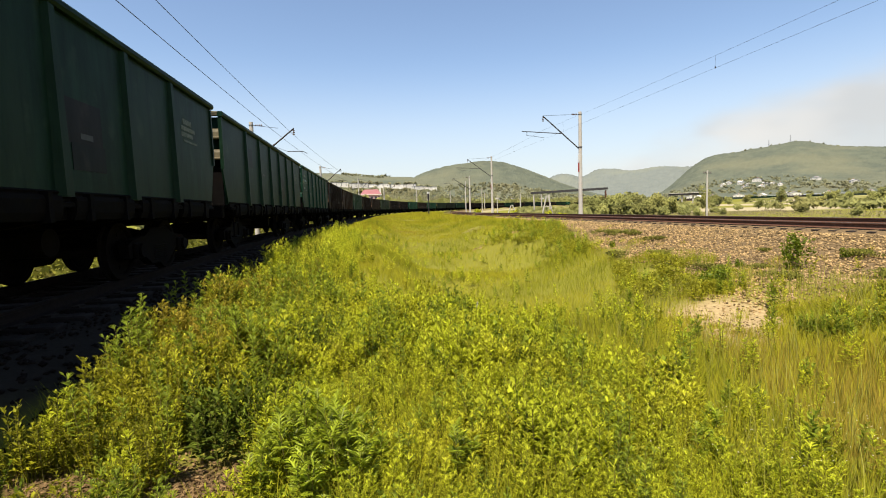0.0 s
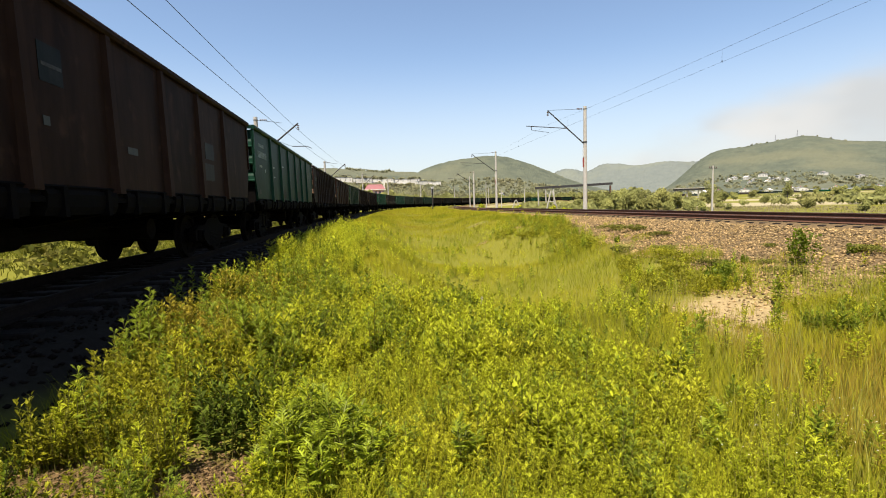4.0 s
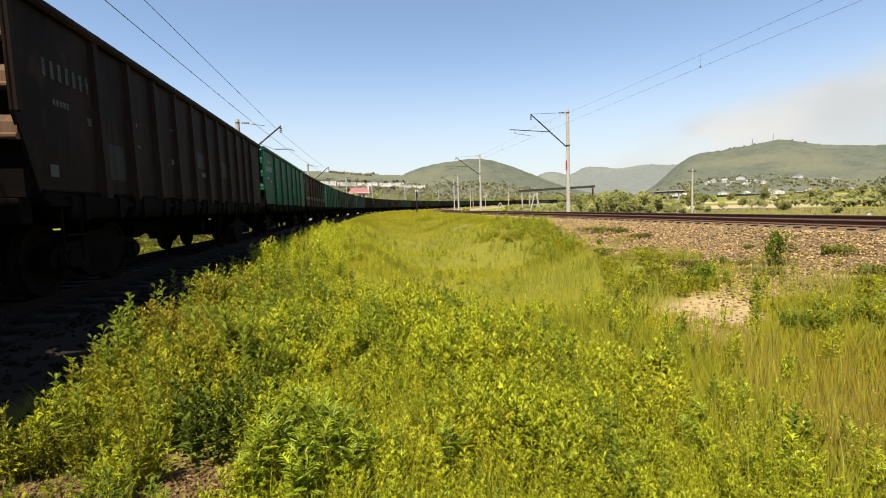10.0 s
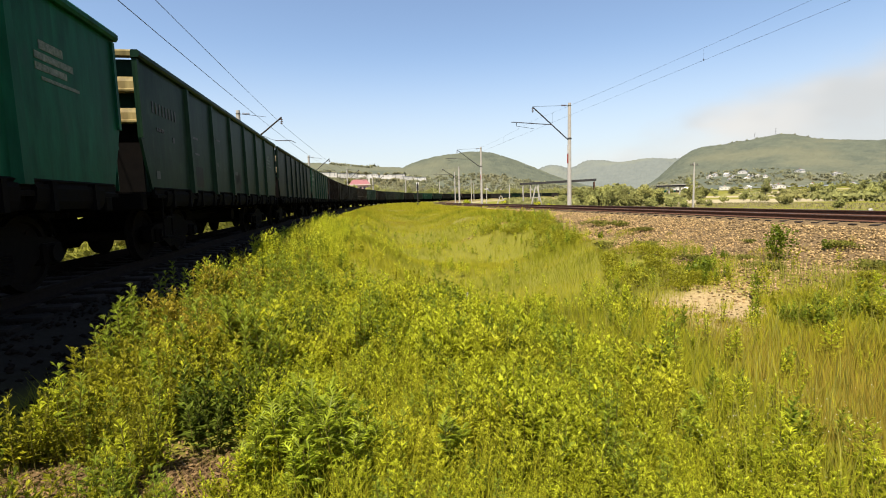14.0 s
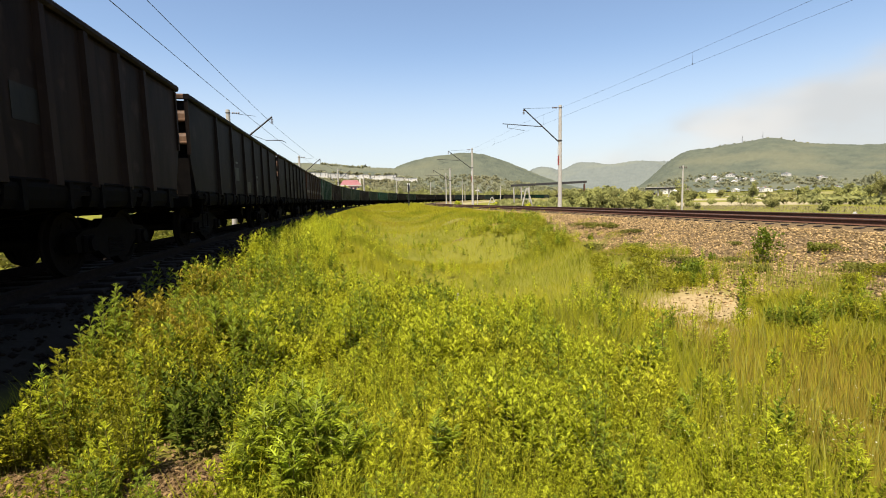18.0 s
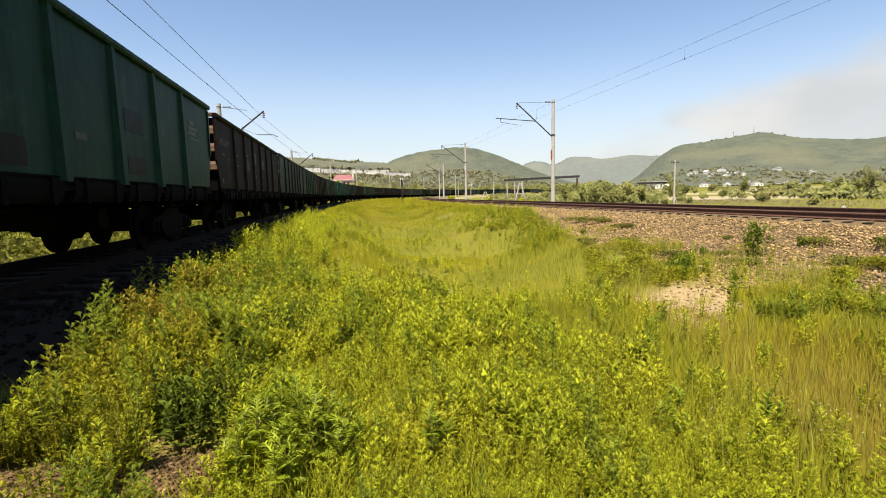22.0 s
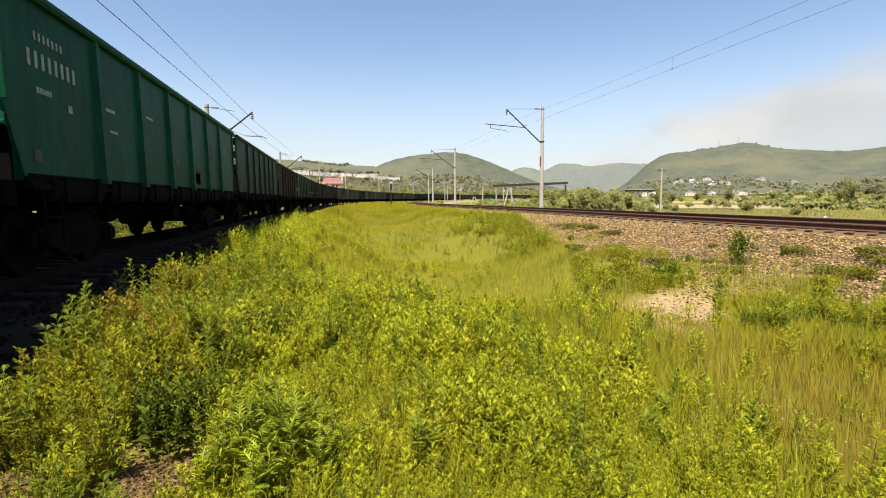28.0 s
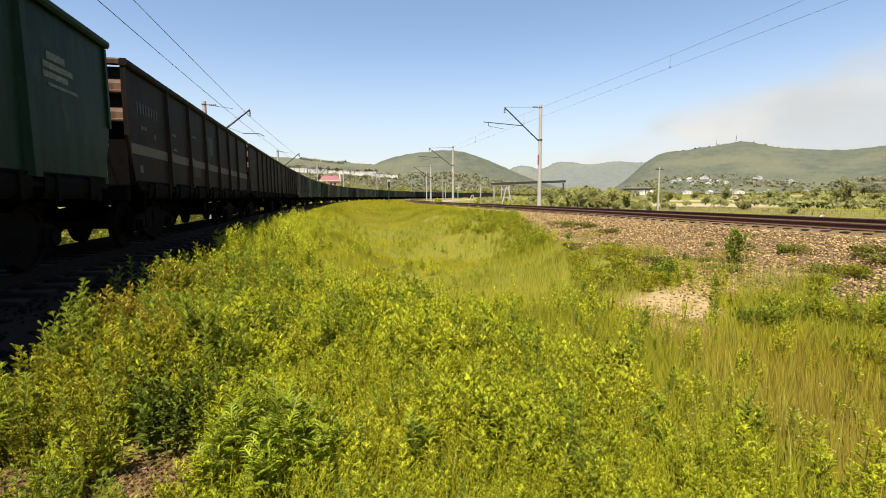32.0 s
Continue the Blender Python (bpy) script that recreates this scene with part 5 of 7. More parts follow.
_h = [build_house(8, 9, 3.0, 2.6, "wall_white", "roof_grey", "small whitewashed house with a grey gable roof", "house"),
      build_house(10, 8, 3.4, 2.8, "wall_white", "wall_white", "small pale house with a bright sheet roof", "house"),
      build_house(16, 9, 4.5, 2.0, "wall_white", "roof_grey", "long pale low building with a shallow roof", "building")]
_spots = [(30.6, 1000, 0, 20), (31.65, 990, 1, 60), (33.05, 1000, 0, -20), (34.3, 950, 1, 30), (31.5, 620, 2, 10), (33.5, 740, 1, -30), (36.0, 610, 2, 25),
          (40.3, 960, 2, 40), (32.3, 970, 1, 15), (33.7, 960, 0, 70), (34.9, 940, 0, 10), (30.1, 980, 1, -15), (33.4, 930, 1, 25), (37.6, 990, 2, -40), (31.9, 940, 0, 5), (29.2, 640, 2, 5), (35.3, 560, 1, 40),
          (38.6, 640, 1, 20), (41.5, 700, 0, -25), (27.3, 560, 2, 12), (28.1, 600, 1, 50), (9.0, 610, 1, 10), (8.2, 640, 0, 30), (10.4, 590, 2, 0),
          (13.1, 560, 1, 20), (2.3, 560, 1, 15), (3.4, 600, 0, -10), (5.1, 580, 1, 30), (-1.1, 540, 0, 10), (6.6, 640, 1, 45), (11.6, 640, 0, 60), (15.2, 620, 1, -5)]
_made = 0
for _az, _r, _k, _turn in _spots:
    _x, _y = polar(_az, _r)
    _m = pose(_x, _y, hill_z(_x, _y), 0, 0, _turn - _az) @ Matrix.Scale(0.8 if _r < 850 else 0.9, 4)
    if _made < 3:
        _k = _made
        _h[_k].matrix_basis = _m
    else:
        copy_thing(_h[_k], _m)
    _made += 1


def build_flats(w, floors, label, wall="wall_white"):
    top = tagged(new("apartment_block"), label, "apartment block", "blocks of flats on the ridge")
    h = floors * 2.9 - 1.2
    bm = B()
    box(bm, -w / 2, w / 2, -6, 6, -8, h)
    part("wall", bm, M[wall], top)
    bm = B()
    box(bm, -w / 2 - 0.3, w / 2 + 0.3, -6.3, 6.3, h, h + 0.6)
    part("roof", bm, M["roof_grey"], top)
    win = B()
    box(win, -0.6, 0.6, -0.05, 0.05, -0.55, 0.55)
    win = finish(win, "window", M["window_dark"])
    n = int(w / 6)
    for k in range(n):
        for f in range(floors):
            part("window", win, None, top, m=pose(-w / 2 + 3 + k * (w - 6) / max(n - 1, 1), -6, 1.2 + 2.7 * f))
    return top


_f = [build_flats(26, 3, "white block of flats on the town ridge"), build_flats(40, 3, "long cream block of flats on the town ridge"),
      build_flats(16, 3, "short white block of flats on the ridge")]
_first = [True] * 3
for _az, _r, _turn, _k in ((-12.4, 715, 6, 1), (-9.6, 712, 3, 0), (-7.6, 716, -3, 1), (-5.1, 716, -8, 0), (-3.6, 712, -4, 2), (-2.5, 712, 20, 0), (-14.6, 715, 12, 0), (-1.2, 712, 10, 2), (-17.0, 720, 12, 1)):
    _x, _y = polar(_az, _r)
    _m = pose(_x, _y, hill_z(_x, _y) + 1.5, 0, 0, -_az + _turn) @ Matrix.Diagonal((1, 1, 0.66, 1))
    if _first[_k]:
        _f[_k].matrix_basis, _first[_k] = _m, False
    else:
        copy_thing(_f[_k], _m)


def red_hall():
    top = tagged(new("market_hall"), "red building with a pinkish roof and white trim behind the train", "building")
    x, y = polar(-8.2, 330)
    z = gz(x, y)
    top.matrix_basis = pose(x, y, z, 0, 0, 8)
    bm = B()
    box(bm, -6.5, 6.5, -5, 5, -1, 11.2)
    part("wall", bm, M["wall_pink"], top)
    bm = B()
    prism(bm, [(-7, 11.0), (7, 11.0), (4.5, 14.2), (-4.5, 14.2)], "y", -5.6, 5.6)
    part("roof", bm, M["roof_pink"], top, "pinkish red sheet roof")
    bm = B()
    box(bm, -7.1, 7.1, -5.7, 5.7, 10.6, 11.0)
    part("trim", bm, M["wall_white"], top, "white trim")
    for k in range(5):
        bm = B()
        box(bm, -5.2 + 2.5 * k, -3.8 + 2.5 * k, -5.08, -4.9, 7.5, 9.6)
        part("window", bm, M["window_dark"], top)
    bm = B()
    box(bm, 5.6, 6.6, -5.1, -4.2, -1, 15.4)
    part("corner_pier", bm, M["wall_white"], top, "white corner pier")


red_hall()


# ---- plants ----
def leaf(base, direction, up, length, width, fold=0.25, droop=0.25):
    """One lance-shaped leaf, folded along its rib: vertices and triangles."""
    d = np.asarray(direction, float)
    d = d / np.linalg.norm(d)
    s = np.cross(d, up)
    n = np.linalg.norm(s)
    s = s / n if n > 1e-6 else np.array([1.0, 0, 0])
    u = np.cross(s, d)
    b = np.asarray(base, float)
    mid = b + d * length * 0.45 + u * length * 0.04
    tip = b + d * length - np.array([0, 0, 1.0]) * length * droop
    l = mid + s * width * 0.5 + u * width * fold
    r = mid - s * width * 0.5 + u * width * fold
    return np.array([b, l, tip, r]), np.array([[0, 3, 2], [0, 2, 1]])


def stalk(pts, radii, n=4):
    """A thin tapered stem through points."""
    v, t = [], []
    for (p, r) in zip(pts, radii):
        for k in range(n):
            a = 2 * math.pi * k / n
            v.append((p[0] + r * math.cos(a), p[1] + r * math.sin(a), p[2]))
    for i in range(len(pts) - 1):
        for k in range(n):
            a, b = i * n + k, i * n + (k + 1) % n
            t += [(a, b, b + n), (a, b + n, a + n)]
    return np.array(v), np.array(t)


def join(pieces):
    vs, ts, k = [], [], 0
    for v, t in pieces:
        vs.append(v)
        ts.append(t + k)
        k += len(v)
    return np.concatenate(vs), np.concatenate(ts)


UP = np.array([0, 0, 1.0])


def weed(kind, seed, h):
    """Stems and foliage of one herb: mugwort with finger leaves, a broad-leaved weed, or a low bushy herb."""
    r = np.random.RandomState(seed)
    stems, leaves = [], []
    n_stem = {"mugwort": 3, "broad": 3, "bushy": 5, "tall": 2, "dock": 3, "feather": 4}[kind]
    for k in range(n_stem):
        a = r.rand() * 6.28
        lean = r.rand() * (0.16 if kind != "bushy" else 0.38) * h
        hh = h * (0.72 + 0.28 * r.rand()) if k else h
        off = np.array([math.cos(a), math.sin(a), 0]) * 0.06 * (k > 0)

        def at(f):
            return off + np.array([math.cos(a) * lean * f * f, math.sin(a) * lean * f * f, hh * f])

        stems.append(stalk([at(f) for f in (-0.1, 0.35, 0.7, 1.0)], [0.005, 0.0045, 0.0035, 0.0015], 3))
        n = {"mugwort": 17, "broad": 20, "bushy": 20, "tall": 24, "dock": 12, "feather": 15}[kind]
        ph = r.rand() * 6.28
        for i in range(n):
            f = 0.14 + 0.86 * (i + r.rand() * 0.5) / n
            p = at(f)
            ang = ph + i * 2.4 + r.randn() * 0.35
            rise = 0.35 + 1.5 * f ** 2 + r.randn() * 0.25
            d = np.array([math.cos(ang), math.sin(ang), rise])
            d /= np.linalg.norm(d)
            size = (1.0 - 0.35 * f) * (0.75 + 0.5 * r.rand())
            if kind in ("mugwort", "tall"):
                # a leaf cut into narrow upright fingers
                L = 0.115 * size
                side = np.cross(d, UP)
                side /= max(np.linalg.norm(side), 1e-6)
                leaves.append(leaf(p, d, UP, L, 0.015, 0.2, 0.08))
                for q, ll in ((0.25, 0.72), (0.5, 0.5)):
                    for sg in (-1, 1):
                        dd = d + side * sg * (0.6 + 0.3 * r.rand())
                        leaves.append(leaf(p + d * L * q, dd, UP, L * ll, 0.013, 0.2, 0.08))
            elif kind == "feather":
                # a long arching leaf with four pairs of narrow lobes
                L = 0.17 * size
                side = np.cross(d, UP)
                side /= max(np.linalg.norm(side), 1e-6)
                leaves.append(leaf(p, d, UP, L, 0.016, 0.2, 0.18))
                for q, ll in ((0.22, 0.50), (0.40, 0.46), (0.58, 0.38), (0.76, 0.26)):
                    for sg in (-1, 1):
                        dd = d * 0.9 + side * sg * (0.75 + 0.3 * r.rand()) - UP * 0.12
                        leaves.append(leaf(p + d * L * q - UP * L * 0.18 * q * q, dd, UP, L * ll, 0.013, 0.2, 0.12))
            elif kind == "dock":
                L = 0.115 * size
                leaves.append(leaf(p + d * 0.02, d, UP, L, 0.052 * size, 0.2, 0.15))
                leaves.append(leaf(p + d * 0.01, d * np.array([-1, -1, 1]), UP, L * 0.85, 0.046 * size, 0.2, 0.15))
            elif kind == "broad":
                L = 0.070 * size
                leaves.append(leaf(p + d * 0.02, d, UP, L, 0.027 * size, 0.18, 0.12))
                leaves.append(leaf(p + d * 0.01, d * np.array([-1, -1, 1]), UP, L * 0.9, 0.025 * size, 0.18, 0.12))
            else:
                for sg in range(3):
                    a2 = ang + (sg - 1) * 0.9
                    dd = np.array([math.cos(a2), math.sin(a2), rise + 0.3 * r.randn()])
                    leaves.append(leaf(p, dd, UP, 0.046 * size, 0.017, 0.15, 0.1))
    return join(stems), join(leaves)


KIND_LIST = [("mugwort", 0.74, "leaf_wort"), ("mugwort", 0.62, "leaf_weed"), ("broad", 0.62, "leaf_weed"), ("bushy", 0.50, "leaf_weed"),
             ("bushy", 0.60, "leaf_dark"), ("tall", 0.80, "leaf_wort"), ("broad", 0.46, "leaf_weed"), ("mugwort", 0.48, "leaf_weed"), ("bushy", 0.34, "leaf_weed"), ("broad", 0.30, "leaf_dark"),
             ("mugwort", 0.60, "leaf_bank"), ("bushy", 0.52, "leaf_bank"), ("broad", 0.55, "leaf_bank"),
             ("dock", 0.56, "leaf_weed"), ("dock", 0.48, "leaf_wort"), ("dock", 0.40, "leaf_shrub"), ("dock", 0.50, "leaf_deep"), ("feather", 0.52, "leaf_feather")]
HERBS = [(k, m, h, *weed(k, 10 + i, h)) for i, (k, h, m) in enumerate(KIND_LIST)]
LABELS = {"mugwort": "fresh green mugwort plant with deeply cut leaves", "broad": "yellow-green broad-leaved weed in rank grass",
          "bushy": "low bushy herb with many small leaves", "dock": "leafy upright weed with broad pale green leaves", "feather": "lush dark green mugwort with long feathery leaves", "tall": "tall slim mugwort stalk with narrow upright leaves"}


def scatter(n, x0, x1, y0, y1, seed):
    r = np.random.RandomState(seed)
    return r.uniform(x0, x1, n), r.uniform(y0, y1, n), r


def in_soil(x, y):
    b = ((x + 1.38) / 0.33) ** 2 + ((y - 2.68) / 0.34) ** 2
    c = ((x + 2.5) / 0.9) ** 2 + ((y - 2.55) / 0.42) ** 2
    d = ((x + 1.55) / 0.34) ** 2 + ((y - 3.2) / 0.30) ** 2
    ragged = 0.35 * wave(0.8 * x + 0.6 * y, 0.8 * y - 0.6 * x, 0.31, 4.0) + 0.25 * wave(0.3 * x + y, x - 0.3 * y, 0.17, 1.0) + 0.22 * np.sin(57.3 * x + 91.7 * y)
    return (d < 1) | (bare_patch(x, y) + 1.3 * ragged < 0.80) | (b < 1) | ((c < 1) & (wave(x, y, 0.12, 2.0) < 0.5))


def plan_herbs():
    """Where the herbs stand: thick along the left bank and before the viewer, thinner to the right and further off."""
    x, y, r = scatter(17000, -9.5, 12, 1.2, 36, 5)
    # more of them close by
    x2, y2, _ = scatter(11500, -4.6, 6.5, 1.6, 8.0, 6)
    x, y = np.concatenate([x, x2]), np.concatenate([y, y2])
    dl, dr = signed(LEFT, x, y), signed(RIGHT, x, y)
    rr = np.hypot(x, y)
    clump = 0.5 + 0.5 * wave(x, y, 0.75, 4.0)
    bank = np.clip((4.8 + 0.10 * np.clip(y - 4, -2, 3) - dl) / 1.4, 0, 1)
    fore = np.clip((np.interp(x, [-1, 0.5, 2.2, 3.2, 6], [9.2, 6.7, 4.8, 4.1, 3.6]) + 0.5 * wave(x, y, 0.5, 3.0) - y) / 0.9, 0, 1)
    sparse = 0.06 + 0.35 * (wave(x, y, 1.3, 7.0) > 0.68)
    p = np.maximum(np.maximum(bank * np.interp(rr, [0, 12, 36], [1, 0.8, 0.35]), fore * (0.82 + 0.18 * clump)), sparse * np.clip(1.2 - rr / 40, 0.2, 1))
    p = p * np.where(bank > 0.5, 1, np.interp(x - 0.1 * y, [-10, -0.6, 1.0, 2.0, 3.0, 5.5], [1.3, 1.3, 1.25, 1.0, 0.5, 0.3]) * (0.5 + 0.6 * clump))
    meadow = (x > 5.2) & (y < 15) & (dr < -6.3) & (wave(x, y, 0.55, 2.0) > -0.1)
    p = np.maximum(p, 0.45 * meadow)
    slope = (y > 20.5) & (dr > -7.2) & (dr < -bank_edge(y) - 0.3) & (wave(x, y, 1.1, 2.0) > -0.25)
    p = np.maximum(p, 0.55 * slope)
    p = p * np.where((np.hypot((x - 4.2) / 1.1, (y - 6.9) / 1.6) < 1) | ((x > 1.9) & (y < 4.2) & (x - 0.4 * y > 0.5)), 0.25, 1)
    keep = (r.rand(len(x)) < p) & (dl > np.interp(y, [3, 7, 12], [2.62, 2.38, 2.2]) + 0.2 * wave(x, y, 0.9)) & (dr < -2.9 - 2.2 * ((wave(x, y, 0.8, 3.0) < 0.45) & (y < 20))) & (rr > 2.05) & ~in_soil(x, y)
    x, y, dl, rr, bank = x[keep], y[keep], dl[keep], rr[keep], bank[keep]
    z = ground_z(x, y)
    n = len(x)
    u = r.rand(n)
    mugw = wave(x, y, 0.8, 9.0)
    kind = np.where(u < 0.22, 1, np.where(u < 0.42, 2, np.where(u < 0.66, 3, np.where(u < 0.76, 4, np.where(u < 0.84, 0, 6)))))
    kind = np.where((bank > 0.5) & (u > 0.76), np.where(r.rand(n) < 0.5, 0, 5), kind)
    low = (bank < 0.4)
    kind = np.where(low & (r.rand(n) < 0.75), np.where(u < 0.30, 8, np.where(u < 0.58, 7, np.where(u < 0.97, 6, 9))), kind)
    kind = np.where((rr > 8.5) & ((kind == 0) | (kind == 5)), 1, kind)
    coarse = np.where(x > 4.8, 0, 1) * np.interp(rr, [3.5, 5.0, 12], [0.06, 0.34, 0.4]) * np.where(bank > 0.5, 0.55, 1)
    kind = np.where((r.rand(n) < coarse) & (kind != 5), 13 + (r.rand(n) * 3).astype(int), kind)
    # shade on the left bank is painted in with darker leaf copies
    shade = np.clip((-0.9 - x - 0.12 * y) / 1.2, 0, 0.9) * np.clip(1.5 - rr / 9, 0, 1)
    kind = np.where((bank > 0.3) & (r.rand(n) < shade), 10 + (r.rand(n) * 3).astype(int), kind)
    kind = np.where((x > 4.8) & (y < 15) & (r.rand(n) < 0.7), np.where(r.rand(n) < 0.6, 15, 14), kind)
    kind = np.where((x > 4.0) & (y > 20) & (r.rand(n) < 0.8), np.where(r.rand(n) < 0.6, 15, 14), kind)
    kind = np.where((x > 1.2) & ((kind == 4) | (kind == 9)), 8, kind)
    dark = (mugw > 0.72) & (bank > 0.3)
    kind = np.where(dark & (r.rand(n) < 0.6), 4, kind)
    scale = (0.72 + 0.4 * r.rand(n)) * np.interp(bank, [0, 1], [0.80, 1.0]) * np.interp(rr, [2.2, 3.2, 5], [0.5, 0.8, 1.0])
    scale = scale * np.where((bank > 0.25) & (rr > 6), np.where(r.rand(n) < 0.08, 1.2, 0.92), 1.0)
    scale = scale * np.where((dl < 3.9) & (rr < 9), 0.86, 1.0)
    scale = scale * (1.0 + 0.22 * wave(x, y, 0.30, 2.0) + 0.14 * wave(x, y, 0.55, 6.0))
    return x, y, z, kind, scale, r.rand(n) * 6.283, r.randn(n) * 0.06, r.randn(n) * 0.06, rr


def place_verts(v, x, y, z, s, a, tx, ty):
    c, q = math.cos(a), math.sin(a)
    X = (v[:, 0] * c - v[:, 1] * q) * s
    Y = (v[:, 0] * q + v[:, 1] * c) * s
    Z = v[:, 2] * s
    return np.stack([X + tx * Z + x, Y + ty * Z + y, Z + z], 1)


SWAY = []


def build_herbs():
    x, y, z, kind, scale, ang, tx, ty, rr = plan_herbs()
    order = np.argsort(rr)
    single, rest = order[:285], order[285:]
    meshes = []
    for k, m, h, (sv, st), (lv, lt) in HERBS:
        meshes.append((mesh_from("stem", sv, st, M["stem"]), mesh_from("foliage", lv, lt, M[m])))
    for j, i in enumerate(single):
        k = int(kind[i])
        top = new("weed_plant", meshes[k][0])
        tagged(top, LABELS[HERBS[k][0]], "weed plant", "weeds before the viewer")
        top.matrix_basis = pose(x[i], y[i], z[i], math.degrees(-ty[i]), math.degrees(tx[i]), math.degrees(ang[i])) @ Matrix.Diagonal((scale[i], scale[i], scale[i], 1))
        part("foliage", meshes[k][1], None, top)
    # the mugwort clump close before the viewer
    for j, (dx, dy, s, k) in enumerate(((-0.84, 2.66, 1.1, 17), (-0.66, 2.74, 1.15, 17), (-0.98, 2.80, 1.05, 17), (-0.74, 2.48, 1.0, 17), (-0.52, 2.56, 1.05, 17), (-0.60, 2.92, 1.1, 17),
                                        (-0.86, 3.02, 1.15, 17), (-1.02, 2.58, 0.85, 17), (-0.44, 2.78, 0.95, 17), (-2.95, 4.55, 1.2, 0), (-2.75, 4.35, 1.1, 0), (-3.05, 4.85, 1.1, 5),
                                        (-3.5, 6.35, 1.15, 0), (-3.62, 6.8, 1.15, 5), (0.1, 2.75, 0.9, 17), (1.15, 3.98, 1.0, 5), (2.52, 4.88, 1.15, 0), (2.45, 3.8, 1.05, 7), (1.75, 3.15, 0.8, 17), (2.0, 3.5, 0.8, 17), (-2.3, 3.9, 1.0, 17), (-2.6, 4.0, 0.95, 17),
                                        # dark-leaved plants paint the shaded hollow behind the bare soil
                                        (-1.42, 3.02, 0.75, 16), (-1.58, 3.10, 0.85, 16), (-1.30, 3.12, 0.8, 16), (-1.50, 3.24, 0.95, 16), (-1.70, 3.22, 0.9, 16), (-1.36, 3.30, 0.95, 16), (-1.62, 3.38, 1.05, 16), (-1.80, 3.40, 1.0, 16), (-1.15, 3.3, 1.1, 4), (-1.0, 3.1, 1.0, 4), (-1.45, 3.45, 1.1, 16), (-1.9, 3.62, 1.05, 16), (-1.7, 3.6, 1.15, 4))):
        top = new("weed_plant", meshes[k][0])
        tagged(top, LABELS[HERBS[k][0]], "weed plant", "weeds before the viewer")
        s *= 0.86
        top.matrix_basis = pose(dx, dy, gz(dx, dy), 0, 0, 77 * j) @ Matrix.Diagonal((s, s, s, 1))
        part("foliage", meshes[k][1], None, top)
        SWAY.append((top, dx, dy, s, j))
    groups = {}
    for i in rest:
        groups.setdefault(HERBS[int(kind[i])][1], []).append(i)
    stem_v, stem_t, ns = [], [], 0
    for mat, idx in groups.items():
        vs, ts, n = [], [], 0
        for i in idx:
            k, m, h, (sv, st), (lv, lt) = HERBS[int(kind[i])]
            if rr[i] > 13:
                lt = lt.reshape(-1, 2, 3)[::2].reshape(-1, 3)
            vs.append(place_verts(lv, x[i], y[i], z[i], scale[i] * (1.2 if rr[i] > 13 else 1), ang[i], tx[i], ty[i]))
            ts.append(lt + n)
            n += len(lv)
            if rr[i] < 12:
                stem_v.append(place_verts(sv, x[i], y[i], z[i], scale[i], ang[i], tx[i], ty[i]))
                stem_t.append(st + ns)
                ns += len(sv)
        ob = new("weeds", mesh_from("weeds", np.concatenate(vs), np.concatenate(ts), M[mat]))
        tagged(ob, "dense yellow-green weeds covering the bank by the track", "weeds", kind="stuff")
    ob = new("weed_stems", mesh_from("weed_stems", np.concatenate(stem_v), np.concatenate(stem_t), M["stem"]))
    tagged(ob, "thin stems under the dense weeds", "weeds", kind="stuff")


def grass_mesh(x, y, z, h, w, lean, seed):
    """Bent blades: two quads and a tip in four triangles each."""
    r = np.random.RandomState(seed)
    n = len(x)
    a = r.rand(n) * 6.283
    b = r.rand(n) * 6.283
    cx, cy = np.cos(a) * w / 2, np.sin(a) * w / 2
    lx, ly = np.cos(b) * lean * h, np.sin(b) * lean * h
    v = np.empty((n, 5, 3), np.float32)
    v[:, 0] = np.stack([x - cx, y - cy, z - 0.02], 1)
    v[:, 1] = np.stack([x + cx, y + cy, z - 0.02], 1)
    v[:, 2] = np.stack([x - cx * 0.8 + lx * 0.3, y - cy * 0.8 + ly * 0.3, z + h * 0.55], 1)
    v[:, 3] = np.stack([x + cx * 0.8 + lx * 0.3, y + cy * 0.8 + ly * 0.3, z + h * 0.55], 1)
    v[:, 4] = np.stack([x + lx, y + ly, z + h], 1)
    t = np.array([[0, 1, 3], [0, 3, 2], [2, 3, 4]])
    tris = (t[None] + 5 * np.arange(n)[:, None, None]).reshape(-1, 3)
    return v.reshape(-1, 3), tris


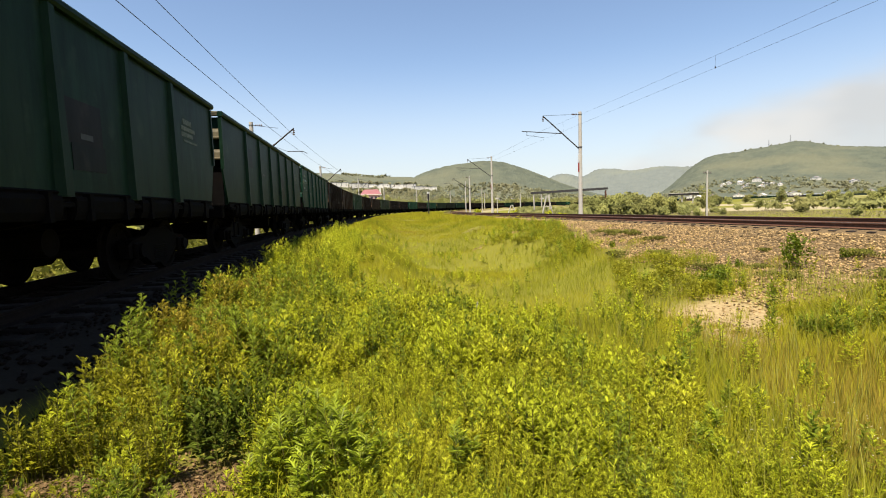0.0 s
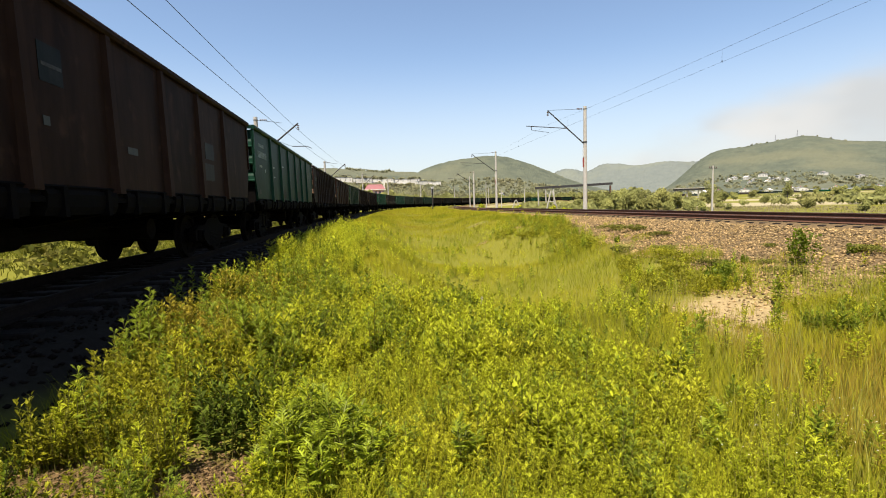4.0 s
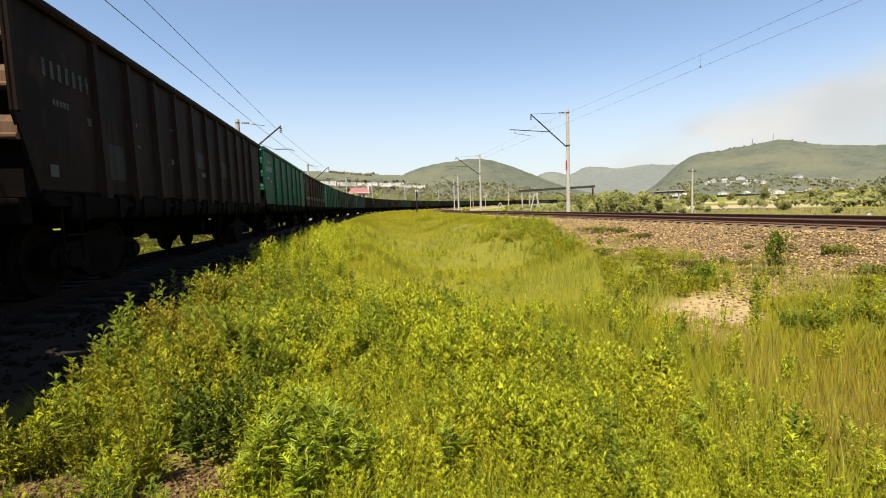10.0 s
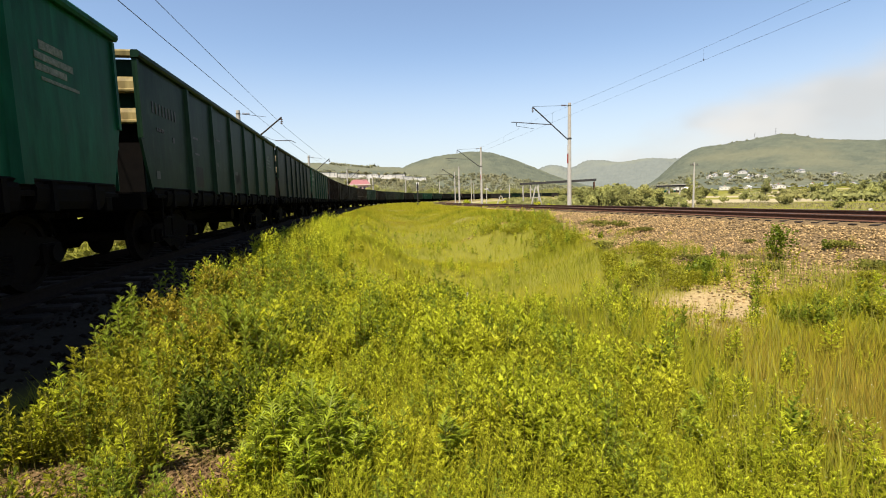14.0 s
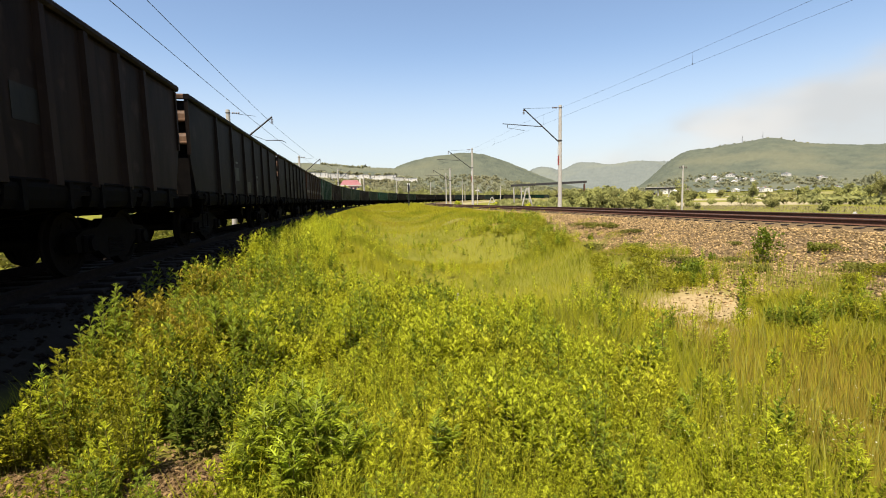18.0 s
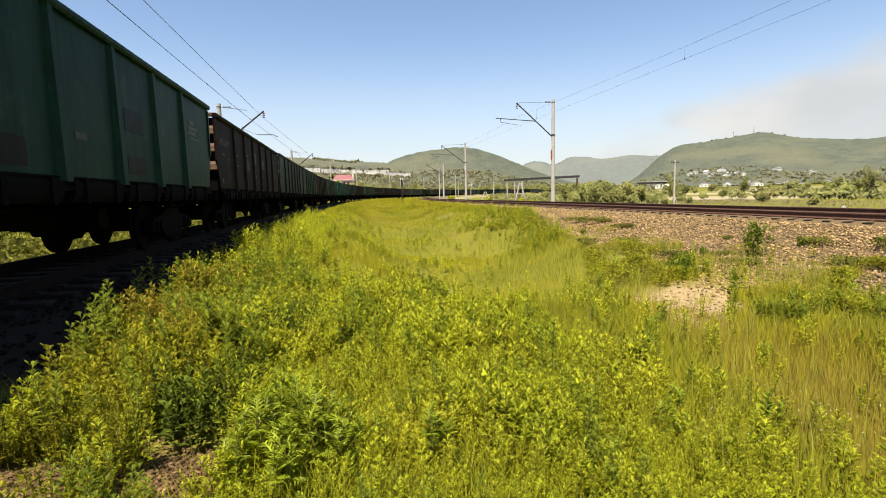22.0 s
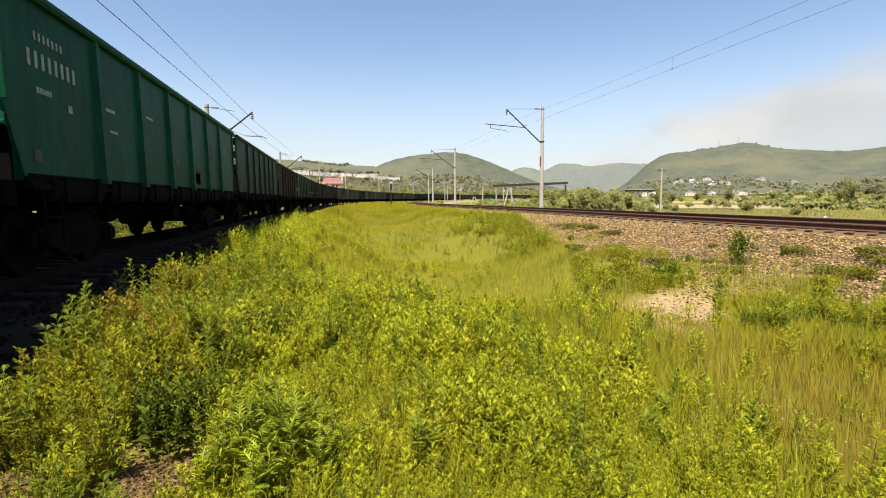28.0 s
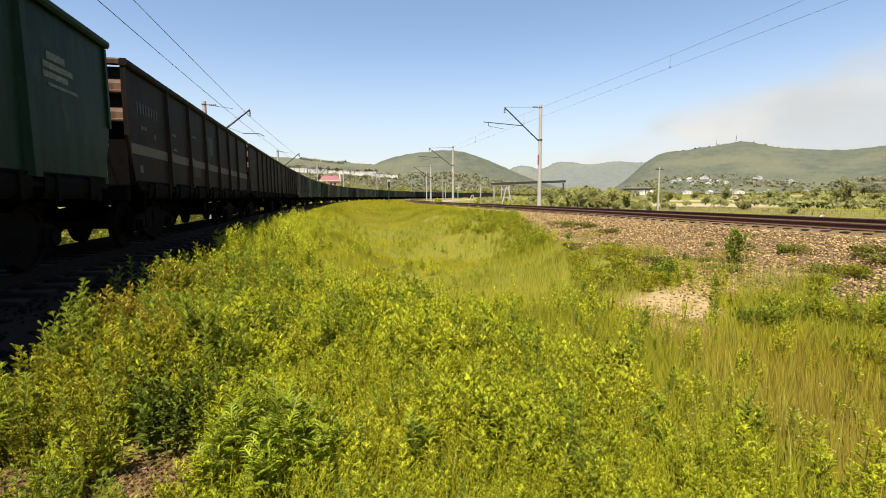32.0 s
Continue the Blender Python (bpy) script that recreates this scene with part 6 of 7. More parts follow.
def build_grass():
    r = np.random.RandomState(77)
    xs, ys = [], []
    for n, (x0, x1, y0, y1) in ((190000, (-5, 8, 1.5, 9)), (110000, (-8, 13, 8, 22)), (110000, (-14, 14, 20, 60)), (50000, (-16, 12, 58, 150)), (52000, (-26, -5, -4, 60)), (24000, (12, 60, 8, 90)), (60000, (-5, 7, -4.5, 1.6))):
        xs.append(r.uniform(x0, x1, n))
        ys.append(r.uniform(y0, y1, n))
    x, y = np.concatenate(xs), np.concatenate(ys)
    dl, dr = signed(LEFT, x, y), signed(RIGHT, x, y)
    rag = 0.5 * wave(x, y, 0.6) + 0.5 * wave(x, y, 1.7, 1.0)
    edge = bank_edge(y) + np.interp(y, [20, 34], [1.5, 0.5]) * rag
    for cx, cy, rad in ((2.5, 39.6, 0.8), (2.2, 31.0, 0.5), (4.7, 31.5, 0.45)):
        edge = np.where(np.hypot((x - cx), (y - cy) * 0.6) < rad * (1 + 0.5 * rag), 30, edge)
    tuft = np.zeros(len(x))
    for cx, cy, rad in ((9.1, 12.8, 0.7), (10.6, 12.2, 0.4), (9.8, 9.9, 0.75), (8.2, 8.9, 0.6), (8.5, 20.5, 0.9), (9.0, 25.9, 0.9), (8.0, 15.0, 0.7), (7.2, 16.5, 0.8), (9.0, 18.0, 0.4), (7.9, 12.9, 0.5), (10.9, 10.6, 0.3)):
        tuft = np.maximum(tuft, np.exp(-((x - cx) ** 2 + (y - cy) ** 2) / rad ** 2))
    edge = edge - 2.6 * tuft - 1.6 * (wave(x, y, 0.33, 8.0) > 0.8)
    keep = (abs(dl) > 2.4) & (abs(dr) > np.where(dr < 0, edge, 7.0)) & ~in_soil(x, y)
    x, y, dl, dr = x[keep], y[keep], dl[keep], dr[keep]
    z = ground_z(x, y, dl, dr)
    rr = np.hypot(x, y)
    n = len(x)
    thin = r.rand(n)
    h = (0.10 + 0.24 * r.rand(n) ** 1.5) * (1 + 0.3 * wave(x, y, 2.1, 3.0) + 0.25 * wave(x, y, 0.7, 1.0)) * np.interp(rr, [0, 5, 20, 150], [0.8, 1, 1.05, 1.5])
    w = np.interp(rr, [0, 4, 12, 30, 80, 150], [0.0035, 0.0045, 0.010, 0.024, 0.07, 0.11])
    dry = wave(x, y, 2.7, 5.0) * 0.35 + wave(x, y, 0.9, 6.0) * 0.3 + np.interp(x - 0.25 * y, [-3, 1, 2.2, 4, 9], [-0.9, -0.5, 0.25, 0.35, 0.3]) * np.clip(1.6 - rr / 25, 0, 1) + r.randn(n) * 0.25
    h = h * np.where((rr < 8) & (x > -0.8), 1.2, 1.0)
    near_bare = np.exp(-(((x - 4.25) * 0.866 - (y - 7.2) * 0.5) / 1.2) ** 2 - (((x - 4.25) * 0.5 + (y - 7.2) * 0.866) / 1.7) ** 2)
    h = h * (1 - 0.6 * near_bare) * np.where(dr < 0, np.clip((-dr - edge[keep]) / 1.6 + 0.4, 0.4, 1), 0.7)
    is_dry = (dry + 0.5 * near_bare > np.where(x > 1.5, 0.30, 0.42)) | ((dr > 4) & (thin < 0.8))
    ditch = np.clip((dl - 4.7) / 2.0, 0, 1) * np.clip((-dr - 6.5) / 3.0, 0, 1) * np.clip((y - 7) / 4, 0, 1)
    h = h * (1 - 0.3 * ditch) * np.interp(rr, [7, 12, 60, 110], [1, 0.68, 0.75, 1])
    w = w * np.interp(rr, [7, 11, 40, 70], [1, 0.68, 0.75, 1])
    lush = np.zeros(n)
    for cx, cy, rad in ((6.9, 7.3, 1.3), (6.3, 6.1, 0.7), (6.3, 12.6, 1.6), (7.4, 15.2, 1.5), (5.4, 17.0, 1.8), (9.8, 9.9, 1.0), (8.4, 8.9, 0.9), (6.0, 24.5, 2.0), (5.0, 20.0, 1.6), (5.9, 28.0, 2.2), (6.2, 31.5, 2.0), (6.2, 35.5, 2.2), (5.0, 41.0, 2.4), (4.4, 25.5, 1.6), (-3.5, 22.0, 2.0), (1.0, 34.0, 3.0), (11.0, 17.5, 0.8)):
        lush = np.maximum(lush, np.exp(-((x - cx) ** 2 + (y - cy) ** 2) / rad ** 2))
    is_lush = lush + 0.22 * wave(x, y, 0.8, 2.0) + 0.15 * r.randn(n) > 0.5
    is_lush |= (wave(x, y, 1.5, 4.0) + 0.25 * r.randn(n) > 0.62) & (y > 8.5) & (y < 60) & (dr < -4)
    is_lush |= (rr < 7.5) & (x < 2.2 + 0.2 * y) & (r.rand(n) < 0.7)
    is_pale = dr > 4
    is_rank = (dl < -2) & ~is_pale
    is_lush &= ~is_rank & ~is_pale
    is_dry &= ~is_lush & ~is_rank & ~is_pale
    h = h * np.where(is_lush, np.where(rr < 14, 0.95, 1.35), 1.0)
    tagged_sel = (("rank_grass", is_rank, "grass_rank", "dull rank grass beyond the goods train"), ("pale_grass", is_pale, "grass_pale", "pale grass beyond the second track"), ("lush_grass", is_lush, "grass_lush", "lush darker green grass in damp clumps"),)
    for name, sel, mat, label in tagged_sel + (("grass", ~is_dry & ~is_lush & ~is_rank & ~is_pale, "grass", "rank yellow-green meadow grass between the tracks"), ("dry_grass", is_dry, "grass_dry", "paler seeding grass on the dry patches")):
        v, t = grass_mesh(x[sel], y[sel], z[sel], h[sel] * (0.95 if name == "dry_grass" else 1), w[sel] * {"dry_grass": 0.7, "rank_grass": 2.4}.get(name, 1), {"dry_grass": 0.32, "grass": 0.4}.get(name, 0.5), 5)
        ob = new(name, mesh_from(name, v, t, M[mat]))
        tagged(ob, label, "grass", kind="stuff")
    # slender seed stalks that stand over the grass
    u, v = r.uniform(1.5, 9.0, 3800), r.uniform(2.6, 12.0, 3800)
    ok = (signed(RIGHT, u, v) < -5.6) & (bare_patch(u, v) > 1.3) & (u > 0.45 * v - 1.2) & (wave(u, v, 0.7, 3.0) > -0.35)
    u, v = u[ok], v[ok]
    pts, t = grass_mesh(u, v, ground_z(u, v), r.uniform(0.32, 0.62, len(u)), np.interp(np.hypot(u, v), [2, 6, 14], [0.003, 0.006, 0.011]), 0.22, 9)
    tagged(new("seed_stalks", mesh_from("seed_stalks", pts, t, M["stalk_pale"])), "pale slender seed stalks standing over the grass", "grass", kind="stuff")


def build_stones():
    """Crushed stone on the right-hand bank and dark ballast by the left-hand track, and pebbles on the bare soil."""
    r = np.random.RandomState(21)
    base = np.array([(1, 0, 0), (-1, 0, 0), (0, 1, 0), (0, -1, 0), (0, 0, 1), (0, 0, -1)], float)
    tri = np.array([(0, 2, 4), (2, 1, 4), (1, 3, 4), (3, 0, 4), (2, 0, 5), (1, 2, 5), (3, 1, 5), (0, 3, 5)])

    def field(name, x, y, size, mat, label):
        n = len(x)
        z = ground_z(x, y)
        jit = base[None] * (0.65 + 0.6 * r.rand(n, 6, 1)) + r.randn(n, 6, 3) * 0.18
        s = size * (0.55 + 0.9 * r.rand(n))
        a = r.rand(n) * 6.283
        c, q = np.cos(a)[:, None], np.sin(a)[:, None]
        v = jit * s[:, None, None]
        v = np.stack([v[..., 0] * c - v[..., 1] * q, v[..., 0] * q + v[..., 1] * c, v[..., 2] * 0.7], -1)
        v += np.stack([x, y, z + s * 0.25], 1)[:, None, :]
        t = (tri[None] + 6 * np.arange(n)[:, None, None]).reshape(-1, 3)
        ob = new(name, mesh_from(name, v.reshape(-1, 3), t, M[mat]))
        tagged(ob, label, "gravel", kind="stuff")

    def along(line, n, s0, s1, lo, hi, power=1.0):
        s = r.uniform(s0, s1, n)
        o = lo + (hi - lo) * r.rand(n) ** power
        pts, ss = line
        x, y = np.interp(s, ss, pts[:, 0]), np.interp(s, ss, pts[:, 1])
        hx, hy = np.interp(s + 0.5, ss, pts[:, 0]) - x, np.interp(s + 0.5, ss, pts[:, 1]) - y
        k = np.hypot(hx, hy)
        return x + o * hy / k, y - o * hx / k

    x1, y1 = along(RIGHT, 110000, -16, 60, -8.2, -1.3, 1.0)
    x2, y2 = along(RIGHT, 3500, -16, 50, -0.6, 0.6)
    x, y = np.concatenate([x1, x2]), np.concatenate([y1, y2])
    far = abs(signed(RIGHT, x, y))
    keep = (far < 0.62) | (far > 1.42)
    keep &= r.rand(len(x)) < np.where(far > 4.4, np.clip((wave(x, y, 0.9, 2.0) + 1.15) * (8.6 - far) / 2.0, 0, 1), 1)
    keep &= (far < 0.62) | (y < 14) | (far < bank_edge(y) + 0.25 + np.interp(y, [14, 20, 34], [2.0, 0.7, 0.3]) * wave(x, y, 0.9, 2.0))
    field("crushed_stone", x[keep], y[keep], 0.034, "stone", "pinkish brown crushed stone on the railway bank")
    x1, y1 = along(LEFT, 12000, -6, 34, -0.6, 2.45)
    field("dark_ballast", x1, y1, 0.03, "shaded_stone", "dark ballast stones along the main line, train shade in their colour")
    u, v = r.normal(0, 0.95, 260), r.normal(0, 0.5, 260)
    x, y = 5.0 + 0.5 * u + 0.866 * v, 8.8 + 0.866 * u - 0.5 * v
    for cx, cy, rad in ((2.5, 39.6, 0.8), (2.2, 31.0, 0.5), (4.7, 31.5, 0.45)):
        k = r.normal(0, rad * 0.5, (110, 2))
        x, y = np.concatenate([x, cx + k[:, 0]]), np.concatenate([y, cy + k[:, 1] * 1.6])
    field("pebbles", x, y, 0.026, "stone", "pebbles lying on bare soil")
    # dead leaves and straw on the bare soil, and tiny pale flowers in the dry grass
    for name, mat, label, cx, cy, sx, sy, n, size, lift in (("leaf_litter", "litter", "dry brown leaf litter on the bare soil", -1.7, 2.68, 0.6, 0.24, 6500, 0.016, 0.014),
                                                            ("leaf_litter", "litter", "dry brown leaf litter on the bare soil", 4.75, 8.2, 0.6, 0.8, 900, 0.02, 0.01),
                                                            ("small_flowers", "petal", "tiny pale flowers scattered in the dry grass", 2.75, 3.1, 0.7, 0.45, 260, 0.006, 0.30)):
        x, y = r.normal(cx, sx, n), r.normal(cy, sy, n)
        z = ground_z(x, y) + lift * (0.6 + 0.8 * r.rand(n))
        u, v = r.randn(n, 3) * np.array([1, 1, 0.35]), r.randn(n, 3) * np.array([1, 1, 0.35])
        u, v = u / np.linalg.norm(u, axis=1)[:, None] * size, v / np.linalg.norm(v, axis=1)[:, None] * size * 0.6
        c = np.stack([x, y, z], 1)
        q = np.stack([c - u, c + v, c + u, c - v], 1).reshape(-1, 3)
        t = (np.array([[0, 1, 2], [0, 2, 3]])[None] + 4 * np.arange(n)[:, None, None]).reshape(-1, 3)
        tagged(new(name, mesh_from(name, q, t, M[mat])), label, "litter" if lift < 0.1 else "flowers", kind="stuff")


# ---- bushes and trees ----
def crown(seed, n, rx, rz, size, lobes, flat=0.0):
    """Leaf clumps gathered round a handful of boughs: an uneven crown with gaps."""
    r = np.random.RandomState(seed)
    cs = [(r.uniform(-0.6, 0.6) * rx, r.uniform(-0.6, 0.6) * rx, r.uniform(0.35, 1.25) * rz, r.uniform(0.35, 0.62)) for _ in range(lobes)]
    vs, ts = [], []
    per = n // lobes
    k = 0
    for cx, cy, cz, q in cs:
        d = r.randn(per, 3)
        d /= np.linalg.norm(d, axis=1)[:, None]
        rad = (0.55 + 0.45 * r.rand(per)) ** 0.6
        p = d * rad[:, None] * np.array([rx * q, rx * q, rz * q * 0.8]) + np.array([cx, cy, cz])
        p[:, 2] = np.maximum(p[:, 2], 0.05)
        for c, dd in zip(p, d):
            a = r.randn(3)
            a = a / np.linalg.norm(a)
            b = np.cross(a, dd + 0.3 * r.randn(3))
            b /= max(np.linalg.norm(b), 1e-6)
            s = size * (0.6 + 0.8 * r.rand())
            vs += [c - a * s, c + b * s * 0.55, c + a * s, c - b * s * 0.55]
            ts += [(k, k + 1, k + 2), (k, k + 2, k + 3)]
            k += 4
    return np.array(vs), np.array(ts), cs


def build_bush(seed, rx, rz, n, size, mat, trunk, name, label, category, lobes=7):
    v, t, cs = crown(seed, n, rx, rz, size, lobes)
    top = tagged(new(name), label, category, "bushes and trees along the valley" if trunk > 0.02 else "bushes on the bank")
    lift = rz * 0.45 if trunk > 0.1 else 0.0
    v[:, 2] += lift
    part("crown", mesh_from("crown", v, t, M[mat]), None, top)
    bm = B()
    bar(bm, (0, 0, -0.3), (0, 0, rz * 0.7 + lift), trunk, 6, trunk * 0.4)
    for cx, cy, cz, q in cs[:4]:
        bar(bm, (0, 0, rz * 0.25 + lift * 0.6), (cx * 0.8, cy * 0.8, cz * 0.9 + lift), trunk * 0.5, 5, trunk * 0.15)
    part("trunk", bm, M["bark"], top)
    return top


def build_bushes():
    protos = [build_bush(1, 1.6, 2.3, 1600, 0.16, "leaf_tree", 0.06, "bush", "leafy green bush beyond the railway line", "bush"),
              build_bush(2, 2.3, 3.0, 2200, 0.18, "leaf_tree", 0.09, "bush", "broad leafy green bush beyond the railway line", "bush", 9),
              build_bush(3, 1.9, 4.2, 2200, 0.18, "leaf_tree", 0.14, "tree", "young leafy tree with an uneven crown", "tree", 9),
              build_bush(4, 1.1, 1.2, 500, 0.16, "leaf_weed", 0.03, "bush", "low yellow-green shrub by the line", "bush"),
              build_bush(5, 3.2, 4.2, 1800, 0.34, "leaf_wood_hazed", 0.2, "tree", "dark tree of a grove across the valley, haze in its leaf colour", "tree", 10)]
    r = random.Random(8)
    spots = []
    # thicket right of the near mast
    for az, rg, k, s in ((17.6, 84, 1, 1.0), (18.6, 80, 0, 1.1), (19.5, 88, 1, 1.15), (20.6, 82, 1, 1.0), (21.6, 90, 0, 0.9), (22.6, 84, 0, 1.2), (23.6, 88, 1, 1.1),
                         (24.6, 78, 0, 0.8), (25.5, 92, 1, 0.9), (26.6, 80, 0, 0.8), (27.7, 76, 0, 0.8), (28.6, 92, 2, 0.9), (29.4, 96, 0, 0.8), (30.2, 84, 0, 0.7),
                         (16.2, 100, 0, 0.8), (15.3, 108, 1, 0.7), (13.6, 112, 0, 0.8), (12.4, 88, 3, 0.8), (12.0, 118, 0, 0.9), (36.6, 86, 0, 0.9), (40.8, 70, 0, 0.8), (42.6, 110, 1, 1.0),
                         (8.7, 120, 3, 0.9), (33.2, 130, 1, 0.9), (35.0, 140, 2, 1.0), (31.5, 120, 0, 0.9), (38.2, 150, 1, 1.0), (44.5, 120, 2, 1.1), (47.0, 90, 1, 1.0)):
        spots.append((*polar(az, rg), k, s * (0.82 if az < 26 else 0.62)))
    for _ in range(20):
        spots.append((*polar(r.uniform(24, 47), r.uniform(150, 300)), r.choice((0, 1, 1)), r.uniform(0.7, 1.1)))
    # low yellowing shrubs by the mast foot and under the trestle
    spots += [(6.35, 85.7, 3, 0.62), (19.9, 81.6, 3, 0.5), (21.0, 82.0, 3, 0.42)]
    # behind the train and along its outer side
    for s in range(0, 300, 11):
        x, y, h = on_line(LEFT, 20 + s + r.uniform(-4, 4), -r.uniform(9, 22))
        spots.append((x, y, r.choice((0, 1, 2)), r.uniform(0.6, 0.9)))
    # a dark grove far along the valley, haze put into its leaf colour
    for _ in range(15):
        spots.append((*polar(r.uniform(43.4, 49.5), r.uniform(330, 380)), 4, r.uniform(0.9, 1.5)))
    for i, (x, y, k, s) in enumerate(spots):
        m = pose(x, y, gz(x, y) - 0.05, 0, 0, r.uniform(0, 360)) @ Matrix.Diagonal((s, s, s, 1))
        ob = copy_thing(protos[k], pose(0, 0, 0))
        ob.matrix_basis = m
    for k, p in enumerate(protos):
        x, y = polar(50 + 3 * k, 90 + 6 * k)
        p.matrix_basis = pose(x, y, gz(x, y) - 0.05)
    # shrubs on the right-hand bank, near
    sh = [build_bush(11, 0.34, 0.52, 420, 0.05, "leaf_dark", 0.012, "shrub", "dark green small shrub growing in the gravel bank", "shrub", 6),
          build_bush(12, 0.85, 0.42, 1700, 0.042, "leaf_shrub", 0.012, "shrub", "spreading bright green shrub at the foot of the bank", "shrub", 9),
          build_bush(13, 0.46, 0.80, 620, 0.05, "leaf_dark", 0.014, "shrub", "slim dark green shrub standing alone in the gravel", "shrub", 11),
          build_bush(14, 0.62, 0.20, 620, 0.035, "leaf_dull", 0.008, "shrub", "flat green mat of weeds creeping over the gravel", "shrub", 7)]
    first = [True] * 4
    for x, y, k, s in ((8.8, 12.07, 2, 0.82), (10.2, 11.6, 3, 0.8), (10.0, 11.9, 0, 0.45), (8.3, 22.0, 3, 1.3), (7.9, 23.5, 3, 1.2), (8.6, 19.6, 3, 0.9), (6.14, 10.87, 1, 0.55), (6.3, 11.2, 0, 0.8),
                       (5.9, 11.2, 1, 0.7), (5.34, 12.3, 1, 0.8), (5.6, 12.8, 1, 0.8), (5.6, 14.6, 1, 0.6), (6.3, 13.2, 1, 0.8), (6.8, 12.0, 0, 0.7), (7.0, 14.8, 1, 0.7), (6.3, 26.0, 1, 0.8), (5.7, 25.2, 1, 0.7), (7.0, 29.2, 1, 0.7), (6.3, 31.0, 1, 0.8), (7.0, 33.5, 1, 0.7), (5.2, 27.6, 1, 0.6), (6.0, 22.6, 1, 0.7), (6.9, 27.4, 3, 0.9),
                       (5.9, 15.8, 1, 0.7), (9.36, 9.2, 1, 0.5), (9.1, 9.6, 3, 0.9), (8.5, 9.0, 1, 0.4), (10.8, 10.0, 3, 1.0), (10.4, 9.4, 3, 0.9), (8.4, 12.8, 3, 0.6), (8.2, 13.3, 0, 0.4),
                       (7.3, 13.4, 3, 0.9), (7.7, 11.0, 3, 0.8), (9.6, 14.3, 3, 0.5), (7.6, 17.2, 3, 0.9), (6.6, 18.6, 3, 1.0), (7.2, 20.4, 0, 0.5),
                       (4.6, 26.7, 1, 0.7), (5.6, 24.3, 1, 0.7), (3.7, 30.0, 1, 0.8), (-1.5, 19.1, 1, 0.35), (-2.6, 16.0, 1, 0.4), (-4.8, 15.5, 1, 0.9), (-5.0, 18.2, 1, 1.0), (-5.6, 22.0, 1, 1.0), (6.9, 7.2, 1, 0.35), (6.3, 6.2, 1, 0.3), (7.4, 7.9, 1, 0.4), (5.9, 7.0, 3, 0.5)):
        m = pose(x, y, gz(x, y) - 0.03, 0, 0, x * 50) @ Matrix.Diagonal((s, s, s, 1))
        if first[k]:
            sh[k].matrix_basis, first[k] = m, False
        else:
            copy_thing(sh[k], pose(0, 0, 0)).matrix_basis = m


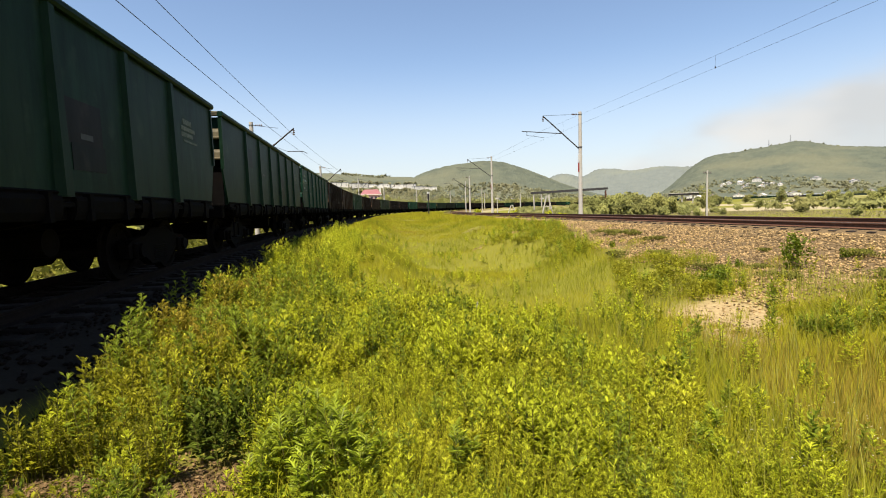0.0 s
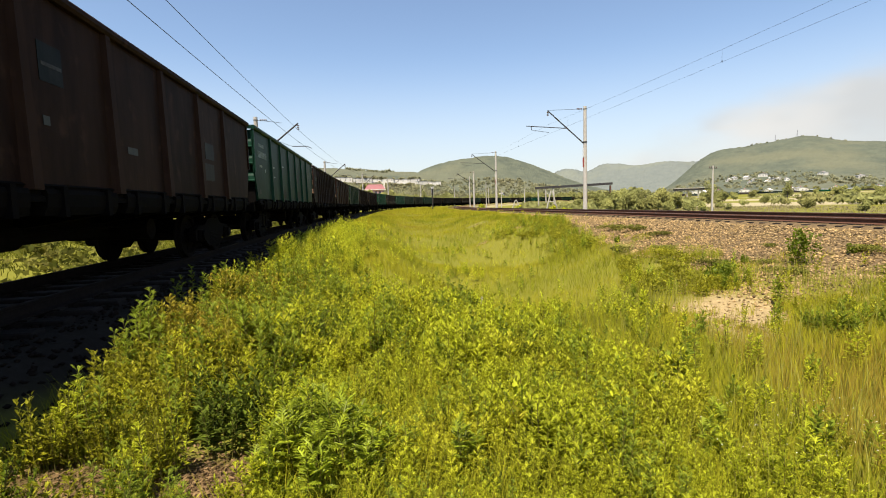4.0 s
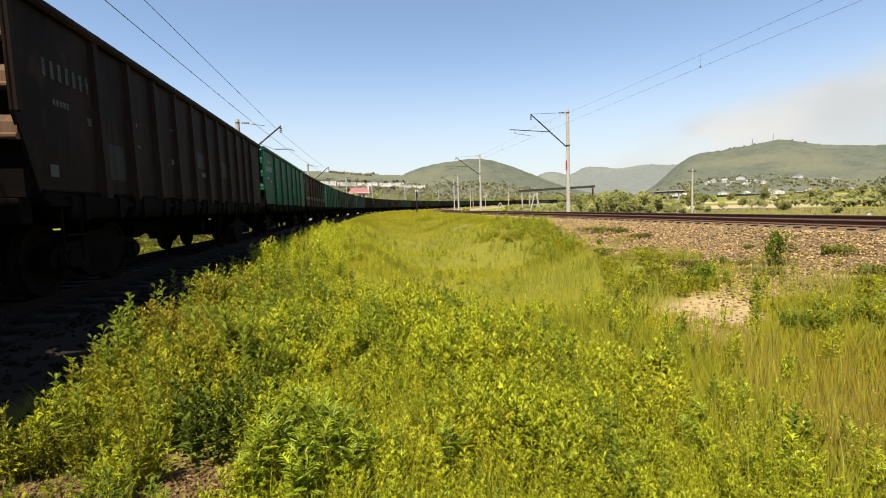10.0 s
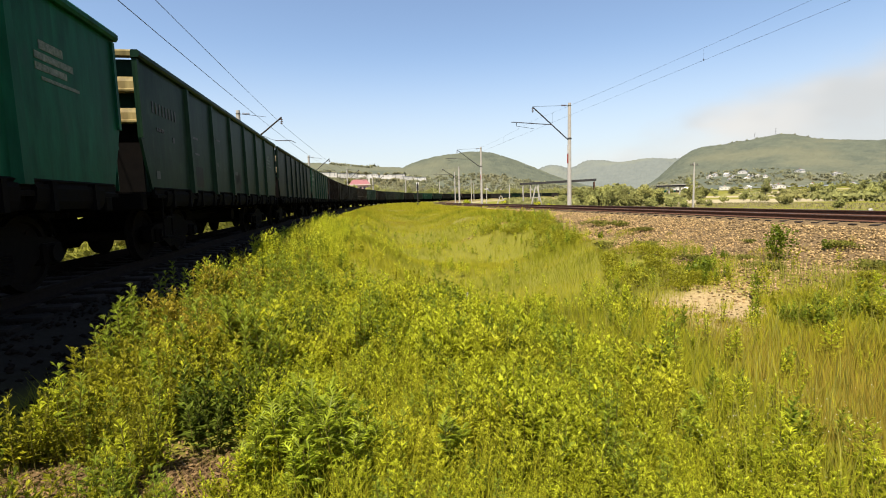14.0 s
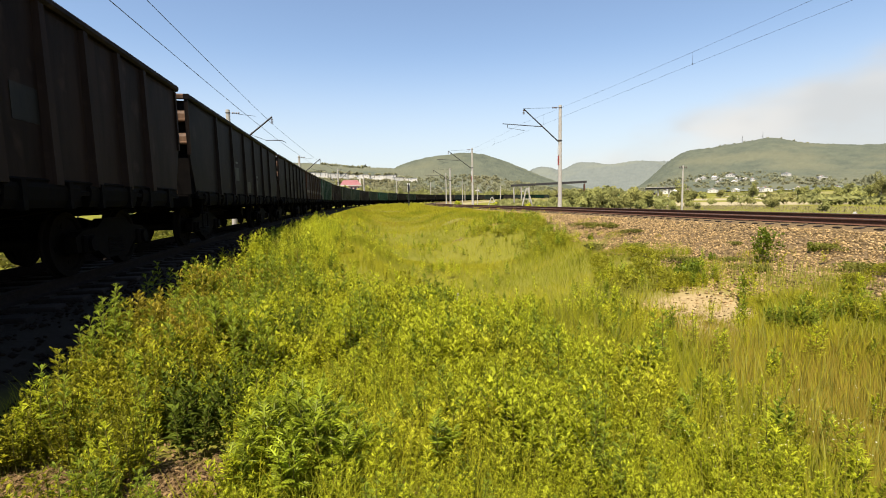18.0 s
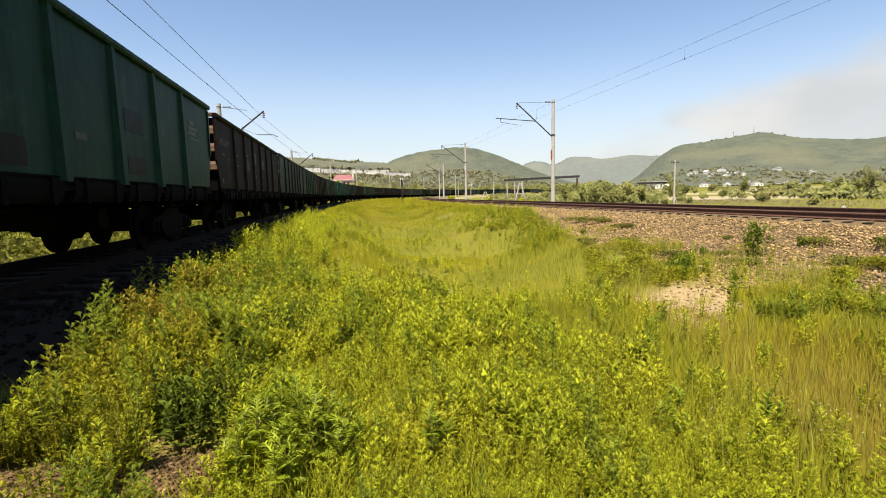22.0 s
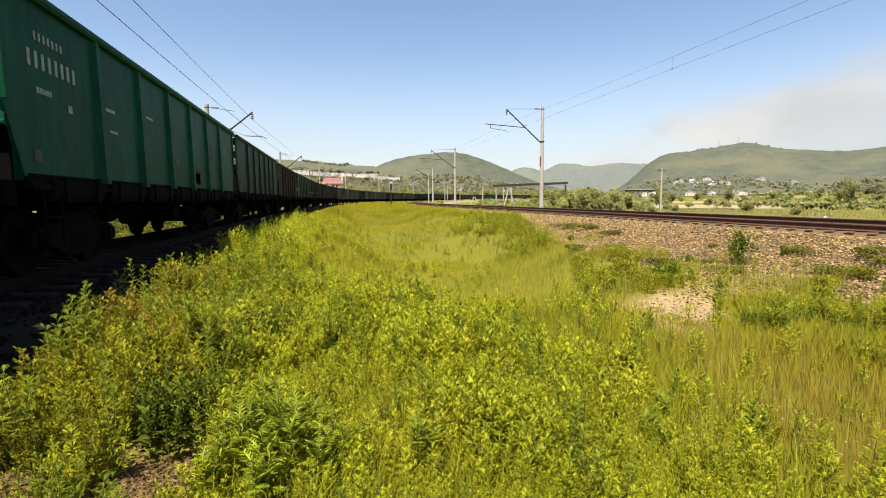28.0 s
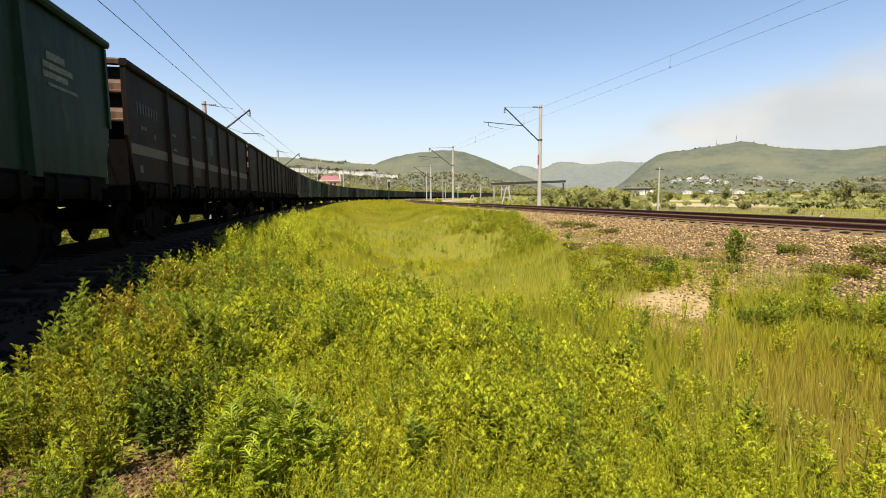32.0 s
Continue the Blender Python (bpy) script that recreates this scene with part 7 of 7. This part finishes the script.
def build_far_woods():
    """Trees of the valley floor and the lower slopes, too many and too far to count."""
    r = np.random.RandomState(31)
    tv, tt, _ = crown(41, 220, 3.0, 3.3, 0.62, 8)
    n = 1500
    az = r.uniform(-22, 48, n)
    rg = r.uniform(190, 850, n) ** 1.0
    x, y = rg * np.sin(np.radians(az)), rg * np.cos(np.radians(az))
    dl, dr = signed(LEFT, x, y), signed(RIGHT, x, y)
    patch = wave(x, y, 60, 1.0) + 0.5 * wave(x, y, 23, 2.0)
    keep = (abs(dl) > 14) & (abs(dr) > 12) & (patch > np.where(az > 26, 0.25, -0.5)) & (rg < np.where(az > 22, 850, 600)) & ((az < 22) | (rg > 330) | (patch > 0.9))
    x, y = x[keep], y[keep]
    vs, ts, k = [], [], 0
    dg = bpy.context.evaluated_depsgraph_get()
    for a, b in zip(x, y):
        hit, place, *_ = scene.ray_cast(dg, Vector((a, b, 900)), Vector((0, 0, -1)))
        s = r.uniform(0.7, 1.7) * (0.62 if a > 0.42 * b else 1.0)
        t = r.rand() * 6.28
        vs.append(place_verts(tv, a, b, place.z - 0.3 if hit else 0, s, t, 0, 0))
        ts.append(tt + k)
        k += len(tv)
    ob = new("far_woods", mesh_from("far_woods", np.concatenate(vs), np.concatenate(ts), M["leaf_far"]))
    tagged(ob, "scattered trees and thickets across the valley", "trees", kind="stuff")
    # low scrub over the valley floor beyond the right-hand track
    tv, tt, _ = crown(47, 34, 1.1, 1.0, 0.42, 5)
    n = 2600
    az, rg = r.uniform(9, 50, n), 60 + 320 * r.rand(n) ** 1.3
    x, y = rg * np.sin(np.radians(az)), rg * np.cos(np.radians(az))
    dr, dl = signed(RIGHT, x, y), signed(LEFT, x, y)
    keep = (dr > 9) & (abs(dl) > 9) & (wave(x, y, 17, 5.0) + 0.5 * wave(x, y, 6, 1.0) > np.where(az > 29, 0.75, 0.3)) & (rg > 75)
    x, y = x[keep], y[keep]
    z = ground_z(x, y)
    vs = [place_verts(tv, x[i], y[i], z[i] - 0.1, r.uniform(0.6, 1.3), r.rand() * 6.28, 0, 0) for i in range(len(x))]
    ts = [tt + i * len(tv) for i in range(len(x))]
    ob = new("scrub", mesh_from("scrub", np.concatenate(vs), np.concatenate(ts), M["leaf_far"]))
    tagged(ob, "low green scrub over the flat valley floor", "scrub", kind="stuff")
    # dull scrub along the outer side of the main line
    tv, tt, _ = crown(51, 60, 0.9, 0.8, 0.16, 5)
    pts, ss = LEFT
    q = r.uniform(-24, 110, 520)
    off = -3.6 - 7.0 * r.rand(520) ** 1.3
    x, y = np.interp(q, ss, pts[:, 0]), np.interp(q, ss, pts[:, 1])
    hx, hy = np.interp(q + 1, ss, pts[:, 0]) - x, np.interp(q + 1, ss, pts[:, 1]) - y
    x, y = x + off * hy, y - off * hx
    z = ground_z(x, y)
    vs = [place_verts(tv, x[i], y[i], z[i] - 0.1, r.uniform(0.35, 0.6) + 0.10 * (-off[i] - 3.6), r.rand() * 6.28, 0, 0) for i in range(len(x))]
    ts = [tt + i * len(tv) for i in range(len(x))]
    ob = new("lineside_scrub", mesh_from("lineside_scrub", np.concatenate(vs), np.concatenate(ts), M["leaf_dull"]))
    tagged(ob, "dull green scrub along the outer side of the line", "scrub", kind="stuff")
    # woods that cover the hillsides
    tv, tt, _ = crown(43, 30, 3.6, 3.8, 1.9, 5)
    vs, ts, k = [], [], 0
    for n, a0, a1, r0, r1 in ((420, -26, -1, 820, 880), (1900, -13, 17, 560, 740), (900, -26, -1, 600, 704), (900, 23, 50, 880, 1040), (60, 30, 44, 1370, 1420)):
        az, rg = r.uniform(a0, a1, n), r.uniform(r0, r1, n)
        x, y = rg * np.sin(np.radians(az)), rg * np.cos(np.radians(az))
        for a, b in zip(x, y):
            hit, place, *_ = scene.ray_cast(dg, Vector((a, b, 900)), Vector((0, 0, -1)))
            clear = math.sin(a / 95) * math.cos(b / 120) + 0.5 * math.sin(a / 37 + b / 51)
            if not hit or place.z < 4 or (a0 > 20 and clear > 0.35):
                continue
            if r0 == 820 and math.sin(a / 23 + 1.0) + 0.6 * math.sin(a / 9.0) < 0.1:
                continue
            s = r.uniform(0.35, 0.95)
            vs.append(place_verts(tv, a, b, place.z - 1.0, s, r.rand() * 6.28, 0, 0))
            ts.append(tt + k)
            k += len(tv)
    ob = new("hill_woods", mesh_from("hill_woods", np.concatenate(vs), np.concatenate(ts), M["leaf_wood_hazed"]))
    tagged(ob, "dense green woods on the distant hillsides", "trees", kind="stuff")


build_far_woods()
build_bushes()
build_herbs()
build_grass()
build_stones()


motions()
